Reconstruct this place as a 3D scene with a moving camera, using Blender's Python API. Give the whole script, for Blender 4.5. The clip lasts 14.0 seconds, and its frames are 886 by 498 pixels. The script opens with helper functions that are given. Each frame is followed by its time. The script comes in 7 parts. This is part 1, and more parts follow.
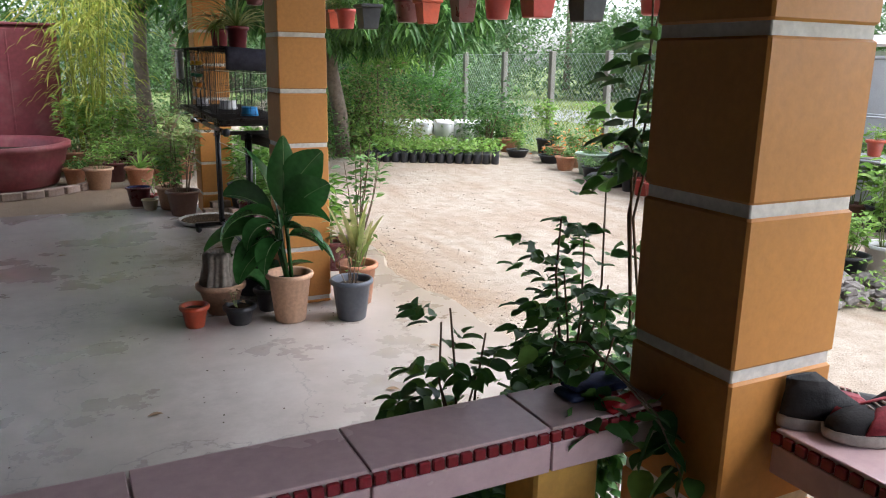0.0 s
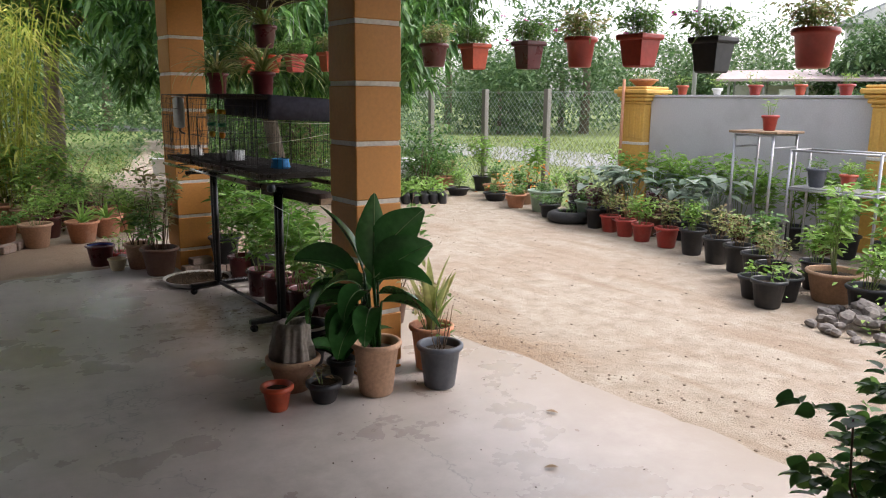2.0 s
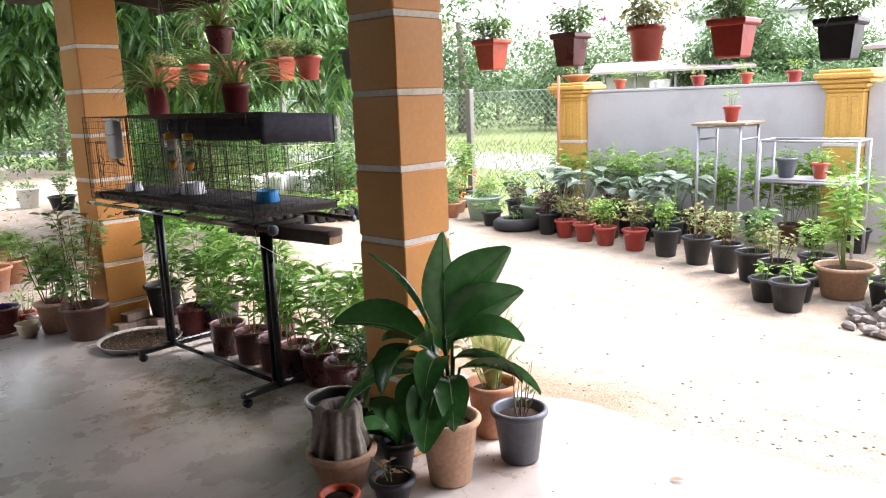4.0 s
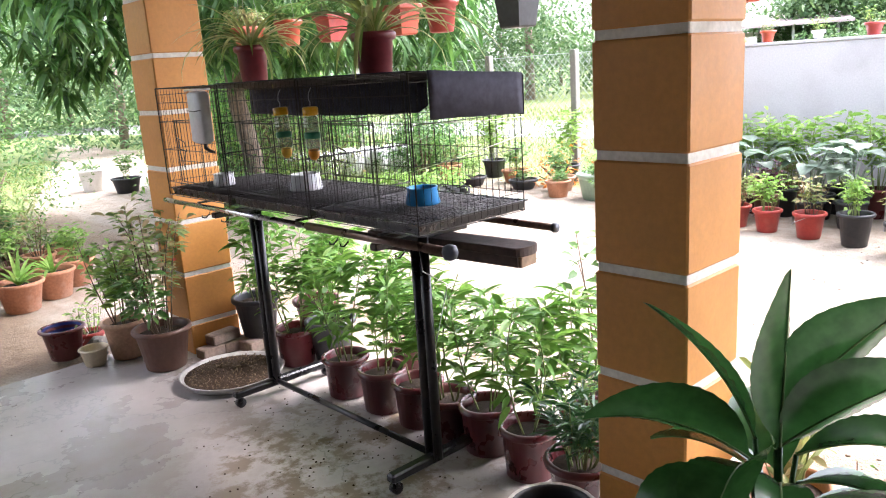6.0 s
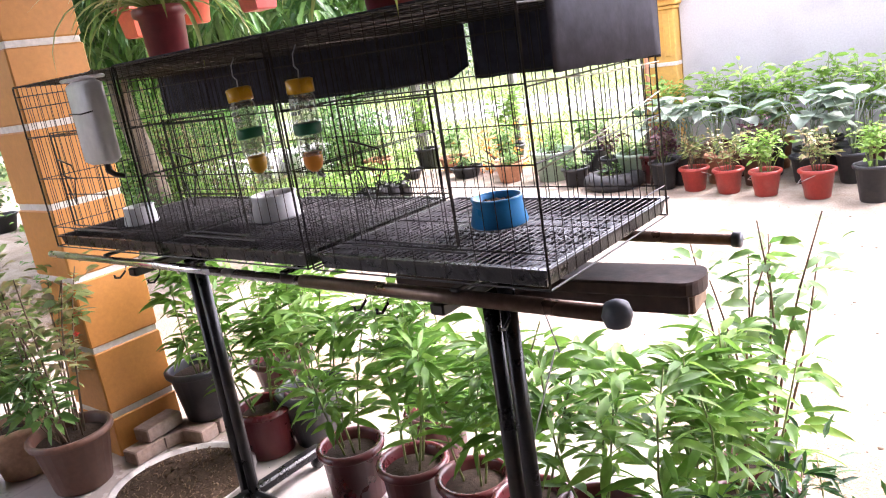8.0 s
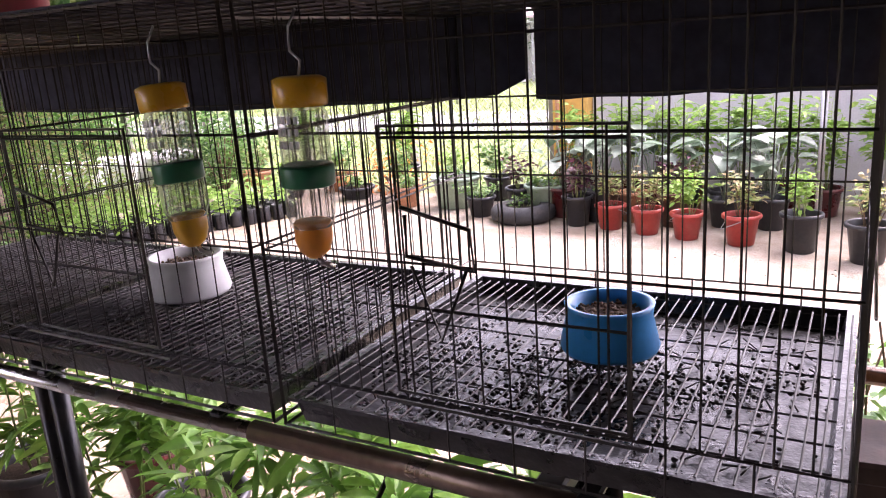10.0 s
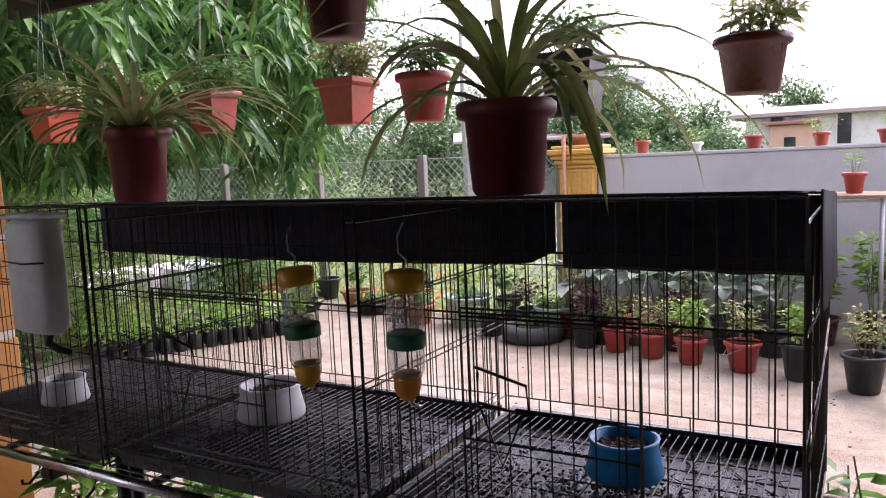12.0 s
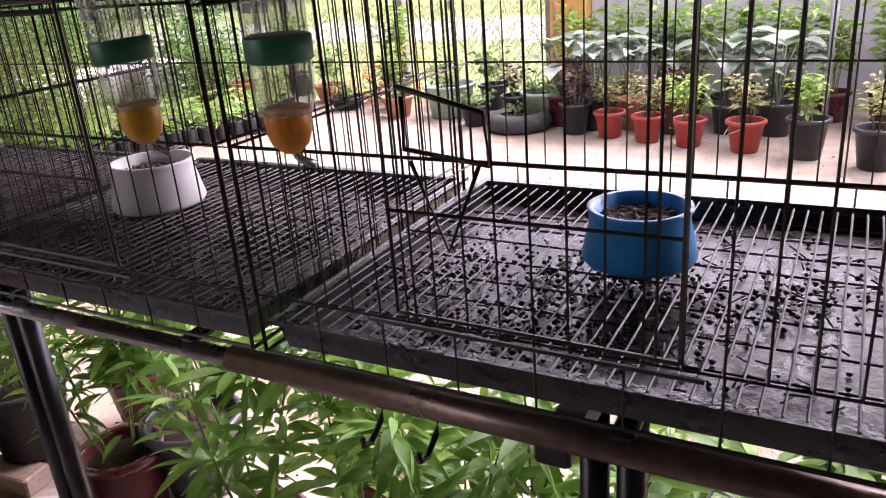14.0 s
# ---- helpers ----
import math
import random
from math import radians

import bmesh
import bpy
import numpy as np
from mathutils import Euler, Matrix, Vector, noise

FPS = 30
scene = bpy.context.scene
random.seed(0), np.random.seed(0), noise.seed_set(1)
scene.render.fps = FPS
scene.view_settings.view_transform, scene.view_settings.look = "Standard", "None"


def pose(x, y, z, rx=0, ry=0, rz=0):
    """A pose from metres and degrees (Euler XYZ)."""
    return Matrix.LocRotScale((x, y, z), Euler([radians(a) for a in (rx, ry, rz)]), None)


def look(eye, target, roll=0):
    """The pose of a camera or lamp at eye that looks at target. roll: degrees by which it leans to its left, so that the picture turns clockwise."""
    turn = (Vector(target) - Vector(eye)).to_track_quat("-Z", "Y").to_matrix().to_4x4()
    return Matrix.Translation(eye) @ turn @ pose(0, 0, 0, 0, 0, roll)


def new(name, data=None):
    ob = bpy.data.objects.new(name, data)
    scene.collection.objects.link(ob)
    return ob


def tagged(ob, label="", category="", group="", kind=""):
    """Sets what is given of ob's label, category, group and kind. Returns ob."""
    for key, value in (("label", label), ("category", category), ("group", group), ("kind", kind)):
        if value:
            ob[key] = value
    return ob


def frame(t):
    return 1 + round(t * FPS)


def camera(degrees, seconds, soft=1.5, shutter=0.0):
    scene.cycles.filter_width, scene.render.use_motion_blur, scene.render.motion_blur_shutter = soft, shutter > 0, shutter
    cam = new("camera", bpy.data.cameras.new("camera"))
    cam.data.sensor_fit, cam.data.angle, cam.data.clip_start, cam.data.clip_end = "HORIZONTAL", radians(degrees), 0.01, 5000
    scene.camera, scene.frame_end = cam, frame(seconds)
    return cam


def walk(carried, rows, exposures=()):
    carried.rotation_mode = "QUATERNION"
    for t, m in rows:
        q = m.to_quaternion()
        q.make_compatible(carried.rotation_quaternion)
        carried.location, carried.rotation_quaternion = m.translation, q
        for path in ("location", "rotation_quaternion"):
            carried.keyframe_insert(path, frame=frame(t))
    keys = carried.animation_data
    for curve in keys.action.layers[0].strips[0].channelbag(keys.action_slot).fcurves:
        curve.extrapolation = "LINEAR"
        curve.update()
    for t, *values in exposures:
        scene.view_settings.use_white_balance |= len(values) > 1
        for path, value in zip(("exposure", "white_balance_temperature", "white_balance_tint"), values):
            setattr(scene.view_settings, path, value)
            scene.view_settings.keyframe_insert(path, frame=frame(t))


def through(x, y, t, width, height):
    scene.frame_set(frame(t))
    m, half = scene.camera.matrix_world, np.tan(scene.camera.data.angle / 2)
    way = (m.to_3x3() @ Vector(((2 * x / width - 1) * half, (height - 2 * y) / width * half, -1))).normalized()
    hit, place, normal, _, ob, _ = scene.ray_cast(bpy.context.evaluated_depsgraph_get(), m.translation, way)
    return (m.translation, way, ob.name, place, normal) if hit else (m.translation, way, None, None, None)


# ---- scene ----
cam = camera(60.5, 14.0, 1.1)
PATH = [
    (0, (-0.082, -0.098, 1.572), (0.79, 1.638, 1.098), 1.0),
    (0.5, (-0.362, 0.136, 1.569), (0.563, 1.844, 1.09), 1.1),
    (1, (-0.65, 0.323, 1.618), (0.376, 2.0, 1.249), 3.8),
    (1.5, (-0.927, 0.521, 1.635), (0.17, 2.14, 1.216), 1.2),
    (2, (-1.048, 0.849, 1.649), (0.123, 2.423, 1.261), 0.6),
    (2.2, (-1.083, 0.971, 1.663), (0.112, 2.53, 1.287), 0.7),
    (4.3, (-1.209, 2.39, 1.692), (0.238, 3.714, 1.302), -2.9),
    (4.5, (-1.187, 2.534, 1.692), (0.253, 3.866, 1.301), -3.8),
    (5, (-1.031, 2.879, 1.708), (0.338, 4.289, 1.334), -3.8),
    (5.5, (-0.865, 3.274, 1.676), (0.47, 4.706, 1.268), -2.4),
    (6, (-0.71, 3.604, 1.663), (0.604, 5.04, 1.205), -3.7),
    (6.5, (-0.499, 3.899, 1.563), (0.78, 5.372, 1.124), -4.0),
    (7, (-0.352, 4.192, 1.552), (0.957, 5.629, 1.082), -3.5),
    (7.2, (-0.323, 4.319, 1.591), (1.015, 5.742, 1.163), -6.3),
    (9.5, (0.149, 5.412, 1.542), (1.778, 6.416, 0.963), -4.1),
    (10, (0.247, 5.511, 1.58), (1.928, 6.467, 1.068), -3.9),
    (10.5, (0.178, 5.515, 1.67), (1.915, 6.451, 1.346), -4.2),
    (11, (0.052, 5.476, 1.74), (1.804, 6.421, 1.555), -2.8),
    (11.5, (-0.075, 5.425, 1.763), (1.669, 6.402, 1.691), -2.2),
    (12, (-0.052, 5.437, 1.717), (1.678, 6.415, 1.493), -2.4),
    (12.2, (-0.055, 5.437, 1.711), (1.669, 6.39, 1.366), -1.3),
    (12.5, (0.005, 5.458, 1.631), (1.714, 6.381, 1.154), -3.1),
    (13, (0.103, 5.486, 1.596), (1.794, 6.391, 1.032), -5.5),
    (13.5, (0.28, 5.528, 1.558), (1.944, 6.429, 0.912), -5.7),
    (14, (0.363, 5.592, 1.523), (1.983, 6.512, 0.795), -4.6),
]
walk(cam, [(t, look(eye, target, roll)) for t, eye, target, roll in PATH],
     [(0.0, 2.0, 6050, 13), (1.0, 1.75, 6350, 14), (2.2, 1.7, 6500, 16), (4.3, 2.95, 6300, 19), (5.0, 3.1, 6250, 20), (6.0, 3.35, 6150, 20), (7.2, 3.65, 6200, 22), (9.5, 3.05, 6500, 38), (10.3, 3.2, 6450, 37), (11.0, 2.8, 6350, 33),
      (11.5, 2.0, 6200, 30), (12.0, 2.0, 6200, 32), (12.3, 2.4, 6200, 35), (12.6, 2.75, 6450, 39), (14.0, 2.9, 6550, 40)])

# ---- light ----
world = bpy.data.worlds.new("sky")
scene.world = world
world.use_nodes = True
wn, wl = world.node_tree.nodes, world.node_tree.links
sky = wn.new("ShaderNodeTexSky")
sky.sky_type, sky.sun_disc = "NISHITA", False
sky.sun_elevation, sky.sun_rotation = radians(54), radians(119)
sky.air_density, sky.dust_density = 1.0, 3.0
haze = wn.new("ShaderNodeHueSaturation")
haze.inputs["Saturation"].default_value = 0.3
wl.new(sky.outputs[0], haze.inputs["Color"])
wl.new(haze.outputs[0], wn["Background"].inputs["Color"])
wn["Background"].inputs["Strength"].default_value = 0.15

sun_data = bpy.data.lights.new("sun", "SUN")
sun_data.energy, sun_data.angle, sun_data.color = 0.6, radians(25), (1.0, 0.97, 0.93)
sun = new("sun", sun_data)
sun.matrix_world = look((7.2, -4.0, 11.2), (0, 0, 0))

# ---- materials ----


def shader(name):
    m = bpy.data.materials.new(name)
    m.use_nodes = True
    nt = m.node_tree
    return m, nt.nodes, nt.links, nt.nodes["Principled BSDF"]


def noise_node(n, l, scale, detail=4.0, rough=0.6, coord="Object"):
    tc = n.new("ShaderNodeTexCoord")
    tex = n.new("ShaderNodeTexNoise")
    tex.inputs["Scale"].default_value, tex.inputs["Detail"].default_value = scale, detail
    tex.inputs["Roughness"].default_value = rough
    l.new(tc.outputs[coord], tex.inputs["Vector"])
    return tex


def ramp_node(n, l, src, stops):
    r = n.new("ShaderNodeValToRGB")
    while len(r.color_ramp.elements) < len(stops):
        r.color_ramp.elements.new(0.5)
    for e, (p, c) in zip(r.color_ramp.elements, stops):
        e.position, e.color = p, (*c, 1.0)
    l.new(src, r.inputs["Fac"])
    return r


def mix_node(n, l, a, b, fac, mode="MIX"):
    m = n.new("ShaderNodeMix")
    m.data_type, m.blend_type = "RGBA", mode
    for sock, val in ((m.inputs[0], fac), (m.inputs[6], a), (m.inputs[7], b)):
        if hasattr(val, "links"):
            l.new(val, sock)
        else:
            sock.default_value = val if isinstance(val, float) else (*val, 1.0)
    return m.outputs[2]


def bump(n, l, p, src, strength, dist=0.01):
    b = n.new("ShaderNodeBump")
    b.inputs["Strength"].default_value, b.inputs["Distance"].default_value = strength, dist
    l.new(src, b.inputs["Height"])
    l.new(b.outputs[0], p.inputs["Normal"])


def paint(name, col, rough=0.6, var=0.25, fine=60.0, coarse=4.0, dirt=(0.2, 0.16, 0.12), dirt_amount=0.35, relief=0.15, metal=0.0, coat=0.0):
    """A coated or plain surface with stains at a coarse scale and grain at a fine one."""
    m, n, l, p = shader(name)
    big, small = noise_node(n, l, coarse), noise_node(n, l, fine, 3.0)
    lo = tuple(c * (1 - var) for c in col)
    hi = tuple(min(1.0, c * (1 + var * 0.6)) for c in col)
    base = ramp_node(n, l, small.outputs["Fac"], [(0.3, lo), (0.7, hi)]).outputs[0]
    mask = ramp_node(n, l, big.outputs["Fac"], [(0.5, (0, 0, 0)), (0.78, (dirt_amount,) * 3)]).outputs[0]
    l.new(mix_node(n, l, base, dirt, mask), p.inputs["Base Color"])
    rr = ramp_node(n, l, big.outputs["Fac"], [(0.3, (max(0.05, rough - 0.12),) * 3), (0.75, (min(1.0, rough + 0.15),) * 3)])
    l.new(rr.outputs[0], p.inputs["Roughness"])
    p.inputs["Metallic"].default_value = metal
    p.inputs["Coat Weight"].default_value = coat
    bump(n, l, p, small.outputs["Fac"], relief, 0.004)
    return m


def leaf_mat(name, cols, rough=0.45, through=0.35):
    """Foliage: colour varies leaf by leaf, light passes through."""
    m, n, l, p = shader(name)
    geo = n.new("ShaderNodeNewGeometry")
    r = ramp_node(n, l, geo.outputs["Random Per Island"], [(i / max(1, len(cols) - 1), c) for i, c in enumerate(cols)])
    tex = noise_node(n, l, 25.0, 2.0)
    shade = ramp_node(n, l, tex.outputs["Fac"], [(0.3, (0.75, 0.75, 0.75)), (0.7, (1.15, 1.15, 1.15))])
    col = mix_node(n, l, r.outputs[0], shade.outputs[0], 1.0, "MULTIPLY")
    l.new(col, p.inputs["Base Color"])
    p.inputs["Roughness"].default_value = rough
    t = n.new("ShaderNodeBsdfTranslucent")
    l.new(col, t.inputs["Color"])
    mx = n.new("ShaderNodeMixShader")
    mx.inputs[0].default_value = through
    l.new(p.outputs[0], mx.inputs[1]), l.new(t.outputs[0], mx.inputs[2])
    l.new(mx.outputs[0], n["Material Output"].inputs["Surface"])
    return m


def ground_mat():
    """Pale sand near the house, grass beyond the garden."""
    m, n, l, p = shader("sand and grass")
    big, mid, fine = noise_node(n, l, 0.7, 5.0), noise_node(n, l, 6.0, 6.0), noise_node(n, l, 90.0, 3.0)
    sand = ramp_node(n, l, mid.outputs["Fac"], [(0.25, (0.27, 0.22, 0.165)), (0.5, (0.36, 0.305, 0.24)), (0.75, (0.42, 0.37, 0.30))]).outputs[0]
    earth = ramp_node(n, l, big.outputs["Fac"], [(0.45, (0, 0, 0)), (0.7, (0.5, 0.5, 0.5))]).outputs[0]
    sand = mix_node(n, l, sand, (0.28, 0.19, 0.125), earth)
    tcs = n.new("ShaderNodeTexCoord")
    mp = n.new("ShaderNodeMapping")
    mp.inputs["Scale"].default_value, mp.inputs["Rotation"].default_value = (4.5, 0.6, 1.0), (0, 0, radians(14))
    l.new(tcs.outputs["Object"], mp.inputs["Vector"])
    rut = n.new("ShaderNodeTexNoise")
    rut.inputs["Scale"].default_value, rut.inputs["Detail"].default_value = 1.0, 6.0
    l.new(mp.outputs[0], rut.inputs["Vector"])
    rutm = ramp_node(n, l, rut.outputs["Fac"], [(0.52, (0, 0, 0)), (0.66, (0.55, 0.55, 0.55))]).outputs[0]
    sand = mix_node(n, l, sand, (0.25, 0.175, 0.115), rutm)
    speck = ramp_node(n, l, fine.outputs["Fac"], [(0.3, (0.72, 0.70, 0.66)), (0.5, (1, 1, 1))]).outputs[0]
    sand = mix_node(n, l, sand, speck, 0.8, "MULTIPLY")
    grass = ramp_node(n, l, mid.outputs["Fac"], [(0.3, (0.09, 0.13, 0.03)), (0.6, (0.17, 0.22, 0.06)), (0.8, (0.3, 0.29, 0.12))]).outputs[0]
    tc = n.new("ShaderNodeTexCoord")
    sep = n.new("ShaderNodeSeparateXYZ")
    l.new(tc.outputs["Object"], sep.inputs[0])

    def op(kind, a, b):
        k = n.new("ShaderNodeMath")
        k.operation = kind
        for s, v in zip(k.inputs, (a, b)):
            if hasattr(v, "links"):
                l.new(v, s)
            else:
                s.default_value = v
        return k.outputs[0]
    wob = op("MULTIPLY", big.outputs["Fac"], 1.6)
    fx = op("SUBTRACT", sep.outputs["X"], 7.6)
    fy = op("SUBTRACT", sep.outputs["Y"], 13.0)
    fs = op("SUBTRACT", 0.7, sep.outputs["Y"])
    mid_x = op("SUBTRACT", op("MULTIPLY", sep.outputs["Y"], 0.33), 1.75)
    off = op("ABSOLUTE", op("SUBTRACT", sep.outputs["X"], mid_x), 0.0)
    fy = op("MINIMUM", fy, op("SUBTRACT", off, 0.95))
    far = op("MAXIMUM", op("MAXIMUM", fx, fy), fs)
    k = op("ADD", far, op("SUBTRACT", wob, 0.8))
    mask = ramp_node(n, l, k, [(0.0, (0, 0, 0)), (0.45, (1, 1, 1))]).outputs[0]
    bed = op("MINIMUM", op("SUBTRACT", 1.0, sep.outputs["X"]), op("MINIMUM", op("SUBTRACT", sep.outputs["Y"], 8.45), op("SUBTRACT", 10.5, sep.outputs["Y"])))
    bed = op("ADD", bed, op("SUBTRACT", wob, 0.8))
    bare = ramp_node(n, l, bed, [(0.0, (0, 0, 0)), (0.35, (0.85, 0.85, 0.85))]).outputs[0]
    brown = ramp_node(n, l, fine.outputs["Fac"], [(0.3, (0.15, 0.095, 0.055)), (0.7, (0.33, 0.23, 0.14))]).outputs[0]
    sand = mix_node(n, l, sand, brown, bare)
    rim = op("MINIMUM", op("MINIMUM", op("SUBTRACT", sep.outputs["X"], 1.8), op("SUBTRACT", 2.75, sep.outputs["X"])), op("SUBTRACT", sep.outputs["Y"], 4.0))
    rim = op("ADD", rim, op("MULTIPLY", op("SUBTRACT", mid.outputs["Fac"], 0.5), 1.2))
    trodden = ramp_node(n, l, rim, [(0.0, (0, 0, 0)), (0.4, (0.75, 0.75, 0.75))]).outputs[0]
    sand = mix_node(n, l, sand, brown, trodden)
    l.new(mix_node(n, l, sand, grass, mask), p.inputs["Base Color"])
    p.inputs["Roughness"].default_value = 0.95
    hsum = op("ADD", mid.outputs["Fac"], op("MULTIPLY", fine.outputs["Fac"], 0.35))
    bump(n, l, p, hsum, 0.8, 0.045)
    return m


def concrete_mat():
    """Worn cement slab with damp stains and sand dust toward its outer edge."""
    m, n, l, p = shader("worn cement")
    big, mid, fine = noise_node(n, l, 1.1, 6.0, 0.65), noise_node(n, l, 5.0, 6.0, 0.7), noise_node(n, l, 120.0, 2.0)
    base = ramp_node(n, l, mid.outputs["Fac"], [(0.25, (0.35, 0.315, 0.29)), (0.55, (0.455, 0.415, 0.385)), (0.8, (0.53, 0.49, 0.455))]).outputs[0]
    stain = ramp_node(n, l, big.outputs["Fac"], [(0.42, (0, 0, 0)), (0.6, (0.4, 0.4, 0.4)), (0.8, (0.75, 0.75, 0.75))]).outputs[0]
    base = mix_node(n, l, base, (0.25, 0.205, 0.17), stain)
    vor = n.new("ShaderNodeTexVoronoi")
    vor.feature = "DISTANCE_TO_EDGE"
    vor.inputs["Scale"].default_value = 0.55
    tcv = n.new("ShaderNodeTexCoord")
    warp = noise_node(n, l, 2.2, 5.0)
    addv = n.new("ShaderNodeVectorMath")
    addv.operation = "ADD"
    l.new(tcv.outputs["Object"], addv.inputs[0]), l.new(warp.outputs["Color"], addv.inputs[1])
    l.new(addv.outputs[0], vor.inputs["Vector"])
    crack = ramp_node(n, l, vor.outputs["Distance"], [(0.0, (0.45, 0.45, 0.45)), (0.006, (1, 1, 1))]).outputs[0]
    base = mix_node(n, l, base, crack, 0.6, "MULTIPLY")
    tc = n.new("ShaderNodeTexCoord")
    sep = n.new("ShaderNodeSeparateXYZ")
    l.new(tc.outputs["Object"], sep.inputs[0])
    ma = n.new("ShaderNodeMath")
    ma.operation = "MULTIPLY_ADD"
    l.new(big.outputs["Fac"], ma.inputs[0])
    ma.inputs[1].default_value = 1.3
    l.new(sep.outputs["X"], ma.inputs[2])
    dust = ramp_node(n, l, ma.outputs[0], [(0.0, (0, 0, 0)), (1.0, (1, 1, 1))])
    mr = n.new("ShaderNodeMapRange")
    mr.inputs["From Min"].default_value, mr.inputs["From Max"].default_value = 1.95, 2.75
    l.new(ma.outputs[0], mr.inputs["Value"])
    l.new(mr.outputs[0], dust.inputs["Fac"])
    base = mix_node(n, l, base, (0.29, 0.235, 0.18), dust.outputs[0])
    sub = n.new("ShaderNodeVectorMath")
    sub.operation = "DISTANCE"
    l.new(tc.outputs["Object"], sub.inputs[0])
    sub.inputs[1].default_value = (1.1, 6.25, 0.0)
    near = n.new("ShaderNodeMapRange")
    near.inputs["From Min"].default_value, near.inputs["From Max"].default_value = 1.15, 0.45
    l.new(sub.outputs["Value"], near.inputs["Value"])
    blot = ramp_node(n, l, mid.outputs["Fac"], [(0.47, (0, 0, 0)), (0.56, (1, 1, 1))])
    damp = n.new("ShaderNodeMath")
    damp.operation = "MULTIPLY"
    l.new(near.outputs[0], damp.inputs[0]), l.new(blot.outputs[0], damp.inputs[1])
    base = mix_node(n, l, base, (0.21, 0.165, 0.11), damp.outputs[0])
    l.new(base, p.inputs["Base Color"])
    rr = ramp_node(n, l, big.outputs["Fac"], [(0.4, (0.40,) * 3), (0.65, (0.2,) * 3)])
    l.new(rr.outputs[0], p.inputs["Roughness"])
    bump(n, l, p, mid.outputs["Fac"], 0.15, 0.01)
    return m


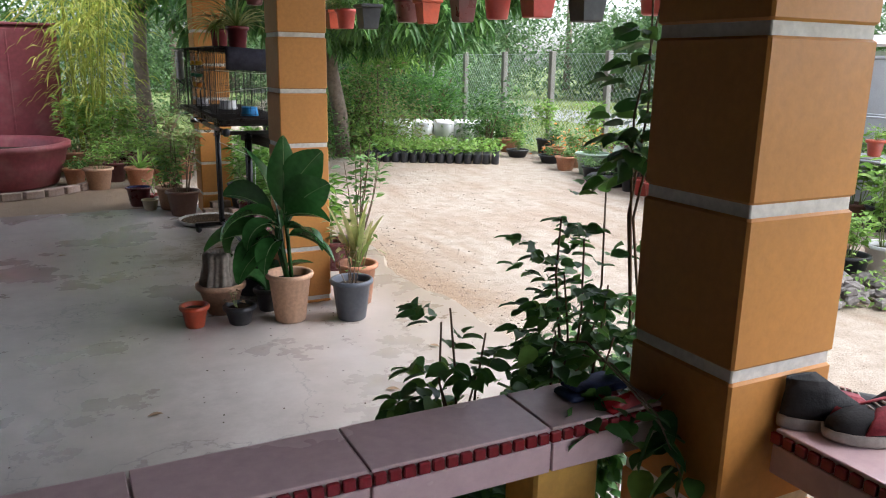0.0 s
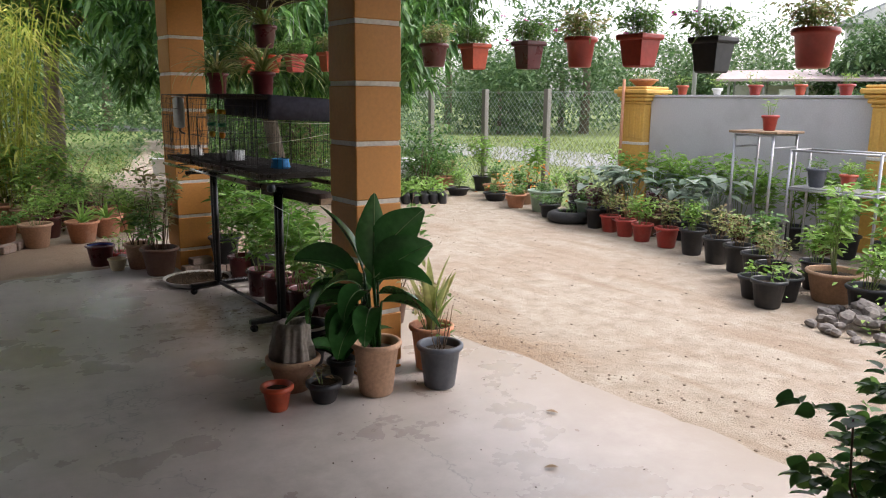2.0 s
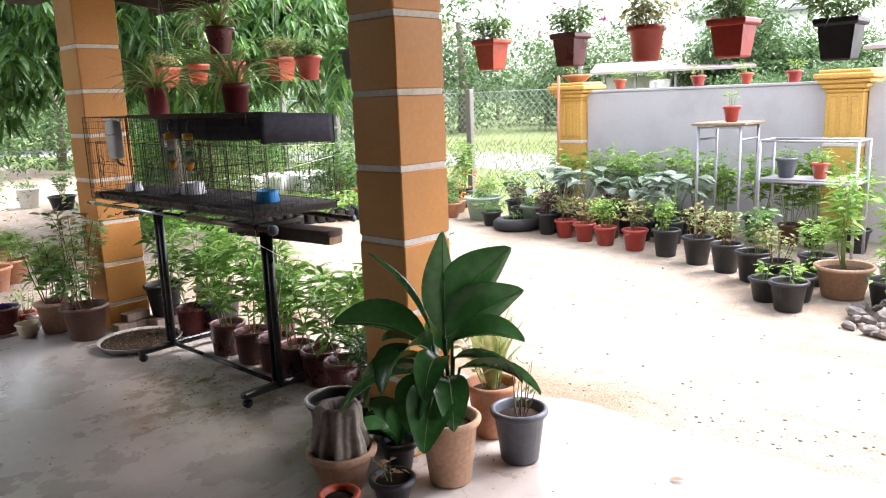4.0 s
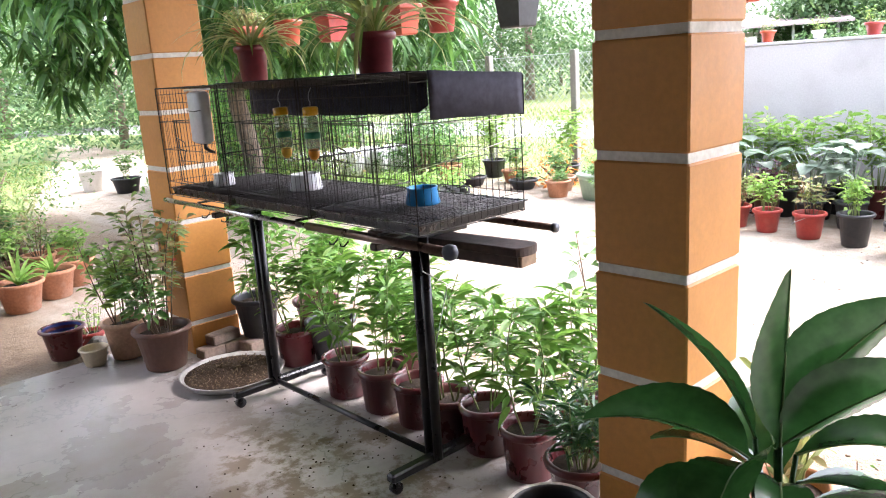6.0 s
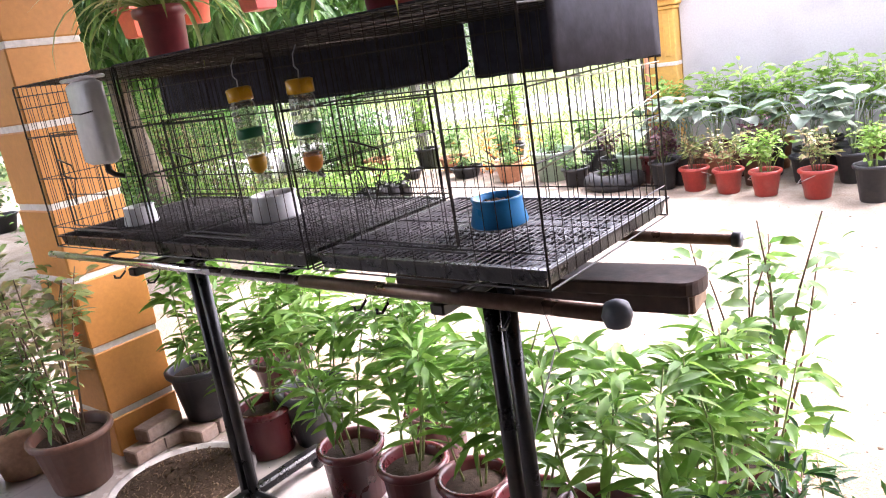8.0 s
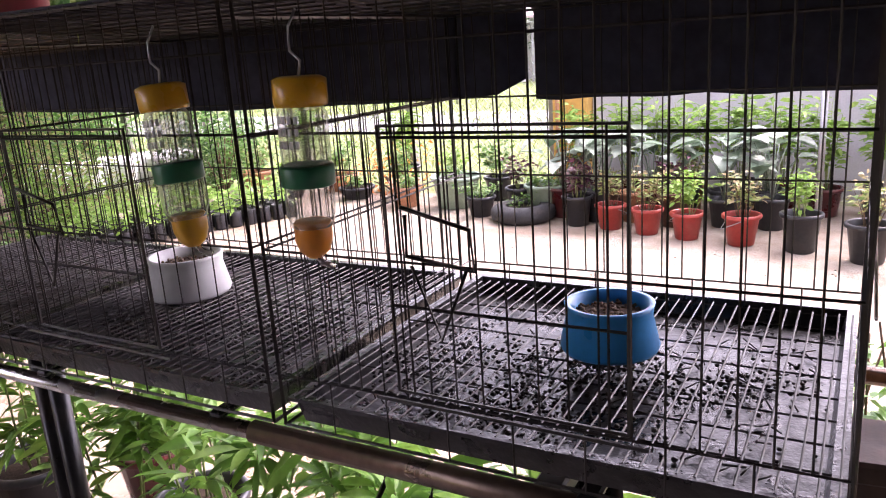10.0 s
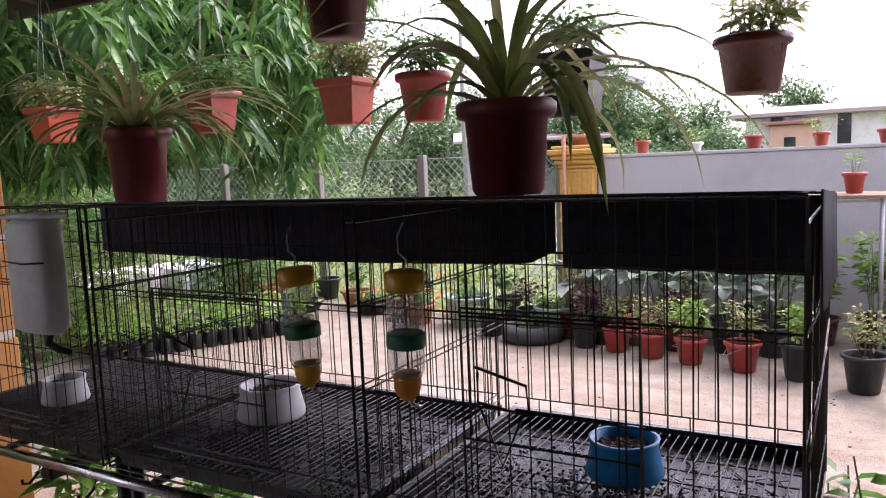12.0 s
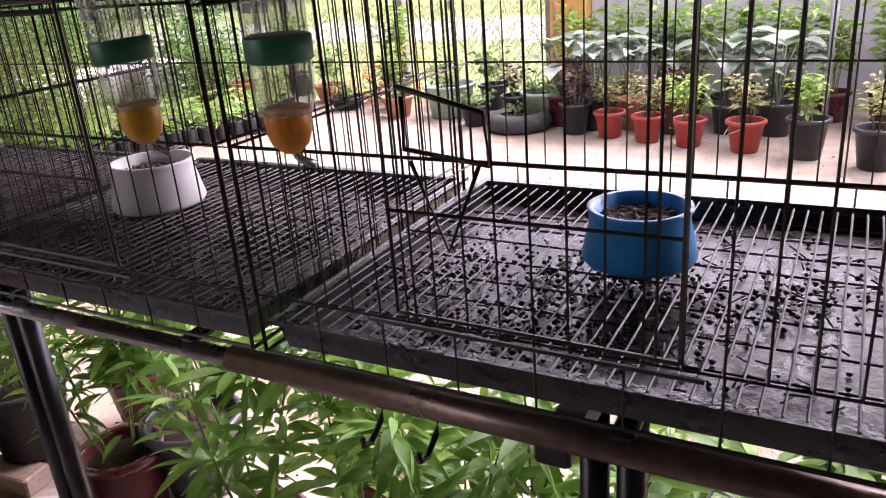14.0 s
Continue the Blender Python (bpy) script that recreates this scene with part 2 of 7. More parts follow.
M = {
    "ground": ground_mat(),
    "concrete": concrete_mat(),
    "ochre": paint("ochre wall paint", (0.53, 0.225, 0.045), 0.55, 0.1, 40, 2.5, (0.3, 0.15, 0.05), 0.4),
    "ochre_pale": paint("yellow ochre paint", (0.62, 0.36, 0.08), 0.6, 0.12, 30, 2.0, (0.4, 0.28, 0.15), 0.4),
    "groove": paint("white joint paint", (0.66, 0.62, 0.56), 0.7, 0.15, 50, 5, (0.4, 0.35, 0.28), 0.5),
    "wall_grey": paint("grey cement render", (0.50, 0.49, 0.50), 0.85, 0.1, 60, 1.2, (0.33, 0.31, 0.31), 0.6),
    # colour of the added unseen walls, kept dark to cut bounced light
    "unseen_wall": paint("dark brown unseen wall", (0.05, 0.032, 0.022), 0.7),
    "roof_under": paint("dark stained timber", (0.04, 0.027, 0.022), 0.85, 0.3),
    "fascia": paint("brown fascia board", (0.04, 0.024, 0.018), 0.7, 0.2),
    "tile_pink": paint("pink ceramic tile", (0.58, 0.42, 0.43), 0.22, 0.08, 30, 3, (0.4, 0.3, 0.3), 0.35, 0.05),
    "tile_maroon": paint("maroon mosaic tile", (0.22, 0.02, 0.03), 0.25, 0.25, 40, 5, (0.1, 0.05, 0.05), 0.3, 0.05),
    "grout": paint("pale grout", (0.6, 0.5, 0.48), 0.9, 0.15),
    "terracotta": paint("terracotta clay", (0.44, 0.20, 0.11), 0.8, 0.2, 50, 6, (0.55, 0.45, 0.38), 0.45),
    "clay_pale": paint("pale clay", (0.50, 0.31, 0.2), 0.85, 0.2, 50, 6, (0.3, 0.22, 0.16), 0.4),
    "plastic_maroon": paint("maroon plastic", (0.095, 0.017, 0.019), 0.33, 0.15, 40, 6, (0.26, 0.17, 0.15), 0.3, 0.05),
    "plastic_wine": paint("wine red plastic", (0.20, 0.028, 0.032), 0.45, 0.15, 40, 6, (0.28, 0.15, 0.13), 0.3, 0.05),
    "plastic_red": paint("red plastic", (0.36, 0.045, 0.035), 0.42, 0.15, 40, 6, (0.35, 0.2, 0.16), 0.35, 0.05),
    "plastic_orange": paint("orange red plastic", (0.42, 0.065, 0.026), 0.42, 0.15, 40, 6, (0.4, 0.2, 0.12), 0.3, 0.05),
    "plastic_black": paint("black plastic", (0.022, 0.023, 0.027), 0.45, 0.25, 40, 6, (0.16, 0.14, 0.12), 0.35, 0.05),
    "tray_black": paint("wet black plastic tray", (0.017, 0.016, 0.017), 0.3, 0.3, 60, 14, (0.05, 0.045, 0.04), 0.5, 0.5),
    "plastic_grey": paint("slate grey plastic", (0.075, 0.085, 0.105), 0.5, 0.2, 40, 6, (0.25, 0.22, 0.2), 0.35, 0.05),
    "plastic_brown": paint("brown plastic", (0.12, 0.055, 0.035), 0.5, 0.2, 40, 6, (0.25, 0.18, 0.14), 0.4, 0.05),
    "plastic_green": paint("pale green glazed pot", (0.30, 0.40, 0.30), 0.4, 0.15),
    "plastic_blue": paint("sky blue plastic", (0.02, 0.27, 0.62), 0.35, 0.12, 40, 6, (0.1, 0.2, 0.35), 0.3, 0.04),
    "blue_inner": paint("deep blue enamel", (0.03, 0.05, 0.22), 0.35, 0.15),
    "plastic_white": paint("white plastic", (0.74, 0.74, 0.74), 0.45, 0.08, 40, 6, (0.45, 0.42, 0.38), 0.35, 0.05),
    "enamel": paint("chipped pale enamel", (0.50, 0.48, 0.46), 0.4, 0.15, 40, 9, (0.10, 0.07, 0.05), 0.8, 0.1),
    "cream": paint("cream plastic", (0.68, 0.58, 0.40), 0.5, 0.1),
    "yellow_cap": paint("yellow plastic", (0.72, 0.38, 0.02), 0.35, 0.1, 40, 8, (0.5, 0.3, 0.05), 0.3, 0.04),
    "orange_cap": paint("orange plastic", (0.75, 0.26, 0.02), 0.35, 0.1, 40, 8, (0.5, 0.2, 0.05), 0.3, 0.04),
    "green_band": paint("green plastic", (0.01, 0.16, 0.075), 0.4, 0.1),
    "soil": paint("dark potting soil", (0.035, 0.024, 0.017), 0.95, 0.5, 90, 12, (0.09, 0.065, 0.045), 0.5, 0.8),
    "grain": paint("dry brown feed and droppings", (0.06, 0.038, 0.024), 0.95, 0.6, 120, 14, (0.12, 0.085, 0.055), 0.5, 0.8),
    "straw": paint("brown straw and pellets", (0.15, 0.10, 0.06), 0.9, 0.5, 60, 30, (0.30, 0.22, 0.13), 0.7, 0.3),
    "litter": paint("wet dark litter", (0.022, 0.017, 0.014), 0.4, 0.5, 90, 14, (0.09, 0.065, 0.04), 0.5, 0.6),
    "wire": paint("black coated wire", (0.03, 0.026, 0.024), 0.45, 0.3, 80, 20, (0.08, 0.05, 0.03), 0.4, 0.05, 0.3),
    "black_steel": paint("black painted steel", (0.018, 0.018, 0.02), 0.35, 0.3, 60, 8, (0.12, 0.08, 0.05), 0.35, 0.05, 0.4),
    "chrome": paint("dull chrome", (0.62, 0.61, 0.6), 0.22, 0.12, 60, 10, (0.25, 0.18, 0.12), 0.4, 0.03, 1.0),
    "brown_steel": paint("worn brown steel tube", (0.16, 0.11, 0.085), 0.35, 0.25, 60, 8, (0.1, 0.06, 0.04), 0.4, 0.05, 0.7),
    "grey_steel": paint("galvanised steel", (0.42, 0.43, 0.45), 0.45, 0.15, 40, 6, (0.3, 0.2, 0.14), 0.45, 0.05, 0.7),
    "cloth": paint("black plastic sheet", (0.06, 0.06, 0.08), 0.75, 0.25, 30, 5, (0.05, 0.05, 0.055), 0.3, 0.2),
    "wood_dark": paint("dark weathered timber", (0.055, 0.032, 0.025), 0.75, 0.35, 30, 5, (0.16, 0.12, 0.09), 0.5, 0.4),
    "wood": paint("weathered timber", (0.27, 0.18, 0.11), 0.8, 0.25, 30, 4, (0.14, 0.1, 0.07), 0.5, 0.4),
    "bark": paint("grey brown bark", (0.19, 0.145, 0.11), 0.95, 0.4, 18, 5, (0.3, 0.28, 0.24), 0.5, 1.0),
    "midrib": paint("pale midrib", (0.17, 0.27, 0.09), 0.45, 0.15),
    "stem": paint("green stem", (0.20, 0.26, 0.08), 0.6, 0.2),
    "twig": paint("brown twig", (0.15, 0.10, 0.06), 0.8, 0.3),
    "concrete_post": paint("old concrete post", (0.24, 0.225, 0.2), 0.9, 0.2, 40, 4, (0.2, 0.18, 0.15), 0.6, 0.4),
    "galv_wire": paint("pale galvanised fence wire", (0.42, 0.48, 0.45), 0.5, 0.2, 60, 3, (0.4, 0.4, 0.38), 0.8),
    "brick": paint("weathered brick", (0.34, 0.25, 0.2), 0.9, 0.25, 40, 8, (0.4, 0.38, 0.34), 0.5, 0.5),
    "rubble": paint("broken grey mortar", (0.19, 0.17, 0.155), 0.95, 0.35, 30, 8, (0.30, 0.26, 0.22), 0.6, 0.7),
    "pebble": paint("sandy clods", (0.27, 0.21, 0.16), 0.95, 0.3, 40, 8, (0.36, 0.31, 0.25), 0.6, 0.5),
    "tank": paint("faded maroon tank", (0.21, 0.045, 0.055), 0.55, 0.2, 20, 2.6, (0.30, 0.16, 0.14), 0.7),
    "rubber": paint("old tyre rubber", (0.03, 0.03, 0.03), 0.8, 0.3, 60, 5, (0.15, 0.13, 0.11), 0.5, 0.3),
    "cement_drape": paint("cement soaked drape", (0.30, 0.26, 0.22), 0.95, 0.3, 40, 8, (0.11, 0.085, 0.065), 0.5, 0.5),
    "asphalt": paint("pale asphalt", (0.25, 0.25, 0.25), 0.9, 0.15),
    "house_white": paint("white house render", (0.76, 0.74, 0.72), 0.8, 0.06),
    "house_peach": paint("peach house render", (0.66, 0.42, 0.30), 0.8, 0.08),
    "roof_red": paint("faded red roof sheet", (0.38, 0.17, 0.15), 0.75, 0.15, 10, 0.5),
    "roof_pale": paint("faded pink roof sheet", (0.42, 0.33, 0.32), 0.7, 0.12, 10, 0.6),
    "roof_grey": paint("grey roof sheet", (0.42, 0.42, 0.44), 0.7, 0.15),
    "dark_glass": paint("dark window glass", (0.02, 0.025, 0.03), 0.1, 0.2),
    "steel_pole": paint("grey utility pole", (0.30, 0.30, 0.29), 0.8, 0.15),
    "shoe_black": paint("black shoe fabric", (0.02, 0.02, 0.022), 0.8, 0.3, 120, 12, (0.08, 0.07, 0.07), 0.4, 0.4),
    "shoe_red": paint("red shoe fabric", (0.30, 0.03, 0.045), 0.75, 0.25, 120, 12, (0.12, 0.03, 0.03), 0.4, 0.4),
    "shoe_sole": paint("grey shoe sole", (0.42, 0.38, 0.34), 0.8, 0.2, 60, 12, (0.2, 0.17, 0.14), 0.5, 0.3),
    "packet": paint("red foil packet", (0.42, 0.02, 0.03), 0.25, 0.2, 30, 10, (0.6, 0.4, 0.35), 0.4, 0.3),
    "blue_cloth": paint("navy folded cloth", (0.025, 0.035, 0.10), 0.85, 0.3, 80, 10, (0.08, 0.08, 0.12), 0.3, 0.4),
    "pink_flower": leaf_mat("magenta petals", [(0.5, 0.03, 0.25), (0.7, 0.08, 0.35)]),
    "orange_flower": leaf_mat("orange petals", [(0.75, 0.2, 0.03), (0.8, 0.35, 0.08)]),
    "red_flower": leaf_mat("red petals", [(0.55, 0.04, 0.03), (0.65, 0.1, 0.06)]),
    "leaf_dark": leaf_mat("dark glossy leaves", [(0.016, 0.06, 0.02), (0.03, 0.095, 0.026), (0.06, 0.15, 0.035)], 0.35, 0.4),
    "leaf_rose": leaf_mat("rose leaves", [(0.03, 0.09, 0.025), (0.05, 0.14, 0.035), (0.08, 0.2, 0.045), (0.16, 0.3, 0.06)], 0.4, 0.5),
    "leaf_mid": leaf_mat("green leaves", [(0.065, 0.16, 0.035), (0.115, 0.245, 0.055), (0.18, 0.32, 0.075)], 0.45, 0.45),
    "leaf_light": leaf_mat("light green leaves", [(0.15, 0.30, 0.05), (0.24, 0.42, 0.08), (0.34, 0.50, 0.12)], 0.5, 0.45),
    "leaf_balsam": leaf_mat("balsam leaves", [(0.09, 0.22, 0.03), (0.15, 0.33, 0.05), (0.25, 0.43, 0.08)], 0.45, 0.45),
    "leaf_mango": leaf_mat("tree leaves", [(0.06, 0.17, 0.035), (0.11, 0.26, 0.055), (0.2, 0.37, 0.09)], 0.4, 0.6),
    # darker copy of the tree leaves: the crown's shade is in the colour
    "leaf_shade": leaf_mat("mango leaves in shade tone", [(0.035, 0.11, 0.025), (0.075, 0.185, 0.04), (0.14, 0.285, 0.06)], 0.4, 0.42),
    "leaf_yellow": leaf_mat("yellow green leaves", [(0.26, 0.36, 0.05), (0.42, 0.48, 0.08), (0.56, 0.54, 0.13)], 0.5, 0.55),
    "leaf_mixed": leaf_mat("green and russet leaves", [(0.13, 0.23, 0.06), (0.28, 0.35, 0.11), (0.38, 0.27, 0.15), (0.21, 0.32, 0.09)], 0.5, 0.45),
    "leaf_purple": leaf_mat("purple red leaves", [(0.07, 0.02, 0.04), (0.12, 0.04, 0.06), (0.08, 0.07, 0.03)], 0.5),
    "leaf_silver": leaf_mat("pale silvery leaves", [(0.10, 0.18, 0.10), (0.48, 0.55, 0.47), (0.05, 0.11, 0.05), (0.34, 0.43, 0.34)], 0.45),
    "leaf_big": leaf_mat("large glossy leaf", [(0.018, 0.075, 0.022), (0.035, 0.12, 0.028), (0.025, 0.075, 0.032)], 0.27, 0.25),
    "leaf_spider": leaf_mat("striped strap leaves", [(0.15, 0.25, 0.05), (0.36, 0.42, 0.11), (0.64, 0.62, 0.30), (0.24, 0.33, 0.08)], 0.4, 0.4),
    "leaf_dry": leaf_mat("dry leaves", [(0.20, 0.13, 0.07), (0.3, 0.2, 0.11)], 0.8, 0.2),
    "leaf_far": leaf_mat("distant foliage", [(0.06, 0.13, 0.05), (0.10, 0.19, 0.065), (0.17, 0.26, 0.10)], 0.6, 0.35),
    "grass": leaf_mat("grass blades", [(0.12, 0.18, 0.04), (0.2, 0.26, 0.07), (0.28, 0.3, 0.1)], 0.6, 0.3),
}


def bottle_mat():
    m, n, l, p = shader("cloudy clear plastic")
    tex = noise_node(n, l, 14.0, 4.0)
    r = ramp_node(n, l, tex.outputs["Fac"], [(0.35, (0.42, 0.43, 0.36)), (0.7, (0.58, 0.59, 0.50))])
    l.new(r.outputs[0], p.inputs["Base Color"])
    p.inputs["Roughness"].default_value = 0.3
    p.inputs["Alpha"].default_value = 0.38
    p.inputs["Specular IOR Level"].default_value = 0.6
    return m


M["bottle"] = bottle_mat()
for key in ("soil", "grain", "cloth"):
    M[key].node_tree.nodes["Principled BSDF"].inputs["Specular IOR Level"].default_value = 0.12

# ---- mesh building ----
rnd = random.Random(7)


class Geo:
    """Collects vertices and faces for one mesh."""

    def __init__(self):
        self.v, self.f = [], []

    def add(self, vs, fs):
        k = len(self.v)
        self.v.extend(tuple(map(float, p)) for p in vs)
        self.f.extend(tuple(i + k for i in q) for q in fs)
        return self

    def loft(self, rings, close=True, cap0=True, cap1=True):
        n = len(rings[0])
        vs = [p for r in rings for p in r]
        fs = []
        for i in range(len(rings) - 1):
            for j in range(n if close else n - 1):
                a, b = i * n + j, i * n + (j + 1) % n
                fs.append((a, b, b + n, a + n))
        if cap0:
            fs.append(tuple(range(n - 1, -1, -1)))
        if cap1:
            fs.append(tuple(range((len(rings) - 1) * n, len(rings) * n)))
        return self.add(vs, fs)

    def box(self, x0, x1, y0, y1, z0, z1, c=0.004):
        """A box with all its edges chamfered."""
        def ring(z, d):
            a, b, e, g = x0 + d, x1 - d, y0 + d, y1 - d
            return [(a + c, e, z), (b - c, e, z), (b, e + c, z), (b, g - c, z), (b - c, g, z), (a + c, g, z), (a, g - c, z), (a, e + c, z)]
        return self.loft([ring(z0, c), ring(z0 + c, 0), ring(z1 - c, 0), ring(z1, c)])

    def lathe(self, prof, n=20, at=(0, 0, 0), cap0=True, cap1=True, wob=None):
        rings = []
        for r, z in prof:
            ring = []
            for j in range(n):
                a = 2 * math.pi * j / n
                k = r * (wob(a, z) if wob else 1.0)
                ring.append((at[0] + k * math.cos(a), at[1] + k * math.sin(a), at[2] + z))
            rings.append(ring)
        return self.loft(rings, True, cap0, cap1)

    def tube(self, pts, r, n=6, taper=1.0):
        pts = [Vector(p) for p in pts]
        rings = []
        for i, p in enumerate(pts):
            d = (pts[min(i + 1, len(pts) - 1)] - pts[max(i - 1, 0)]).normalized()
            s = d.cross(Vector((0.31, 0.17, 0.93)) if abs(d.z) < 0.9 else Vector((1, 0.1, 0))).normalized()
            u = d.cross(s)
            k = r * (1 + (taper - 1) * i / max(1, len(pts) - 1))
            rings.append([tuple(p + k * (math.cos(2 * math.pi * j / n) * s + math.sin(2 * math.pi * j / n) * u)) for j in range(n)])
        return self.loft(rings)

    def blade(self, base, heading, length, width, rise, droop, fold=0.12, segs=7, shape="strap", twist=0.0, roll=0.0, ripple=0.0):
        """One leaf: starts at base, leaves at the angle rise (degrees), bends down by droop, with a folded midrib."""
        p = Vector(base)
        ang = radians(rise)
        step = length / segs
        rows = []
        for i in range(segs + 1):
            u = i / segs
            if shape == "strap":
                w = width * (0.75 + 0.5 * u) * (1 - u ** 3) if u < 1 else 0.0
            elif shape == "oval":
                w = width * (0.12 + 1.0 * math.sin(math.pi * min(1.0, max(0.0, u * 1.05 - 0.05)) ** 0.85)) if u < 1 else 0.0
            else:
                w = width * (0.9 * math.sin(math.pi * u ** 0.55)) if 0 < u < 1 else 0.0
            d = Vector((math.cos(heading) * math.cos(ang), math.sin(heading) * math.cos(ang), math.sin(ang)))
            side = Vector((-math.sin(heading + twist * u), math.cos(heading + twist * u), 0.0))
            up = side.cross(d) * -1
            up = -up if up.z < 0 else up
            side, up = side * math.cos(roll) + up * math.sin(roll), up * math.cos(roll) - side * math.sin(roll)
            k = w * (fold + ripple * (1 if i % 2 else -1))
            rows.append([tuple(p + side * w * 0.5 + up * k), tuple(p), tuple(p - side * w * 0.5 + up * k)])
            p = p + d * step
            ang -= radians(droop) / segs
        return self.loft(rows, False, False, False)

    def ob(self, name, mat, parent=None, label="", smooth=True, m=None):
        me = bpy.data.meshes.new(name)
        me.from_pydata(self.v, [], self.f)
        me.update()
        if smooth:
            me.polygons.foreach_set("use_smooth", [True] * len(me.polygons))
        me.materials.append(M[mat])
        o = new(name, me)
        if parent is not None:
            o.parent = parent
        if m is not None:
            o.matrix_basis = m
        if label:
            tagged(o, label)
        return o


def thing(name, x, y, z=0.0, rz=0.0, label="", category="", group="", kind=""):
    e = new(name)
    e.empty_display_size = 0.1
    e.matrix_basis = pose(x, y, z, 0, 0, rz)
    return tagged(e, label, category, group, kind)


def leaf_cloud(name, mat, parent, P, D, L, W, rng, hang=0.3, label="", kind="", rounded=False, fine=False):
    """Many five-point leaves at the points P along the directions D."""
    P, D = np.asarray(P, float), np.asarray(D, float)
    n = len(P)
    D = D / np.maximum(np.linalg.norm(D, axis=1, keepdims=True), 1e-6)
    L = np.asarray(L, float).reshape(-1, 1) * np.ones((n, 1))
    W = np.asarray(W, float).reshape(-1, 1) * np.ones((n, 1))
    up = rng.normal(0, 0.45, (n, 3)) + (0, 0, 1.0)
    S = np.cross(D, up)
    S /= np.maximum(np.linalg.norm(S, axis=1, keepdims=True), 1e-6)
    N = np.cross(S, D)
    mid = P + D * L * 0.45 - np.array((0, 0, 1.0)) * L * hang * 0.18
    tip = P + D * L - np.array((0, 0, 1.0)) * L * hang
    a, b = mid + S * W * 0.5 + N * W * 0.15, mid - S * W * 0.5 + N * W * 0.15
    V = np.stack([P, a, mid, b, tip], 1).reshape(-1, 3)
    k = np.arange(n).reshape(-1, 1) * 5
    F = np.concatenate([k + (0, 2, 1), k + (0, 3, 2), k + (1, 2, 4), k + (2, 3, 4)], 1).reshape(-1, 3)
    if rounded:
        q1, q2 = P + D * L * 0.28, P + D * L * 0.68 - np.array((0, 0, 1.0)) * L * hang * 0.4
        V = np.stack([P, q1 + S * W * 0.44 + N * W * 0.1, q2 + S * W * 0.42 + N * W * 0.1, tip, q2 - S * W * 0.42 + N * W * 0.1, q1 - S * W * 0.44 + N * W * 0.1, mid], 1).reshape(-1, 3)
        k = np.arange(n).reshape(-1, 1) * 7
        F = np.concatenate([k + (6, a, b) for a, b in ((0, 5), (5, 4), (4, 3), (3, 2), (2, 1), (1, 0))], 1).reshape(-1, 3)
    if fine:
        down = np.array((0, 0, 1.0)) * L * hang
        left, right = [], []
        for u, hw in ((0.12, 0.30), (0.3, 0.47), (0.52, 0.48), (0.72, 0.34), (0.88, 0.16)):
            c = P + D * L * u - down * u * u
            left.append(c + S * W * hw + N * W * 0.14)
            right.append(c - S * W * hw + N * W * 0.14)
        spine = [P] + [P + D * L * u - down * u * u for u in (0.3, 0.52, 0.72)]
        V = np.stack(spine + [tip] + left + right, 1).reshape(-1, 3)
        k = np.arange(n).reshape(-1, 1) * 15
        tri = [(0, 5, 1), (5, 6, 1), (1, 6, 7), (1, 7, 2), (2, 7, 8), (2, 8, 3), (3, 8, 9), (3, 9, 4), (0, 1, 10), (10, 1, 11), (1, 12, 11), (1, 2, 12), (2, 13, 12), (2, 3, 13), (3, 14, 13), (3, 4, 14)]
        F = np.concatenate([k + q for q in tri], 1).reshape(-1, 3)
    me = bpy.data.meshes.new(name)
    me.from_pydata(V.tolist(), [], F.tolist())
    me.update()
    me.polygons.foreach_set("use_smooth", [True] * len(me.polygons))
    me.materials.append(M[mat])
    o = new(name, me)
    if parent is not None:
        o.parent = parent
    return tagged(o, label, "", "", kind)


def turns(rng, n, lift=0.2, spread=0.5):
    a = rng.uniform(0, 2 * np.pi, n)
    return np.stack([np.cos(a), np.sin(a), rng.normal(lift, spread, n)], 1)


# ---- pots ----


def pot_shell(r, h, foot=0.72, rim=0.03, lip=0.012, wall=0.012):
    """Outside, rim and inside of a round pot in one profile."""
    return [(r * foot * 0.9, 0.0), (r * foot, 0.008), (r * (foot + 0.9 * (0.97 - foot)), h - rim - 0.004), (r + lip * 0.6, h - rim), (r + lip, h - rim * 0.7),
            (r + lip, h - 0.006), (r + lip * 0.4, h), (r - wall * 0.6, h), (r - wall, h - 0.01), (r - wall * 1.6, h * 0.8)]


def pot(parent, r, h, mat, square=False, foot=0.72, soil=True, label="", rim=0.03):
    g = Geo()
    prof = pot_shell(r, h, foot, rim)
    if square:
        g.lathe([(q * 1.25, z) for q, z in prof], 4, (0, 0, 0), True, False)
    else:
        g.lathe(prof, 22, (0, 0, 0), True, False)
    body = g.ob("pot", mat, parent, label, not square)
    if soil:
        k = r - 0.016
        s = Geo()
        s.lathe([(k * (1.22 if square else 1.0), h * 0.82), (k * 0.7, h * 0.86), (k * 0.25, h * 0.87)], 4 if square else 18, (0, 0, 0), False, True)
        s.ob("soil", "soil", parent)
    return body


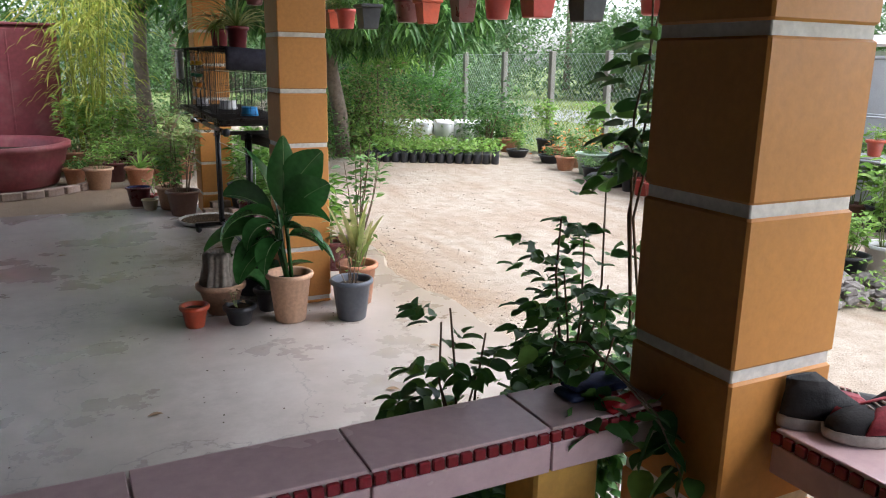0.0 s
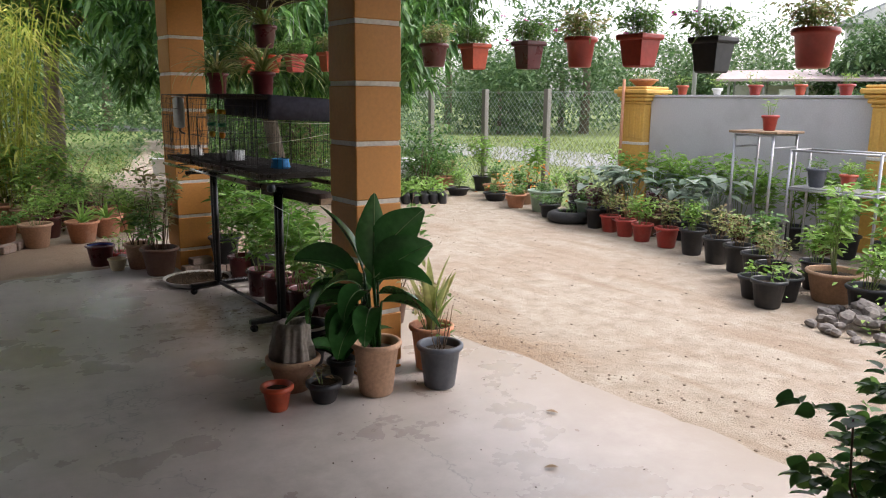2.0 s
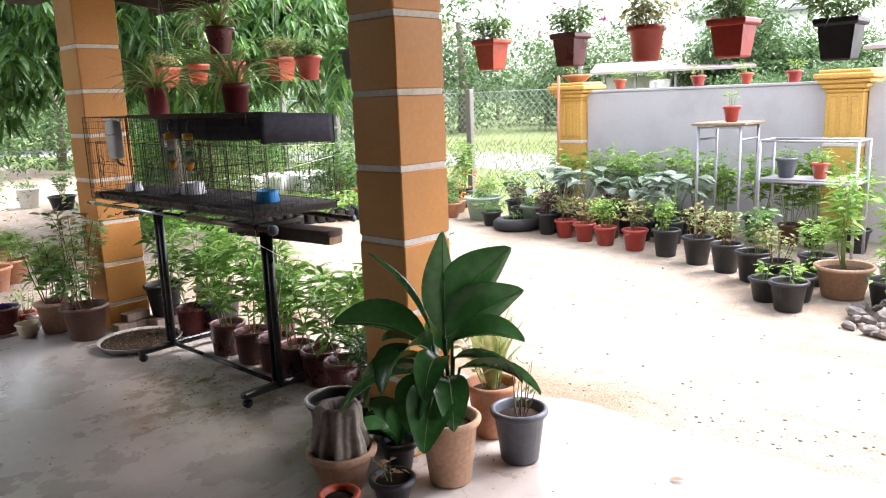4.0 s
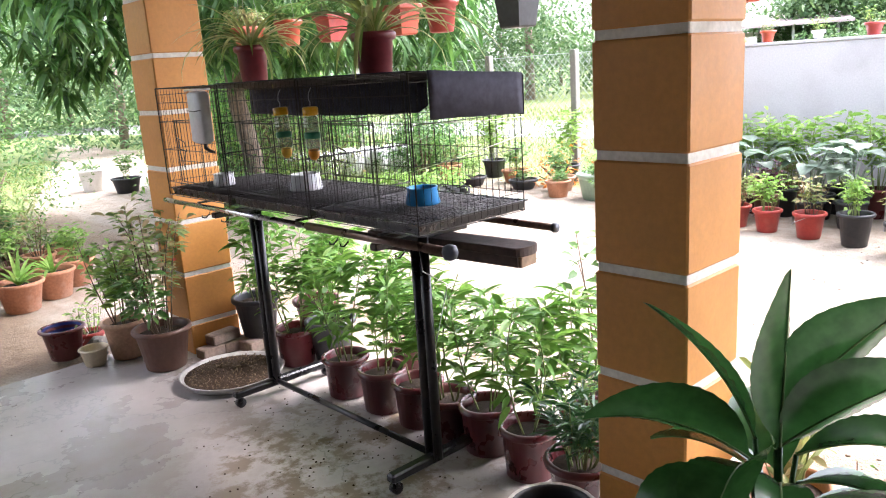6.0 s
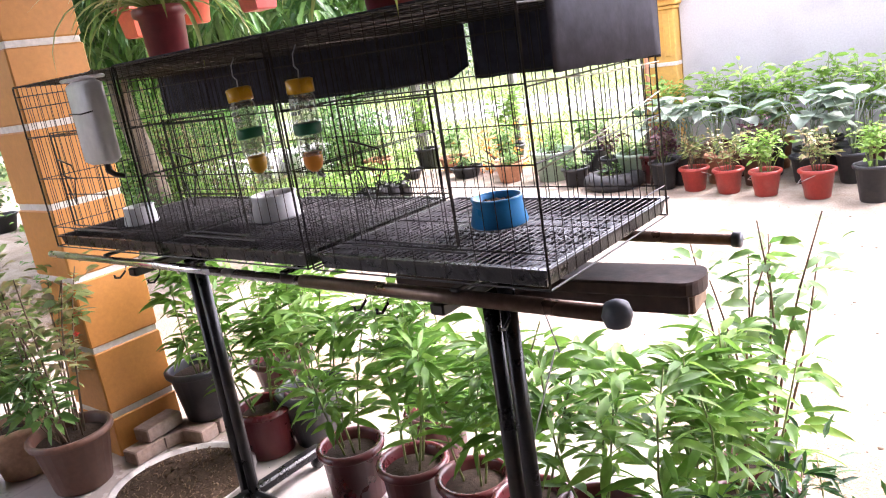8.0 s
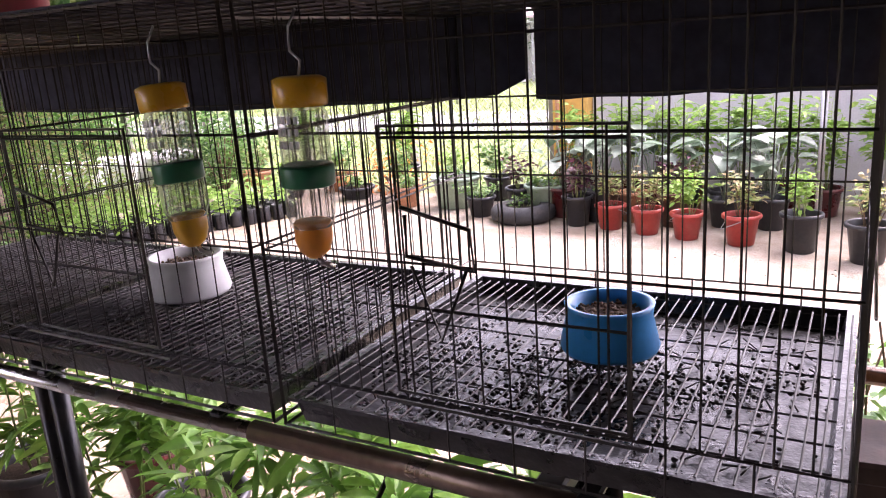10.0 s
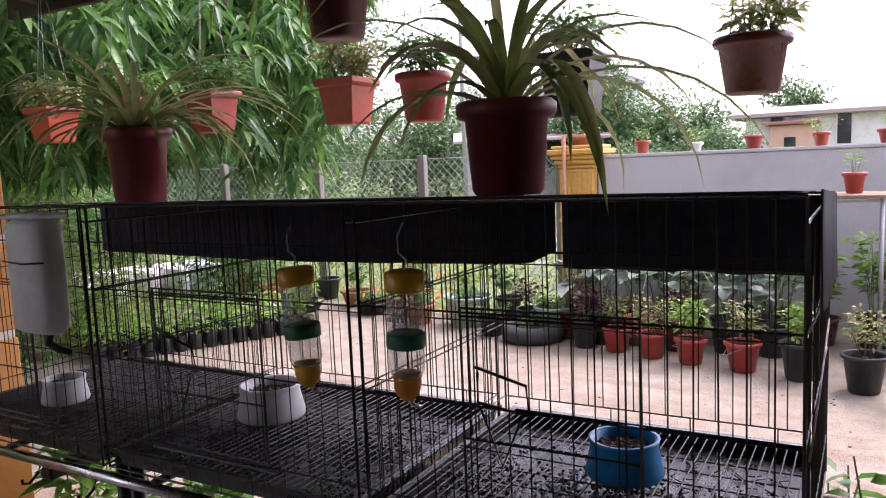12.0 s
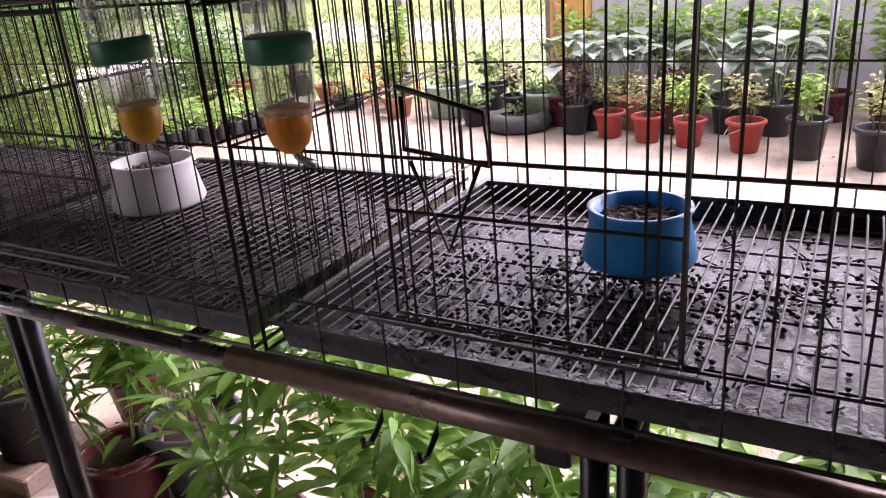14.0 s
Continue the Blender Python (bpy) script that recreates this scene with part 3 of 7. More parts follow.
def bush(parent, seed, z0, height, width, count, leaf=(0.06, 0.03), mat="leaf_mid", stems=5, hang=0.25, stem_mat="stem", whorl=0):
    """Leafy stems that rise from the soil and carry leaves along their upper parts."""
    rng = np.random.default_rng(seed)
    P, D = [], []
    for s in range(stems):
        a, rr = rng.uniform(0, 2 * np.pi), rng.uniform(0.2, 1.0)
        top = np.array((math.cos(a) * width * rr, math.sin(a) * width * rr, z0 + height * rng.uniform(0.7, 1.0)))
        root = np.array((math.cos(a) * width * 0.18, math.sin(a) * width * 0.18, z0 - 0.02))
        bend = rng.normal(0, 0.04 * height, 3)
        pts = [root + (top - root) * u + bend * math.sin(math.pi * u) for u in (0, 0.25, 0.5, 0.75, 1.0)]
        Geo().tube(pts, 0.003 + 0.003 * height, 5, 0.45).ob("stem", stem_mat, parent)
        for k in range(max(2, count // stems)):
            u = 1.0 - 0.72 * rng.uniform(0, 1) ** 1.3 if whorl else rng.uniform(0.3, 1.0) ** 0.8
            i = min(3, int(u * 4))
            q = pts[i] + (pts[i + 1] - pts[i]) * (u * 4 - i)
            nn = whorl if whorl else 1
            off = rng.uniform(0, 6.28)
            for w in range(nn):
                b = off + 2 * np.pi * w / nn if whorl else rng.uniform(0, 2 * np.pi)
                d = np.array((math.cos(b), math.sin(b), rng.normal(0.35, 0.3)))
                P.append(q + d * rng.uniform(0, 0.05 + 0.08 * width) * (0.8 if whorl else 1.0))
                D.append(d)
    n = len(P)
    return leaf_cloud("leaves", mat, parent, P, D, rng.uniform(0.6, 1.15, n) * leaf[0], rng.uniform(0.7, 1.1, n) * leaf[1], rng, hang, rounded=leaf[0] >= 0.075, fine=bool(whorl))


def strap_plant(parent, seed, z0, count, length, width, mat="leaf_spider", rise=(38, 86), droop=(70, 160), shape="strap"):
    r = random.Random(seed)
    g = Geo()
    for i in range(count):
        a = r.uniform(0, 6.283)
        g.blade((0.012 * math.cos(a), 0.012 * math.sin(a), z0), a, length * r.uniform(0.55, 1.1), 1.2 * width * r.uniform(0.8, 1.2),
                r.uniform(*rise), r.uniform(*droop), 0.22, 8, shape, r.uniform(-0.4, 0.4))
    return g.ob("leaves", mat, parent)


def potted(name, x, y, r, h, mat, label, plant=None, z=0.0, rz=0.0, group="", square=False, foot=0.72, category="potted plant"):
    """A pot with soil; plant(parent, height of the soil) adds what grows in it."""
    e = thing(name, x, y, z, rz, label, category, group)
    pot(e, r, h, mat, square, foot)
    if plant:
        plant(e, h * 0.85)
    return e


# ---- setting ----
g = Geo()
xs = [-400, -60, -20, -8, -2, 2, 5, 8, 12, 20, 60, 400]
ys = [-400, -60, -20, -8, -2, 2, 5, 8, 12, 20, 60, 500]
g.add([(x, y, -0.03) for y in ys for x in xs], [(j * 12 + i, j * 12 + i + 1, j * 12 + i + 13, j * 12 + i + 12) for j in range(11) for i in range(11)])
tagged(g.ob("ground", "ground"), "pale sandy yard turning to grass beyond the garden", "ground", kind="structure")

# porch slab: its outer edge is ragged, half buried in sand
g = Geo()
edge = [(2.2 + 0.16 * noise.noise((0, y * 0.9, 0)) + 0.05 * noise.noise((3, y * 4, 0)), y) for y in [(-3.5 + 0.15 * i) for i in range(81)]]
endr = [(2.0 - 0.3 * i, 8.55 + 0.05 * noise.noise((i * 0.7, 9, 0))) for i in range(20)]
poly = [(-3.7, -3.5)] + edge + endr + [(-3.7, 8.6)]
top_ring, low_ring = [(x, y, 0.0) for x, y in poly], [(x + (0.05 if x > 1.5 else 0), y + (0.05 if y > 8.4 else 0), -0.06) for x, y in poly]
g.loft([low_ring, top_ring], True, False, True)
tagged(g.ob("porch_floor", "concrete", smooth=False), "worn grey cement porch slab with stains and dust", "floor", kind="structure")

# unseen walls added to close the porch and darken its inner side
tagged(Geo().box(-3.9, -3.7, -3.7, 9.5, -0.05, 3.4).ob("added_wall_west", "unseen_wall", smooth=False), "unseen dark brown wall added beside the porch to hold back light", "wall", kind="structure")
tagged(Geo().box(-3.7, 0.95, -1.6, -1.4, -0.05, 3.4).ob("added_wall_south", "unseen_wall", smooth=False), "unseen dark brown wall added behind the entrance to hold back light", "wall", kind="structure")

# roof: underside slopes down to the eave
g = Geo()
g.loft([[(2.55, -3.8, 2.715), (2.55, 9.6, 2.715), (2.55, 9.6, 2.755), (2.55, -3.8, 2.755)], [(-4.2, -3.8, 3.5), (-4.2, 9.6, 3.5), (-4.2, 9.6, 3.54), (-4.2, -3.8, 3.54)]])
tagged(g.ob("ceiling", "roof_under", smooth=False), "dark underside of the sloping porch roof", "ceiling", kind="structure")
rafters = thing("roof_frame", 0, 0, 0, 0, "dark timber roof beams and fascia under the porch roof", "roof frame", kind="structure")
Geo().box(2.55, 2.59, -3.8, 9.6, 2.60, 2.8).ob("fascia", "fascia", rafters, smooth=False)
Geo().box(1.18, 1.43, -3.5, 9.4, 2.62, 2.80).ob("beam", "roof_under", rafters, smooth=False)
for y in (-2.2, -0.2, 1.9, 3.9, 5.9, 7.55, 9.2):
    q = Geo()
    q.loft([[(2.48, y - 0.03, 2.62), (2.48, y + 0.03, 2.62), (2.48, y + 0.03, 2.72), (2.48, y - 0.03, 2.72)],
            [(-3.6, y - 0.03, 3.31), (-3.6, y + 0.03, 3.31), (-3.6, y + 0.03, 3.41), (-3.6, y - 0.03, 3.41)]])
    q.ob("rafter", "roof_under", rafters, smooth=False)


def pillar(x, y, s, grooves, z_top, label):
    e = thing("pillar", x, y, 0, 0, label, "pillar", "porch pillars", "structure")
    Geo().box(0.007, s - 0.007, 0.007, s - 0.007, -0.05, z_top, 0.003).ob("core", "groove", e, "white joints between the blocks", False)
    zs = [-0.04] + list(grooves) + [z_top]
    for a, b in zip(zs, zs[1:]):
        if b - a > 0.06:
            Geo().box(0, s, 0, s, a + 0.014, b - 0.014, 0.006).ob("block", "ochre", e, smooth=False)
    return e


pillar(1.146, 0.97, 0.32, (0.23, 0.58, 0.93, 1.29, 1.65, 2.0, 2.35), 2.62, "ochre painted block pillar with white joints beside the tiled ledge")
pillar(1.146, 4.64, 0.31, (0.03, 0.37, 0.71, 1.05, 1.39, 1.73, 2.07, 2.41), 2.62, "ochre painted block pillar with white joints beside large potted plants")
pillar(1.19, 8.08, 0.33, (0.2, 0.52, 0.85, 1.18, 1.52, 1.85, 2.18), 2.62, "ochre painted block pillar with white joints behind the cages")

# ---- tiled ledge by the entrance ----


def ledge(name, x0, x1, y0, y1, along, z, label, first=0.425):
    """Balustrade ledge: pink tiles, a maroon mosaic edge strip, ochre supports below."""
    e = thing(name, 0, 0, 0, 0, label, "ledge", "", "structure")
    Geo().box(x0 + 0.012, x1 - 0.012, y0 + 0.012, y1 - 0.012, z - 0.105, z - 0.009, 0.002).ob("bed", "grout", e, smooth=False)
    lo, hi = (x0, x1) if along == "x" else (y0, y1)
    joints = [lo]
    while joints[-1] < hi - 0.05:
        joints.append(min(hi, joints[-1] + (0.425 if len(joints) > 1 else first)))
    for a, b in zip(joints, joints[1:]):
        a, b = a + 0.003, b - 0.003
        if along == "x":
            Geo().box(a, b, y0 + 0.006, y1, z - 0.009, z, 0.002).ob("tile", "tile_pink", e, smooth=False)
            Geo().box(a, b, y0, y0 + 0.011, z - 0.105, z - 0.036, 0.002).ob("tile", "tile_pink", e, smooth=False)
        else:
            Geo().box(x0 + 0.006, x1, a, b, z - 0.009, z, 0.002).ob("tile", "tile_pink", e, smooth=False)
            Geo().box(x0, x0 + 0.011, a, b, z - 0.105, z - 0.036, 0.002).ob("tile", "tile_pink", e, smooth=False)
    k = int((hi - lo) / 0.032)
    st = (hi - lo) / k
    first = None
    for i in range(k):
        if first is None:
            first = (Geo().box(0, st - 0.006, -0.002, 0.010, z - 0.034, z - 0.009, 0.002) if along == "x"
                     else Geo().box(-0.002, 0.010, 0, st - 0.006, z - 0.034, z - 0.009, 0.002)).ob("mosaic_tile", "tile_maroon", e, smooth=False)
            o = first
        else:
            o = new("mosaic_tile", first.data)
            o.parent = e
        o.location = (lo + i * st, y0, 0) if along == "x" else (x0, lo + i * st, 0)
    m = max(2, round((hi - lo) / 0.42))
    for i in range(m):
        c = lo + (i + 0.5) * (hi - lo) / m
        if along == "x":
            Geo().box(c - 0.09, c + 0.09, y0 + 0.04, y1 - 0.03, 0.0, z - 0.1, 0.008).ob("support", "ochre_pale", e, smooth=False)
        else:
            Geo().box(x0 + 0.04, x1 - 0.03, c - 0.09, c + 0.09, 0.0, z - 0.1, 0.008).ob("support", "ochre_pale", e, smooth=False)
    return e


ledge("ledge", -0.30, 1.14, 1.15, 1.352, "x", 0.80, "pink tiled balustrade ledge with a maroon mosaic edge", 0.272)
ledge("ledge", 1.27, 1.68, -1.6, 0.96, "y", 0.80, "pink tiled ledge with a maroon mosaic edge holding shoes")


def shoe(x, y, z, rz, label):
    e = thing("shoe", x, y, z, rz, label, "shoe", "worn sports shoes")
    def outline(w, l, zz, lift=0.0):
        pts = []
        for j in range(16):
            a = 2 * math.pi * j / 16
            cx, sx = math.cos(a), math.sin(a)
            pts.append((l * cx * 0.5, w * 0.5 * sx * (1.0 + 0.18 * cx), zz + lift * max(0.0, cx) ** 2))
        return pts
    Geo().loft([outline(0.092, 0.27, 0.0, 0.008), outline(0.1, 0.28, 0.008, 0.008), outline(0.1, 0.28, 0.024, 0.006), outline(0.092, 0.27, 0.03)]).ob("sole", "shoe_sole", e)
    def up(k, zz, shift, w):
        return [(x_ * k + shift, y_ * w, zz + (0.045 if x_ < 0.02 else 0.0) * (zz - 0.03) / 0.05) for x_, y_, _ in outline(0.095, 0.27, 0)]
    Geo().loft([up(1.0, 0.029, 0, 1.0), up(0.97, 0.045, -0.002, 0.98), up(0.86, 0.062, -0.012, 0.85), up(0.62, 0.075, -0.045, 0.62), up(0.5, 0.072, -0.062, 0.5), up(0.45, 0.05, -0.062, 0.45)]).ob("upper", "shoe_black", e)
    for side in (-1, 1):
        Geo().loft([[(-0.05, side * 0.046, 0.034), (0.075, side * 0.052, 0.033), (0.075, side * 0.047, 0.033), (-0.05, side * 0.04, 0.034)],
                    [(-0.035, side * 0.044, 0.062), (0.06, side * 0.046, 0.056), (0.06, side * 0.04, 0.056), (-0.035, side * 0.038, 0.062)],
                    [(-0.01, side * 0.031, 0.085), (0.035, side * 0.03, 0.074), (0.035, side * 0.012, 0.078), (-0.01, side * 0.012, 0.09)]]).ob("side_panel", "shoe_red", e, "red fabric side panel")
    t = Geo()
    for i in range(4):
        t.tube([(-0.012 + i * 0.016, -0.022, 0.084 - i * 0.005), (-0.006 + i * 0.016, 0.0, 0.090 - i * 0.005), (-0.012 + i * 0.016, 0.022, 0.084 - i * 0.005)], 0.003, 5)
    t.ob("laces", "shoe_sole", e, "pale laces")
    return e


shoe(1.45, 0.815, 0.80, 157, "worn black and red sports shoe on the tiled ledge")
shoe(1.415, 0.905, 0.80, -22, "worn black and red sports shoe on the tiled ledge")

e = thing("foil_packet", 1.03, 1.19, 0.80, 12, "crumpled red foil packet on the tiled ledge", "packet")
Geo().loft([[(-0.05, -0.03, 0.0), (0.05, -0.032, 0.002), (0.048, 0.03, 0.0), (-0.048, 0.033, 0.001)],
            [(-0.042, -0.024, 0.022), (0.04, -0.02, 0.03), (0.043, 0.022, 0.02), (-0.04, 0.024, 0.028)]]).ob("packet", "packet", e)
e = thing("folded_cloth", 1.03, 1.27, 0.80, 5, "navy folded cloth lying on the tiled ledge", "cloth")
Geo().box(-0.1, 0.08, -0.03, 0.045, 0.0, 0.018, 0.006).ob("cloth", "blue_cloth", e)
Geo().box(-0.085, 0.06, -0.025, 0.04, 0.019, 0.033, 0.006).ob("fold", "blue_cloth", e)

# climbing rose behind the ledge


def rose(x, y, seed, height, width, stems, leaves, label, bare=0.38, size=1.0, least=0.55):
    e = thing("rose_bush", x, y, -0.02, 0, label, "rose bush")
    rng = np.random.default_rng(seed)
    P, D = [], []
    for s in range(stems):
        a = rng.uniform(0, 6.28)
        hh = height * rng.uniform(least, 1.0)
        p = np.array((0.05 * math.cos(a), 0.05 * math.sin(a), 0.0))
        pts = [p]
        lean = np.array((math.cos(a), math.sin(a), 0)) * width * rng.uniform(0.2, 1.0)
        for k in range(1, 7):
            u = k / 6
            pts.append(np.array((0, 0, hh * u)) + lean * u ** 1.6 + rng.normal(0, 0.018, 3))
        Geo().tube(pts, 0.007, 5, 0.4).ob("stem", "twig", e)
        for k in range(leaves // stems):
            u = rng.uniform(bare, 1.0)
            i = min(5, int(u * 6))
            q = pts[i] + (pts[i + 1] - pts[i]) * (u * 6 - i)
            b = rng.uniform(0, 6.28)
            d = np.array((math.cos(b), math.sin(b), rng.normal(0.15, 0.25)))
            sp = np.array((-math.sin(b), math.cos(b), 0))
            base = q + d * rng.uniform(0.03, 0.09)
            for w, off in ((0.0, 0.07), (1.0, 0.01), (-1.0, 0.01), (1.0, 0.05), (-1.0, 0.05)):
                P.append(base + d * off + sp * w * 0.006)
                D.append(d + sp * w * 1.1 + (0, 0, -0.15))
    leaf_cloud("leaves", "leaf_rose", e, P, D, size * rng.uniform(0.038, 0.066, len(P)), size * rng.uniform(0.030, 0.050, len(P)), rng, 0.25, fine=True)
    return e


rose(1.20, 1.60, 21, 1.22, 0.2, 14, 250, "dark leafy rose bush growing beside the pillar")
rose(0.80, 1.53, 22, 1.02, 0.13, 6, 90, "small leafy rose bush behind the tiled ledge", 0.45, 1.1)
rose(1.34, 1.54, 23, 1.86, 0.12, 4, 40, "tall rose shoots climbing beside the pillar", 0.72, 1.35, 0.9)
e = thing("rose_shoot", 1.0, 1.38, 0.0, 0, "rose shoot hanging over the tiled ledge", "plant")
q = Geo().tube([(0.0, 0.12, 0.0), (0.0, 0.05, 0.6), (-0.02, 0.0, 0.9), (0.0, -0.1, 0.93), (0.04, -0.2, 0.86), (0.1, -0.28, 0.76)], 0.005, 5, 0.5)
q.ob("stem", "twig", e)
rg = np.random.default_rng(5)
pp = [(-0.02 + rg.normal(0, 0.05), -0.05 - 0.22 * u, 0.92 - 0.15 * u + rg.normal(0, 0.025)) for u in rg.uniform(0, 1, 34)]
leaf_cloud("leaves", "leaf_rose", e, pp, turns(rg, 34, -0.1, 0.3), rg.uniform(0.05, 0.075, 34), rg.uniform(0.036, 0.05, 34), rg, 0.3, fine=True)

e = thing("rose_shoot", 0.98, 1.40, 0.0, 0, "rose shoot drooping over the front of the tiled ledge", "plant")
Geo().tube([(0.0, 0.1, 0.0), (0.02, 0.03, 0.6), (0.04, -0.02, 0.87), (0.07, -0.16, 0.88), (0.1, -0.29, 0.8), (0.14, -0.36, 0.64)], 0.004, 5, 0.5).ob("stem", "twig", e)
rg = np.random.default_rng(6)
pp = [(0.1 + 0.05 * u + rg.normal(0, 0.035), -0.26 - 0.1 * u, 0.8 - 0.2 * u + rg.normal(0, 0.03)) for u in rg.uniform(0, 1, 20)]
leaf_cloud("leaves", "leaf_rose", e, pp, turns(rg, 20, -0.3, 0.3), rg.uniform(0.06, 0.09, 20), rg.uniform(0.045, 0.065, 20), rg, 0.35, fine=True)

# ---- rabbit cages on their rack ----
XF, XB, Z0, Z1, ZF = 0.92, 1.46, 1.192, 1.63, 1.66
ZT = 1.122
CAGES = ((5.50, 6.145), (6.165, 6.80), (6.82, 7.46))


def wires(g, a, b, r=0.0014):
    a, b = Vector(a), Vector(b)
    d = (b - a).normalized()
    s = d.cross(Vector((0, 0, 1)) if abs(d.z) < 0.9 else Vector((1, 0, 0))).normalized() * r
    u = d.cross(s)
    ra = [tuple(a + s), tuple(a + u), tuple(a - s), tuple(a - u)]
    rb = [tuple(b + s), tuple(b + u), tuple(b - s), tuple(b - u)]
    g.loft([ra, rb])
    return g


def wire_row(parent, n, start, end, vec, r=0.0012, thick_ends=True):
    """n + 1 equal straight wires of the direction vec, spread from start to end; they share one mesh."""
    start, end = Vector(start), Vector(end)
    thin = None
    for i in range(n + 1):
        if thick_ends and i in (0, n):
            o = wires(Geo(), (0, 0, 0), vec, r * 1.7).ob("wire", "wire", parent, smooth=False)
        elif thin is None:
            o = thin = wires(Geo(), (0, 0, 0), vec, r).ob("wire", "wire", parent, smooth=False)
        else:
            o = new("wire", thin.data)
            o.parent = parent
        k = 0.25 if rnd.random() < 0.8 else 1.0
        o.matrix_basis = Matrix.Translation(start + (end - start) * i / n) @ pose(0, 0, 0, rnd.uniform(-1, 1) * k * 0.5, rnd.uniform(-1, 1) * k * 0.3, 0)


def levels_row(p, a, b, levels):
    """Level wires from a to b at the given heights."""
    first = None
    for z in levels:
        if first is None:
            o = first = wires(Geo(), (0, 0, 0), (b[0] - a[0], b[1] - a[1], 0), 0.0016).ob("wire", "wire", p, smooth=False)
        else:
            o = new("wire", first.data)
            o.parent = p
        o.location = (a[0], a[1], z + rnd.uniform(-0.001, 0.001))


def panel_x(e, name, x, y0, y1, z0, z1, levels, pitch=0.033):
    p = Geo().tube([(x, y0, ZT), (x, y1, ZT), (x, y1, z1), (x, y0, z1), (x, y0, ZT)], 0.0026, 5).ob(name, "wire", e, smooth=False)
    levels_row(p, (x, y0), (x, y1), levels)
    wire_row(p, round((y1 - y0) / pitch), (x - 0.002, y0, z0), (x - 0.002, y1, z0), (0, 0, z1 - z0))
    wire_row(p, 8, (x - 0.001, y0, ZT), (x - 0.001, y1, ZT), (0, 0, z0 - ZT), 0.0013)
    return p


def panel_y(e, name, y, x0, x1, z0, z1, levels, pitch=0.033):
    p = Geo().tube([(x0, y, ZT), (x1, y, ZT), (x1, y, z1), (x0, y, z1), (x0, y, ZT)], 0.0026, 5).ob(name, "wire", e, smooth=False)
    levels_row(p, (x0, y), (x1, y), levels)
    wire_row(p, round((x1 - x0) / pitch), (x0, y, z0), (x1, y, z0), (0, 0, z1 - z0))
    return p


def grid_z(e, name, za, zb, x0, x1, y0, y1, px, py):
    """A flat grid; za at the front edge, zb at the back."""
    p = wires(Geo(), (x0, y0, za), (x0, y1, za), 0.0019).ob(name, "wire", e, smooth=False)
    wire_row(p, round((x1 - x0) / px), (x0, y0, za), (x1, y0, zb), (0, y1 - y0, 0), 0.0014, False)
    wire_row(p, round((y1 - y0) / py), (x0, y0, za + 0.003), (x0, y1, za + 0.003), (x1 - x0, 0, zb - za), 0.0014, False)
    return p


def cage(y0, y1, label):
    e = thing("rabbit_cage", 0, 0, 0, 0, label, "cage", "wire rabbit cages")
    lv = (Z0, Z0 + 0.165, Z0 + 0.30)
    panel_x(e, "front_panel", XF, y0, y1, Z0, ZF, (Z0, Z0 + 0.165, Z0 + 0.305, ZF - 0.07))
    panel_x(e, "back_panel", XB, y0, y1, Z0, Z1, lv)
    panel_y(e, "side_panel", y0, XF, XB, Z0 - 0.06, Z1, lv)
    panel_y(e, "side_panel", y1, XF, XB, Z0 - 0.06, Z1, lv)
    grid_z(e, "top_panel", ZF, Z1, XF, XB, y0, y1, 0.045, 0.03)
    grid_z(e, "wire_floor", ZT + 0.034, ZT + 0.034, XF + 0.01, XB - 0.01, y0 + 0.01, y1 - 0.01, 0.06, 0.018)
    # hatch with its two catches
    ym = (y0 + y1) / 2 + 0.06
    Zq = Z0 - 0.05
    fx = XF - 0.005
    ha, hb, hl, hh = ym - 0.1875, ym + 0.0775, Zq + 0.058, Zq + 0.363
    hatch = Geo().tube([(fx, ha, hl), (fx, hb, hl + 0.004), (fx, hb, hh), (fx, ha, hh), (fx, ha, hl)], 0.0026, 5).ob("hatch", "wire", e, smooth=False)
    Geo().tube([(fx - 0.002, ha - 0.02, hl - 0.012), (fx - 0.003, hb + 0.03, hl - 0.008)], 0.0026, 5).ob("bar", "wire", hatch, smooth=False)
    for z in (Zq + 0.165, hh - 0.012):
        wires(Geo(), (fx, ha, z), (fx, hb, z), 0.0018).ob("wire", "wire", hatch, smooth=False)
    for y in (ha + 0.02, hb - 0.02):
        wires(Geo(), (fx, y, hl), (fx, y, hh), 0.0014).ob("wire", "wire", hatch, smooth=False)
    c = Geo()
    c.tube([(fx - 0.004, ym + 0.05, Zq + 0.27), (fx - 0.006, ym + 0.05, Zq + 0.225), (fx - 0.006, ym - 0.03, Zq + 0.215), (fx - 0.012, ym - 0.03, Zq + 0.26), (fx - 0.012, ym + 0.05, Zq + 0.28)], 0.0026, 5)
    c.tube([(fx - 0.006, ym + 0.045, Zq + 0.215), (fx - 0.008, ym + 0.012, Zq + 0.135), (fx - 0.008, ym - 0.022, Zq + 0.215)], 0.0022, 5)
    c.ob("latch", "wire", e, "bent wire latch")
    # tray with a rolled lip
    t = Geo()
    xa, xb, ya, yb, zt = XF + 0.012, XB + 0.02, y0 + 0.012, y1 - 0.012, ZT - 0.006
    def rect(k, z):
        return [(xa + k, ya + k, z), (xb - k, ya + k, z), (xb - k, yb - k, z), (xa + k, yb - k, z)]
    t.loft([rect(0.02, zt), rect(0.006, zt + 0.006), rect(0.0, zt + 0.035), rect(-0.008, zt + 0.038), rect(-0.008, zt + 0.043), rect(0.006, zt + 0.043), rect(0.012, zt + 0.012)])
    t.ob("tray", "tray_black", e, "shallow black plastic tray", False)
    return e


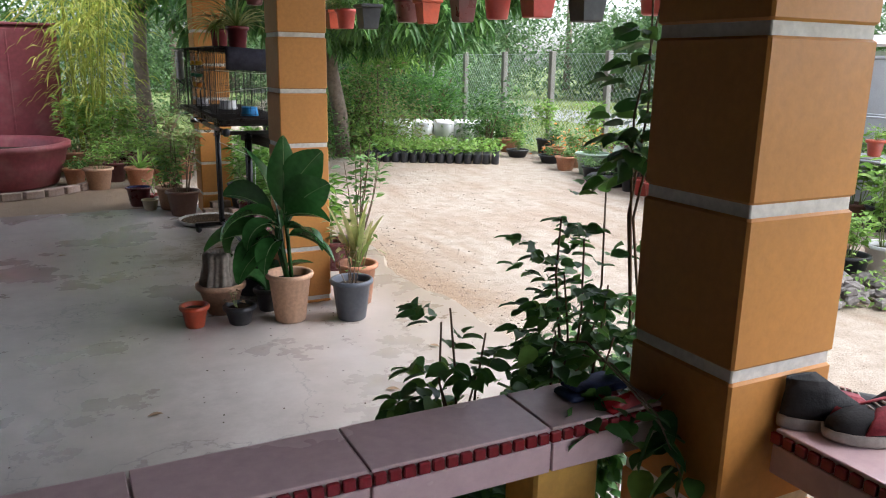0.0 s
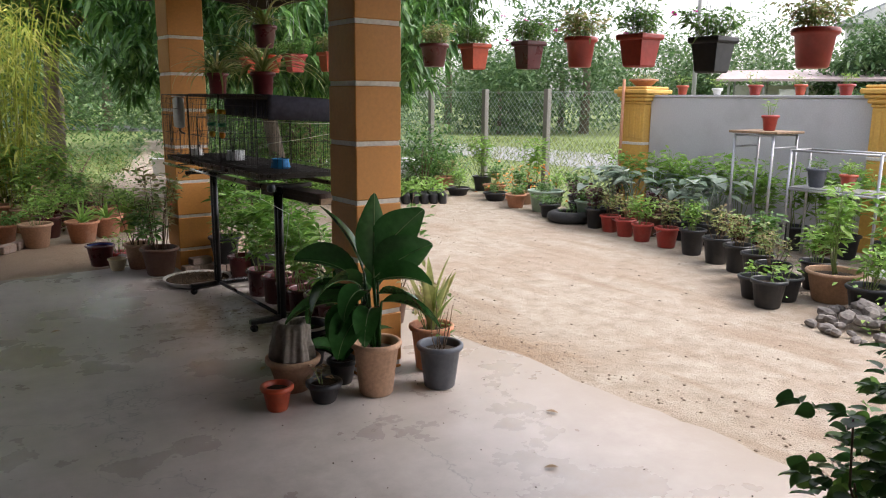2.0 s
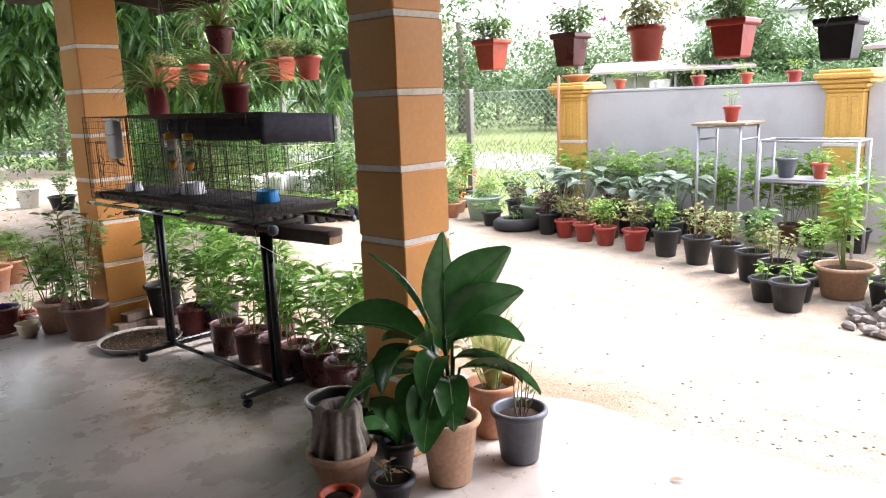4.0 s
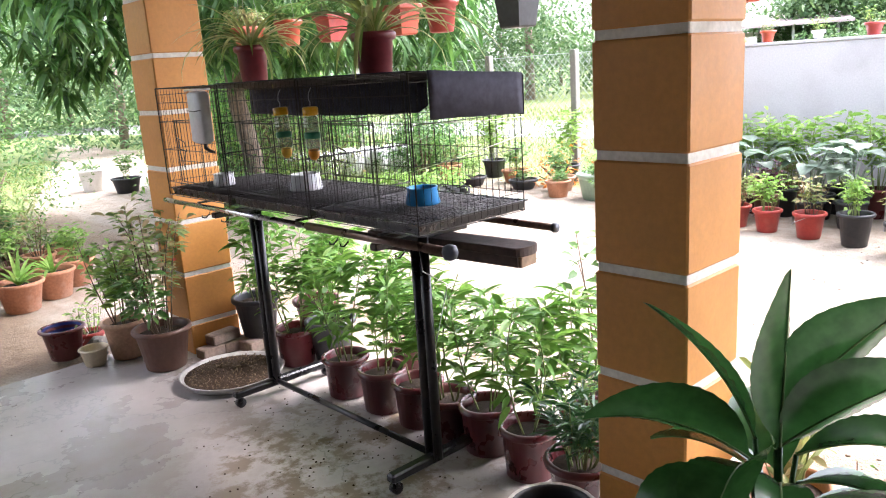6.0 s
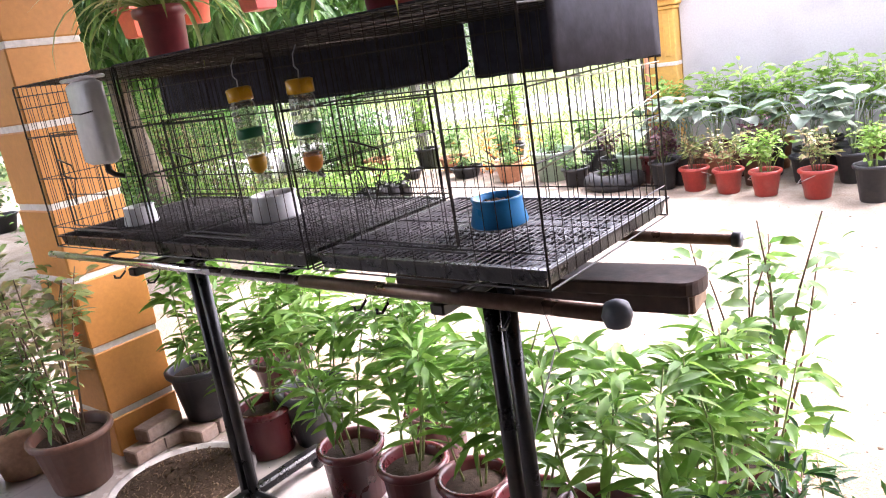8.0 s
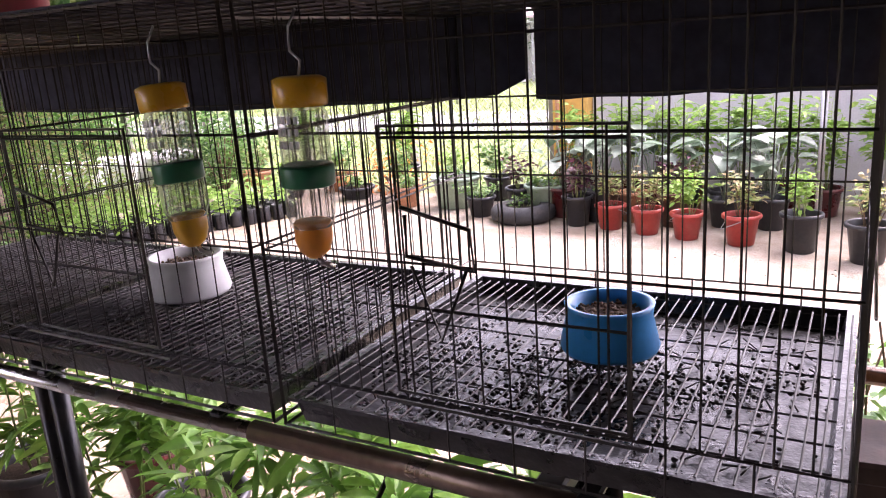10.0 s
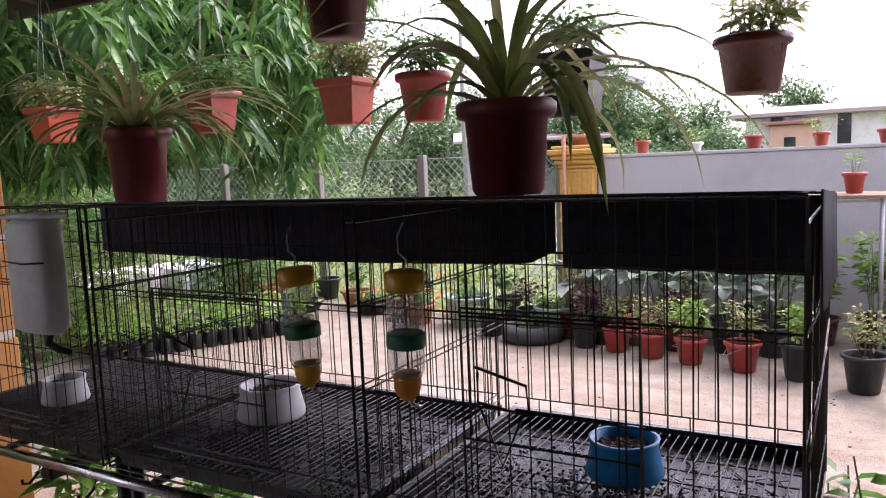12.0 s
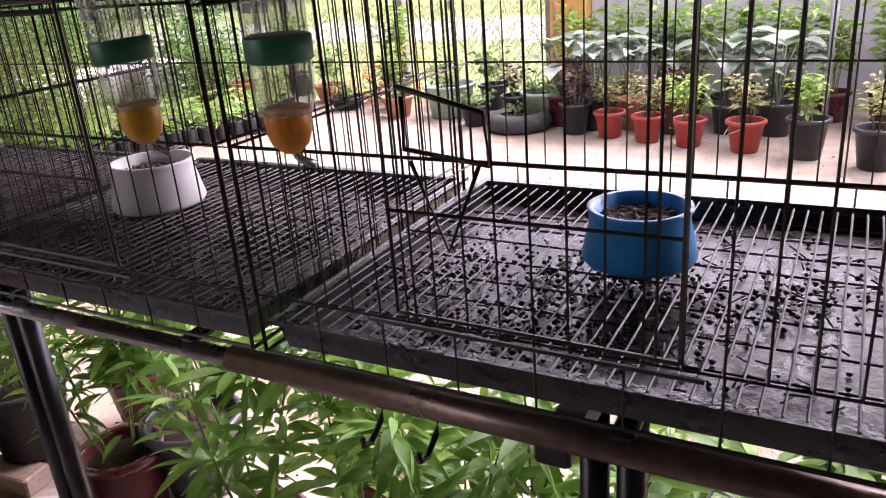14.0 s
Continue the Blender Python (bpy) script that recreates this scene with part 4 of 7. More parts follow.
cage(*CAGES[0], "black wire rabbit cage with a black tray on the rack")
cage(*CAGES[1], "black wire rabbit cage with two drinking bottles on the rack")
c3 = cage(*CAGES[2], "black wire cage with no cover at the end of the rack")

# droppings and feed scattered in the trays
rg = np.random.default_rng(9)
for (ya, yb) in CAGES[:2]:
    m = 1060
    P = np.stack([rg.uniform(XF + 0.03, XB - 0.03, m), rg.uniform(ya + 0.03, yb - 0.03, m), np.full(m, ZT + 0.007)], 1)
    for c in range(10):
        sl = slice(c * 90, c * 90 + 90)
        P[sl, 0] = rg.normal(rg.uniform(XF + 0.04, XF + 0.34), rg.uniform(0.02, 0.06), 90).clip(XF + 0.03, XB - 0.03)
        P[sl, 1] = rg.normal(rg.uniform(ya + 0.08, yb - 0.08), 0.04, 90).clip(ya + 0.03, yb - 0.03)
        P[sl, 2] += np.abs(rg.normal(0, 0.012, 90))
    g = Geo()
    for p in P:
        k = rg.uniform(0.002, 0.0048)
        g.lathe([(k * 0.5, 0), (k, k * 0.6), (k * 0.5, k * 1.2)], 5, tuple(p))
    for i in range(260):
        x, y, a, ln = rg.uniform(XF + 0.04, XB - 0.05), rg.uniform(ya + 0.04, yb - 0.04), rg.uniform(0, 6.28), rg.uniform(0.008, 0.03)
        g.tube([(x, y, ZT + 0.009), (x + ln * math.cos(a), y + ln * math.sin(a), ZT + 0.011 + rg.uniform(0, 0.008))], 0.0013, 3)
    tagged(g.ob("tray_litter", "litter", None), "damp droppings and feed scattered in the cage tray", "litter", kind="stuff")


def drape(name, y0, y1, low, label, sag=0.0, seed=1):
    """Black sheet folded over the back edge of the cage top."""
    n = 26
    cols = []
    for i in range(n + 1):
        y = y0 + (y1 - y0) * i / n
        u = i / n
        k = 0.004 * noise.noise((y * 9, seed, 0))
        bot = low + sag * math.sin(math.pi * u) + 0.004 * noise.noise((y * 13, seed + 4, 0)) + (0.03 * (max(0.0, 0.06 - u) / 0.06) ** 2 if seed == 2 else 0.0)
        top = Z1 + 0.006
        cols.append([(XB - 0.20, y, top + 0.014 + k), (XB - 0.05, y, top + 0.006), (XB + 0.006, y, top), (XB + 0.012 + k, y, top - 0.012), (XB + 0.012 + 2 * k, y, (top + bot) / 2), (XB + 0.011 + k, y, bot)])
    g = Geo()
    g.loft([[(x, y, z) for x, y, z in c] for c in cols], False, False, False)
    o = g.ob(name, "cloth", None)
    md = o.modifiers.new("thick", "SOLIDIFY")
    md.thickness = 0.002
    return tagged(o, label, "plastic sheet", "cage covers")


drape("sheet_cover", 5.49, 6.005, 1.485, "black plastic sheet hanging over the back of the cage", 0.0, 1)
drape("sheet_cover", 6.02, 7.50, 1.492, "black plastic sheet hanging over the back of the cages", -0.012, 2)
g = Geo()
g.loft([[(XF + 0.075 + 0.465 * i / 14, 5.488 + 0.004 * noise.noise((i * 0.7, 2, 0)), ZF + 0.006 - 0.03 * i / 14), (XF + 0.073 + 0.465 * i / 14, 5.485 + 0.008 * noise.noise((i * 0.5, 5, 0)), 1.505 - 0.015 * i / 14 + 0.006 * noise.noise((i * 0.6, 9, 0)))] for i in range(15)], False, False, False)
o = g.ob("sheet_cover", "cloth", None)
o.modifiers.new("thick", "SOLIDIFY").thickness = 0.002
tagged(o, "black plastic sheet flap hanging over the end of the cage", "plastic sheet", "cage covers")
g = Geo()
g.loft([[(XF + 0.01, y, ZF + 0.008), (XF + 0.25, y, (ZF + Z1) / 2 + 0.010), (XB - 0.02, y, Z1 + 0.012)] for y in (5.52, 5.85, 6.18, 6.5, 6.83)], False, False, False)
o = g.ob("top_sheet", "cloth", None)
o.modifiers.new("thick", "SOLIDIFY").thickness = 0.003
tagged(o, "black plastic sheet laid on top of the cages", "plastic sheet", "cage covers")


def drinker(y, tilt, cap, label):
    e = thing("drinking_bottle", XF - 0.022, y, 1.362, 0, label, "drinking bottle", "rabbit drinking bottles")
    e.matrix_basis = pose(XF - 0.024, y, 1.362, tilt, 0, 0)
    Geo().lathe([(0.023, 0.036), (0.0275, 0.05), (0.0275, 0.085), (0.022, 0.09), (0.0275, 0.095), (0.0275, 0.16), (0.022, 0.17)], 18).ob("bottle", "bottle", e, "cloudy clear plastic body")
    Geo().lathe([(0.008, 0.0), (0.017, 0.008), (0.021, 0.02), (0.0215, 0.04), (0.02, 0.042)], 16).ob("cap", cap, e, "coloured screw cap")
    Geo().lathe([(0.0285, 0.168), (0.0295, 0.172), (0.0295, 0.196), (0.023, 0.199)], 18).ob("lid", "yellow_cap", e, "yellow lid")
    Geo().lathe([(0.0285, 0.082), (0.0302, 0.084), (0.0302, 0.103), (0.0285, 0.105)], 18).ob("band", "green_band", e, "green holder band")
    Geo().tube([(0, 0, 0.004), (0.004, -0.006, -0.008), (0.012, -0.016, -0.014)], 0.0042, 6).ob("spout", "chrome", e, "metal drinking spout")
    Geo().tube([(0, 0.0, 0.198), (0.0, -0.004, 0.215), (0.004, 0.012, 0.225), (0.01, 0.016, 0.25), (0.02, 0.012, 0.268)], 0.0016, 5).ob("hanger", "grey_steel", e, "thin wire hanger")
    t = Geo()
    for k in range(3):
        for j in range(4):
            a = math.pi + (j - 1.5) * 0.27
            rr = 0.0278
            t.box(rr * math.cos(a) - 0.0012, rr * math.cos(a) + 0.0012, rr * math.sin(a) - 0.002, rr * math.sin(a) + 0.002, 0.125 + k * 0.013, 0.133 + k * 0.013, 0.0004)
    t.ob("print", "plastic_white", e, "pale worn printing")
    return e


drinker(6.045, 1.0, "orange_cap", "clear drinking bottle with yellow lid and orange cap on the cage")
drinker(6.235, -5.0, "yellow_cap", "clear drinking bottle with yellow lid hanging askew on the cage")


def bowl(x, y, r, h, mat, label):
    e = thing("feed_bowl", x, y, ZT + 0.04, 0, label, "bowl", "feed bowls in the cages")
    Geo().lathe([(r * 1.1, 0), (r * 1.14, 0.006), (r * 0.98, h * 0.75), (r, h - 0.006), (r + 0.002, h), (r - 0.005, h), (r - 0.012, h * 0.6)], 24, (0, 0, 0), True, False).ob("bowl", mat, e)
    Geo().lathe([(r - 0.009, h * 0.7), (r * 0.6, h * 0.76), (r * 0.2, h * 0.78)], 18, (0, 0, 0), False, True).ob("feed", "grain", e, "brown pellet feed")
    rb = random.Random(int(y * 100))
    q = Geo()
    for i in range(110):
        a, rr, b = rb.uniform(0, 6.28), (r - 0.014) * math.sqrt(rb.uniform(0, 1)), rb.uniform(0, 6.28)
        px, py, pz = rr * math.cos(a), rr * math.sin(a), h * (0.79 - 0.08 * rr / r)
        q.tube([(px, py, pz), (px + 0.008 * math.cos(b), py + 0.008 * math.sin(b), pz + rb.uniform(0, 0.005))], 0.0024, 5)
    tagged(q.ob("loose_feed", "straw", e), "loose brown feed", "", "", "stuff")
    return e


bowl(1.215, 5.805, 0.06, 0.066, "plastic_blue", "blue plastic feed bowl half full of pellets")
bowl(1.215, 6.62, 0.068, 0.075, "plastic_white", "white plastic feed bowl with pellets")
bowl(1.10, 7.2, 0.05, 0.06, "plastic_white", "white plastic feed bowl in the end cage")

e = thing("plastic_box", XF - 0.03, 6.92, 1.405, 0, "translucent white plastic container with a black spout on the cage", "container")
Geo().box(-0.035, 0.02, -0.066, 0.066, 0.0, 0.235, 0.012).ob("box", "plastic_white", e)
Geo().box(-0.04, 0.025, -0.07, 0.07, 0.236, 0.246, 0.003).ob("lid", "plastic_white", e)
Geo().tube([(0.0, -0.05, 0.246), (0.02, -0.02, 0.26), (0.0, 0.04, 0.246)], 0.002, 5).ob("wire_hook", "wire", e)
Geo().tube([(-0.037, -0.068, 0.15), (-0.038, 0.0, 0.146), (-0.037, 0.068, 0.15)], 0.0022, 5).ob("wire_band", "wire", e)
Geo().tube([(-0.01, -0.02, 0.002), (-0.012, -0.022, -0.02), (0.0, -0.035, -0.035), (0.012, -0.06, -0.042)], 0.011, 8, 0.6).ob("spout", "plastic_black", e, "black plastic spout")

# rack of tubes on castors
rack = thing("garment_rack", 1.24, 6.6, 0, 0, "black steel garment rack with chrome rails on castors carrying cages", "rack")


def rpart(name, g, mat, label="", smooth=True):
    o = g.ob(name, mat, rack, label, smooth)
    o.location = (-1.24, -6.6, 0)
    return o


FX, BX, RZ = 0.955, 1.435, 1.075
rpart("front_rail", Geo().tube([(FX, 6.2, RZ), (FX, 7.62, RZ)], 0.0125, 12), "chrome", "thin chrome rail")
rpart("front_rail", Geo().tube([(FX, 5.40, RZ), (FX, 6.24, RZ)], 0.0165, 12), "brown_steel", "thicker brown rail sleeve")
rpart("rear_rail", Geo().tube([(BX, 5.34, RZ), (BX, 7.62, RZ)], 0.014, 12), "brown_steel")
rpart("end_ball", Geo().lathe([(0.006, -0.028), (0.022, -0.021), (0.029, 0.0), (0.022, 0.021), (0.006, 0.028)], 14, (FX, 5.39, RZ)), "plastic_grey", "blue grey plastic end ball")
rpart("end_cap", Geo().tube([(BX, 5.325, RZ), (BX, 5.342, RZ)], 0.018, 12), "plastic_grey")
for y in (5.83, 7.11):
    for dy in (-0.026, 0.026):
        rpart("upright", Geo().tube([(1.20, y + dy, 0.075), (1.20, y + dy, 1.03)], 0.021, 12), "black_steel")
    rpart("top_bracket", Geo().box(FX + 0.016, BX + 0.02, y - 0.02, y + 0.02, 1.018, 1.046, 0.004), "black_steel", smooth=False)
    rpart("foot", Geo().box(0.955, 1.56, y - 0.024, y + 0.024, 0.055, 0.095, 0.008), "black_steel", smooth=False)
    for x in (0.985, 1.53):
        rpart("castor", Geo().tube([(x, y - 0.014, 0.027), (x, y + 0.014, 0.027)], 0.026, 14).box(x - 0.012, x + 0.012, y - 0.018, y + 0.018, 0.03, 0.056, 0.003), "black_steel")
rpart("stretcher", Geo().tube([(1.20, 5.83, 0.085), (1.20, 7.11, 0.085)], 0.014, 10), "black_steel")
for y in (5.62, 5.95, 6.02, 6.9, 7.1):
    rpart("hook", Geo().tube([(FX, y, RZ - 0.012), (FX - 0.008, y, RZ - 0.03), (FX - 0.03, y, RZ - 0.045), (FX - 0.045, y, RZ - 0.04), (FX - 0.045, y, RZ - 0.03)], 0.0035, 6), "black_steel", "bent steel hook")
for y in (5.75, 6.3, 6.7, 7.2):
    rpart("cross_bar", Geo().box(FX - 0.012, BX + 0.012, y - 0.012, y + 0.012, RZ + 0.014, RZ + 0.024, 0.003), "black_steel", smooth=False)
e = thing("timber_plank", 1.315, 5.75, 0.94, 6, "dark brown weathered timber trough tied under the rack", "plank")


def rounded_board(w, ya, yb, za, zb):
    """A board whose near end is rounded in plan."""
    k = [(w * math.cos(a), ya + w * 0.55 + w * 0.55 * math.sin(a)) for a in [math.pi + math.pi * i / 10 for i in range(11)]] + [(w, yb), (-w, yb)]
    c = 0.005
    return Geo().loft([[(x * (1 - c / w), y, za) for x, y in k], [(x, y, za + c) for x, y in k], [(x, y, zb - c) for x, y in k], [(x * (1 - c / w), y, zb) for x, y in k]])


rounded_board(0.07, -0.375, 0.42, 0.045, 0.078).ob("cap_board", "wood_dark", e, smooth=False)
Geo().box(-0.05, 0.05, -0.36, 0.41, 0.0, 0.0448, 0.004).ob("core", "wood", e, "paler sawn end", False)
for sx in (-0.0605, 0.0525):
    Geo().box(sx, sx + 0.008, -0.35, 0.41, 0.004, 0.0446, 0.002).ob("side_board", "wood_dark", e, smooth=False)
rpart("wire_tie", Geo().tube([(1.38, 5.9, 1.05), (1.47, 5.9, 1.0), (1.38, 5.9, 0.945), (1.29, 5.9, 1.0), (1.38, 5.9, 1.05)], 0.003, 5), "wire")
o = tagged(Geo().tube([(FX, 5.55, RZ + 0.015), (FX - 0.03, 5.5, 1.0), (1.22, 5.70, 0.85), (1.235, 5.80, 0.6), (1.21, 5.82, 0.45)], 0.0022, 5).ob("string", "plastic_white", None), "thin white string hanging from the rack", "string")

for a, b, lab in (((XF, 5.497, 1.50), (XB + 0.01, 5.497, 1.475), "pale string tied along the side of the cage"), ((XF - 0.004, 5.494, 1.345), (XB, 5.497, 1.41), "pale string tied across the cage side")):
    m_ = tuple((p + q) / 2 - (0.006 if k == 2 else 0) for k, (p, q) in enumerate(zip(a, b)))
    tagged(Geo().tube([a, m_, b], 0.0016, 5).ob("string", "groove", None), lab, "string", "strings on the cages")
# round tray of droppings on the floor under the rack
e = thing("round_tray", 1.16, 7.52, 0, 0, "round white rimmed tray full of brown litter under the rack", "tray")
Geo().lathe([(0.24, 0.0), (0.27, 0.012), (0.295, 0.045), (0.30, 0.05), (0.29, 0.05), (0.27, 0.035)], 36, (0, 0, 0), True, False).ob("rim", "enamel", e, "chipped pale enamel rim")
Geo().lathe([(0.275, 0.036), (0.2, 0.046), (0.08, 0.05)], 28, (0, 0, 0), False, True).ob("litter", "grain", e, "brown dry litter")
rg = np.random.default_rng(12)
q = Geo()
for i in range(520):
    a, rr, b, ln = rg.uniform(0, 6.28), 0.255 * math.sqrt(rg.uniform(0, 1)), rg.uniform(0, 6.28), rg.uniform(0.012, 0.045)
    x, y, z = rr * math.cos(a), rr * math.sin(a), 0.05 - 0.014 * rr / 0.27
    q.tube([(x, y, z), (x + ln * math.cos(b) * 0.6, y + ln * math.sin(b) * 0.6, z + rg.uniform(0.002, 0.016))], rg.uniform(0.0015, 0.0035), 4)
tagged(q.ob("straw", "straw", e), "dry straw bits on the litter", "", "", "stuff")

# ---- pots round the rack ----
POTS_A = "maroon pots of seedlings under the cages"
n0 = 100
for x, y, hh in ((1.54, 7.42, 0.62), (1.46, 6.80, 0.58), (1.47, 6.50, 0.66), (1.48, 6.24, 0.5), (1.46, 6.0, 0.7), (1.50, 5.80, 0.62), (1.46, 5.52, 0.6), (1.80, 6.66, 0.66), (1.74, 5.42, 0.55)):
    n0 += 1
    potted("potted_plant", x, y, 0.118, 0.225, "plastic_maroon", "maroon plastic pot with light green balsam seedlings under the cages",
           lambda p, z, k=n0, q=hh: bush(p, k, z, q, 0.19, 36, (0.125, 0.029), "leaf_balsam", 4, 0.3, "stem", 6), group=POTS_A, rz=rnd.uniform(0, 360), foot=0.86)
for x, y, mt, lab in ((1.57, 7.91, "plastic_black", "black plastic pot with light green seedlings beside the pillar"), (1.71, 7.29, "plastic_black", "black plastic pot with green seedlings behind the rack"), (1.90, 7.72, "plastic_maroon", "maroon pot with green seedlings near the far pillar")):
    n0 += 1
    potted("potted_plant", x, y, 0.145, 0.26, mt, lab, lambda p, z, k=n0: bush(p, k, z, 0.62, 0.22, 46, (0.125, 0.03), "leaf_balsam", 5, 0.35, "stem", 6), z=0.068 if y > 7.8 else 0.0)
n0 += 1
potted("potted_plant", 1.36, 5.18, 0.13, 0.24, "plastic_maroon", "maroon pot with a dense dark green shrub beside the pillar", lambda p, z: bush(p, 131, z, 0.30, 0.22, 620, (0.075, 0.015), "leaf_dark", 16, 0.2))
potted("potted_plant", 1.92, 5.47, 0.12, 0.22, "plastic_brown", "brown pot with a slender leafy shrub behind the pillar", lambda p, z: bush(p, 133, z, 0.85, 0.24, 170, (0.085, 0.036), "leaf_mid", 8, 0.3, "twig"))

# plants round the middle pillar


def big_leaf_plant(p, z):
    """Long stalks, each with one broad folded blade: (blade start y and z, heading, blade length, width, angle, droop, roll)."""
    for y0, z0, hd, ln, wd, rs, dr, rl in ((0.15, 0.70, 2.14, 0.46, 0.12, 70, 36, 0.25), (0.10, 0.68, -1.0, 0.47, 0.17, 89, 0, -0.7), (0.11, 0.76, -1.0, 0.44, 0.21, 54, 16, -1.15), (0.11, 0.67, -1.0, 0.42, 0.23, 42, 20, -1.05),
                                           (0.16, 0.64, 2.2, 0.45, 0.23, 38, 52, 0.85), (0.06, 0.67, -0.9, 0.32, 0.19, 24, 52, -0.75), (0.05, 0.60, -1.1, 0.33, 0.17, 14, 66, -0.4), (0.17, 0.57, 2.7, 0.42, 0.2, 32, 135, 0.3),
                                           (0.06, 0.52, -2.3, 0.32, 0.13, 22, 120, 0.0), (0.02, 0.56, -1.0, 0.38, 0.16, 12, 62, -0.5), (0.1, 0.6, 0.7, 0.34, 0.17, 48, 60, -0.3), (0.12, 0.52, 3.5, 0.36, 0.17, 20, 100, 0.2), (0.12, 0.58, 1.7, 0.34, 0.18, 40, 70, 0.3), (0.15, 0.62, 3.3, 0.42, 0.19, 45, 120, 0.4), (0.08, 0.6, -2.7, 0.32, 0.12, 40, 130, -0.2), (0.16, 0.5, 2.85, 0.46, 0.22, 28, 75, 0.5), (0.1, 0.46, -2.6, 0.4, 0.18, 20, 90, -0.2)):
        g = Geo()
        b = (0.02 * math.cos(hd), 0.02 * math.sin(hd), z)
        tip = (0.03 * math.cos(hd) - 0.04, y0 - 0.12, z0)
        mid = ((b[0] + tip[0]) / 2, b[1] + (tip[1] - b[1]) * 0.4, (b[2] + tip[2]) / 2)
        g.tube([b, mid, tip], 0.011, 6, 0.6)
        k0 = len(g.v)
        g.blade(tip, hd, ln, wd, rs, dr, 0.2, 30, "oval", 0.12, rl, 0.006)
        spine = g.v[k0 + 1::3]
        leaf = g.ob("leaf", "leaf_big", p)
        Geo().tube(spine, 0.0042, 5, 0.25).ob("midrib", "midrib", leaf, "pale green midrib")


potted("potted_plant", 1.10, 4.36, 0.135, 0.31, "clay_pale", "pale terracotta pot with very large glossy green leaves by the pillar", big_leaf_plant, foot=0.7)
e = potted("potted_plant", 1.46, 4.24, 0.125, 0.26, "plastic_grey", "slate grey pot with bare thin stems beside the pillar", lambda p, z: bush(p, 141, z, 0.28, 0.12, 18, (0.05, 0.02), "leaf_mid", 7, 0.2, "twig"))
potted("potted_plant", 1.60, 4.52, 0.13, 0.28, "terracotta", "terracotta pot with upright yellow edged sword leaves",
       lambda p, z: (strap_plant(p, 142, z, 14, 0.5, 0.045, "leaf_spider", (68, 88), (5, 30)), bush(p, 143, z, 0.36, 0.16, 60, (0.09, 0.035), "leaf_mixed", 7, 0.3)))
potted("potted_plant", 0.54, 4.46, 0.078, 0.14, "plastic_orange", "small empty orange red pot on the cement floor", None, category="plant pot")
potted("potted_plant", 1.02, 4.61, 0.08, 0.15, "plastic_black", "small black pot with dark broad leaves against the pillar", lambda p, z: strap_plant(p, 144, z, 9, 0.36, 0.11, "leaf_big", (40, 75), (60, 120), "oval"))
potted("potted_plant", 0.80, 4.42, 0.09, 0.12, "plastic_black", "small black pot on the cement floor", lambda p, z: bush(p, 145, z, 0.1, 0.08, 16, (0.05, 0.025), "leaf_dry", 3))

# draped cement figure standing in a clay pot
e = thing("draped_planter", 0.74, 4.68, 0, 0, "clay pot holding a grey cement form shaped like a draped towel", "planter")
Geo().lathe(pot_shell(0.145, 0.2, 0.62, 0.035), 26, (0, 0, 0), True, False).ob("pot", "clay_pale", e)
Geo().lathe([(0.125, 0.165), (0.08, 0.172), (0.03, 0.174)], 18, (0, 0, 0), False, True).ob("soil", "soil", e)


def folds(a, z):
    """Deep hanging pleats that fade towards the crown of the drape."""
    k = min(1.0, max(0.2, (0.46 - z) / 0.2))
    return 1.0 + k * (0.17 * math.sin(8 * a + 1.3 * math.sin(2 * a) + 3 * z) + 0.13 * math.sin(3 * a + 0.8) + 0.07 * math.sin(17 * a - 9 * z))


Geo().lathe([(0.09, 0.172), (0.112, 0.18), (0.116, 0.2), (0.108, 0.25), (0.096, 0.30), (0.098, 0.34), (0.10, 0.37), (0.092, 0.395), (0.075, 0.405), (0.055, 0.39), (0.035, 0.34)], 96, (0, 0, 0), False, True, folds).ob("drape", "cement_drape", e, "grey cement drape with deep folds")
e = potted("potted_plant", 1.0, 5.03, 0.14, 0.26, "plastic_black", "black pot of bare soil with a pale worn rim", None, category="plant pot")
Geo().lathe([(0.142, 0.246), (0.1555, 0.249), (0.1565, 0.257), (0.15, 0.264), (0.139, 0.261)], 26, (0, 0, 0), False, False).ob("rim_band", "groove", e, "pale worn rim")

# pots by the far pillar
e = potted("potted_plant", 0.985, 8.03, 0.165, 0.26, "plastic_brown", "dark brown pot with a twiggy shrub beside the far pillar", lambda p, z: (bush(p, 151, z, 0.8, 0.3, 330, (0.085, 0.034), "leaf_mixed", 9, 0.3, "twig"), bush(p, 154, z, 0.45, 0.26, 200, (0.09, 0.036), "leaf_mid", 6, 0.3, "twig")))
rg = np.random.default_rng(157)
leaf_cloud("flowers", "red_flower", e, np.repeat([(0.16, 0.02, 0.72), (0.22, 0.05, 0.78), (0.1, -0.08, 0.66)], 7, 0), turns(rg, 21, 0.3, 0.4), 0.026, 0.02, rg, 0.1, "small red flowers")
potted("potted_plant", 0.90, 8.42, 0.13, 0.25, "clay_pale", "clay pot with a leafy shrub behind the brown pot", lambda p, z: bush(p, 152, z, 0.62, 0.32, 380, (0.095, 0.038), "leaf_light", 9, 0.3, "twig"))
e = thing("bucket", 0.62, 8.74, 0, 0, "maroon bucket with a deep blue inside", "bucket")
Geo().lathe(pot_shell(0.13, 0.21, 0.72, 0.02), 24, (0, 0, 0), True, False).ob("body", "plastic_maroon", e)
Geo().lathe([(0.117, 0.205), (0.1, 0.05), (0.09, 0.02)], 24, (0, 0, 0), False, True).ob("lining", "blue_inner", e, "deep blue inside")
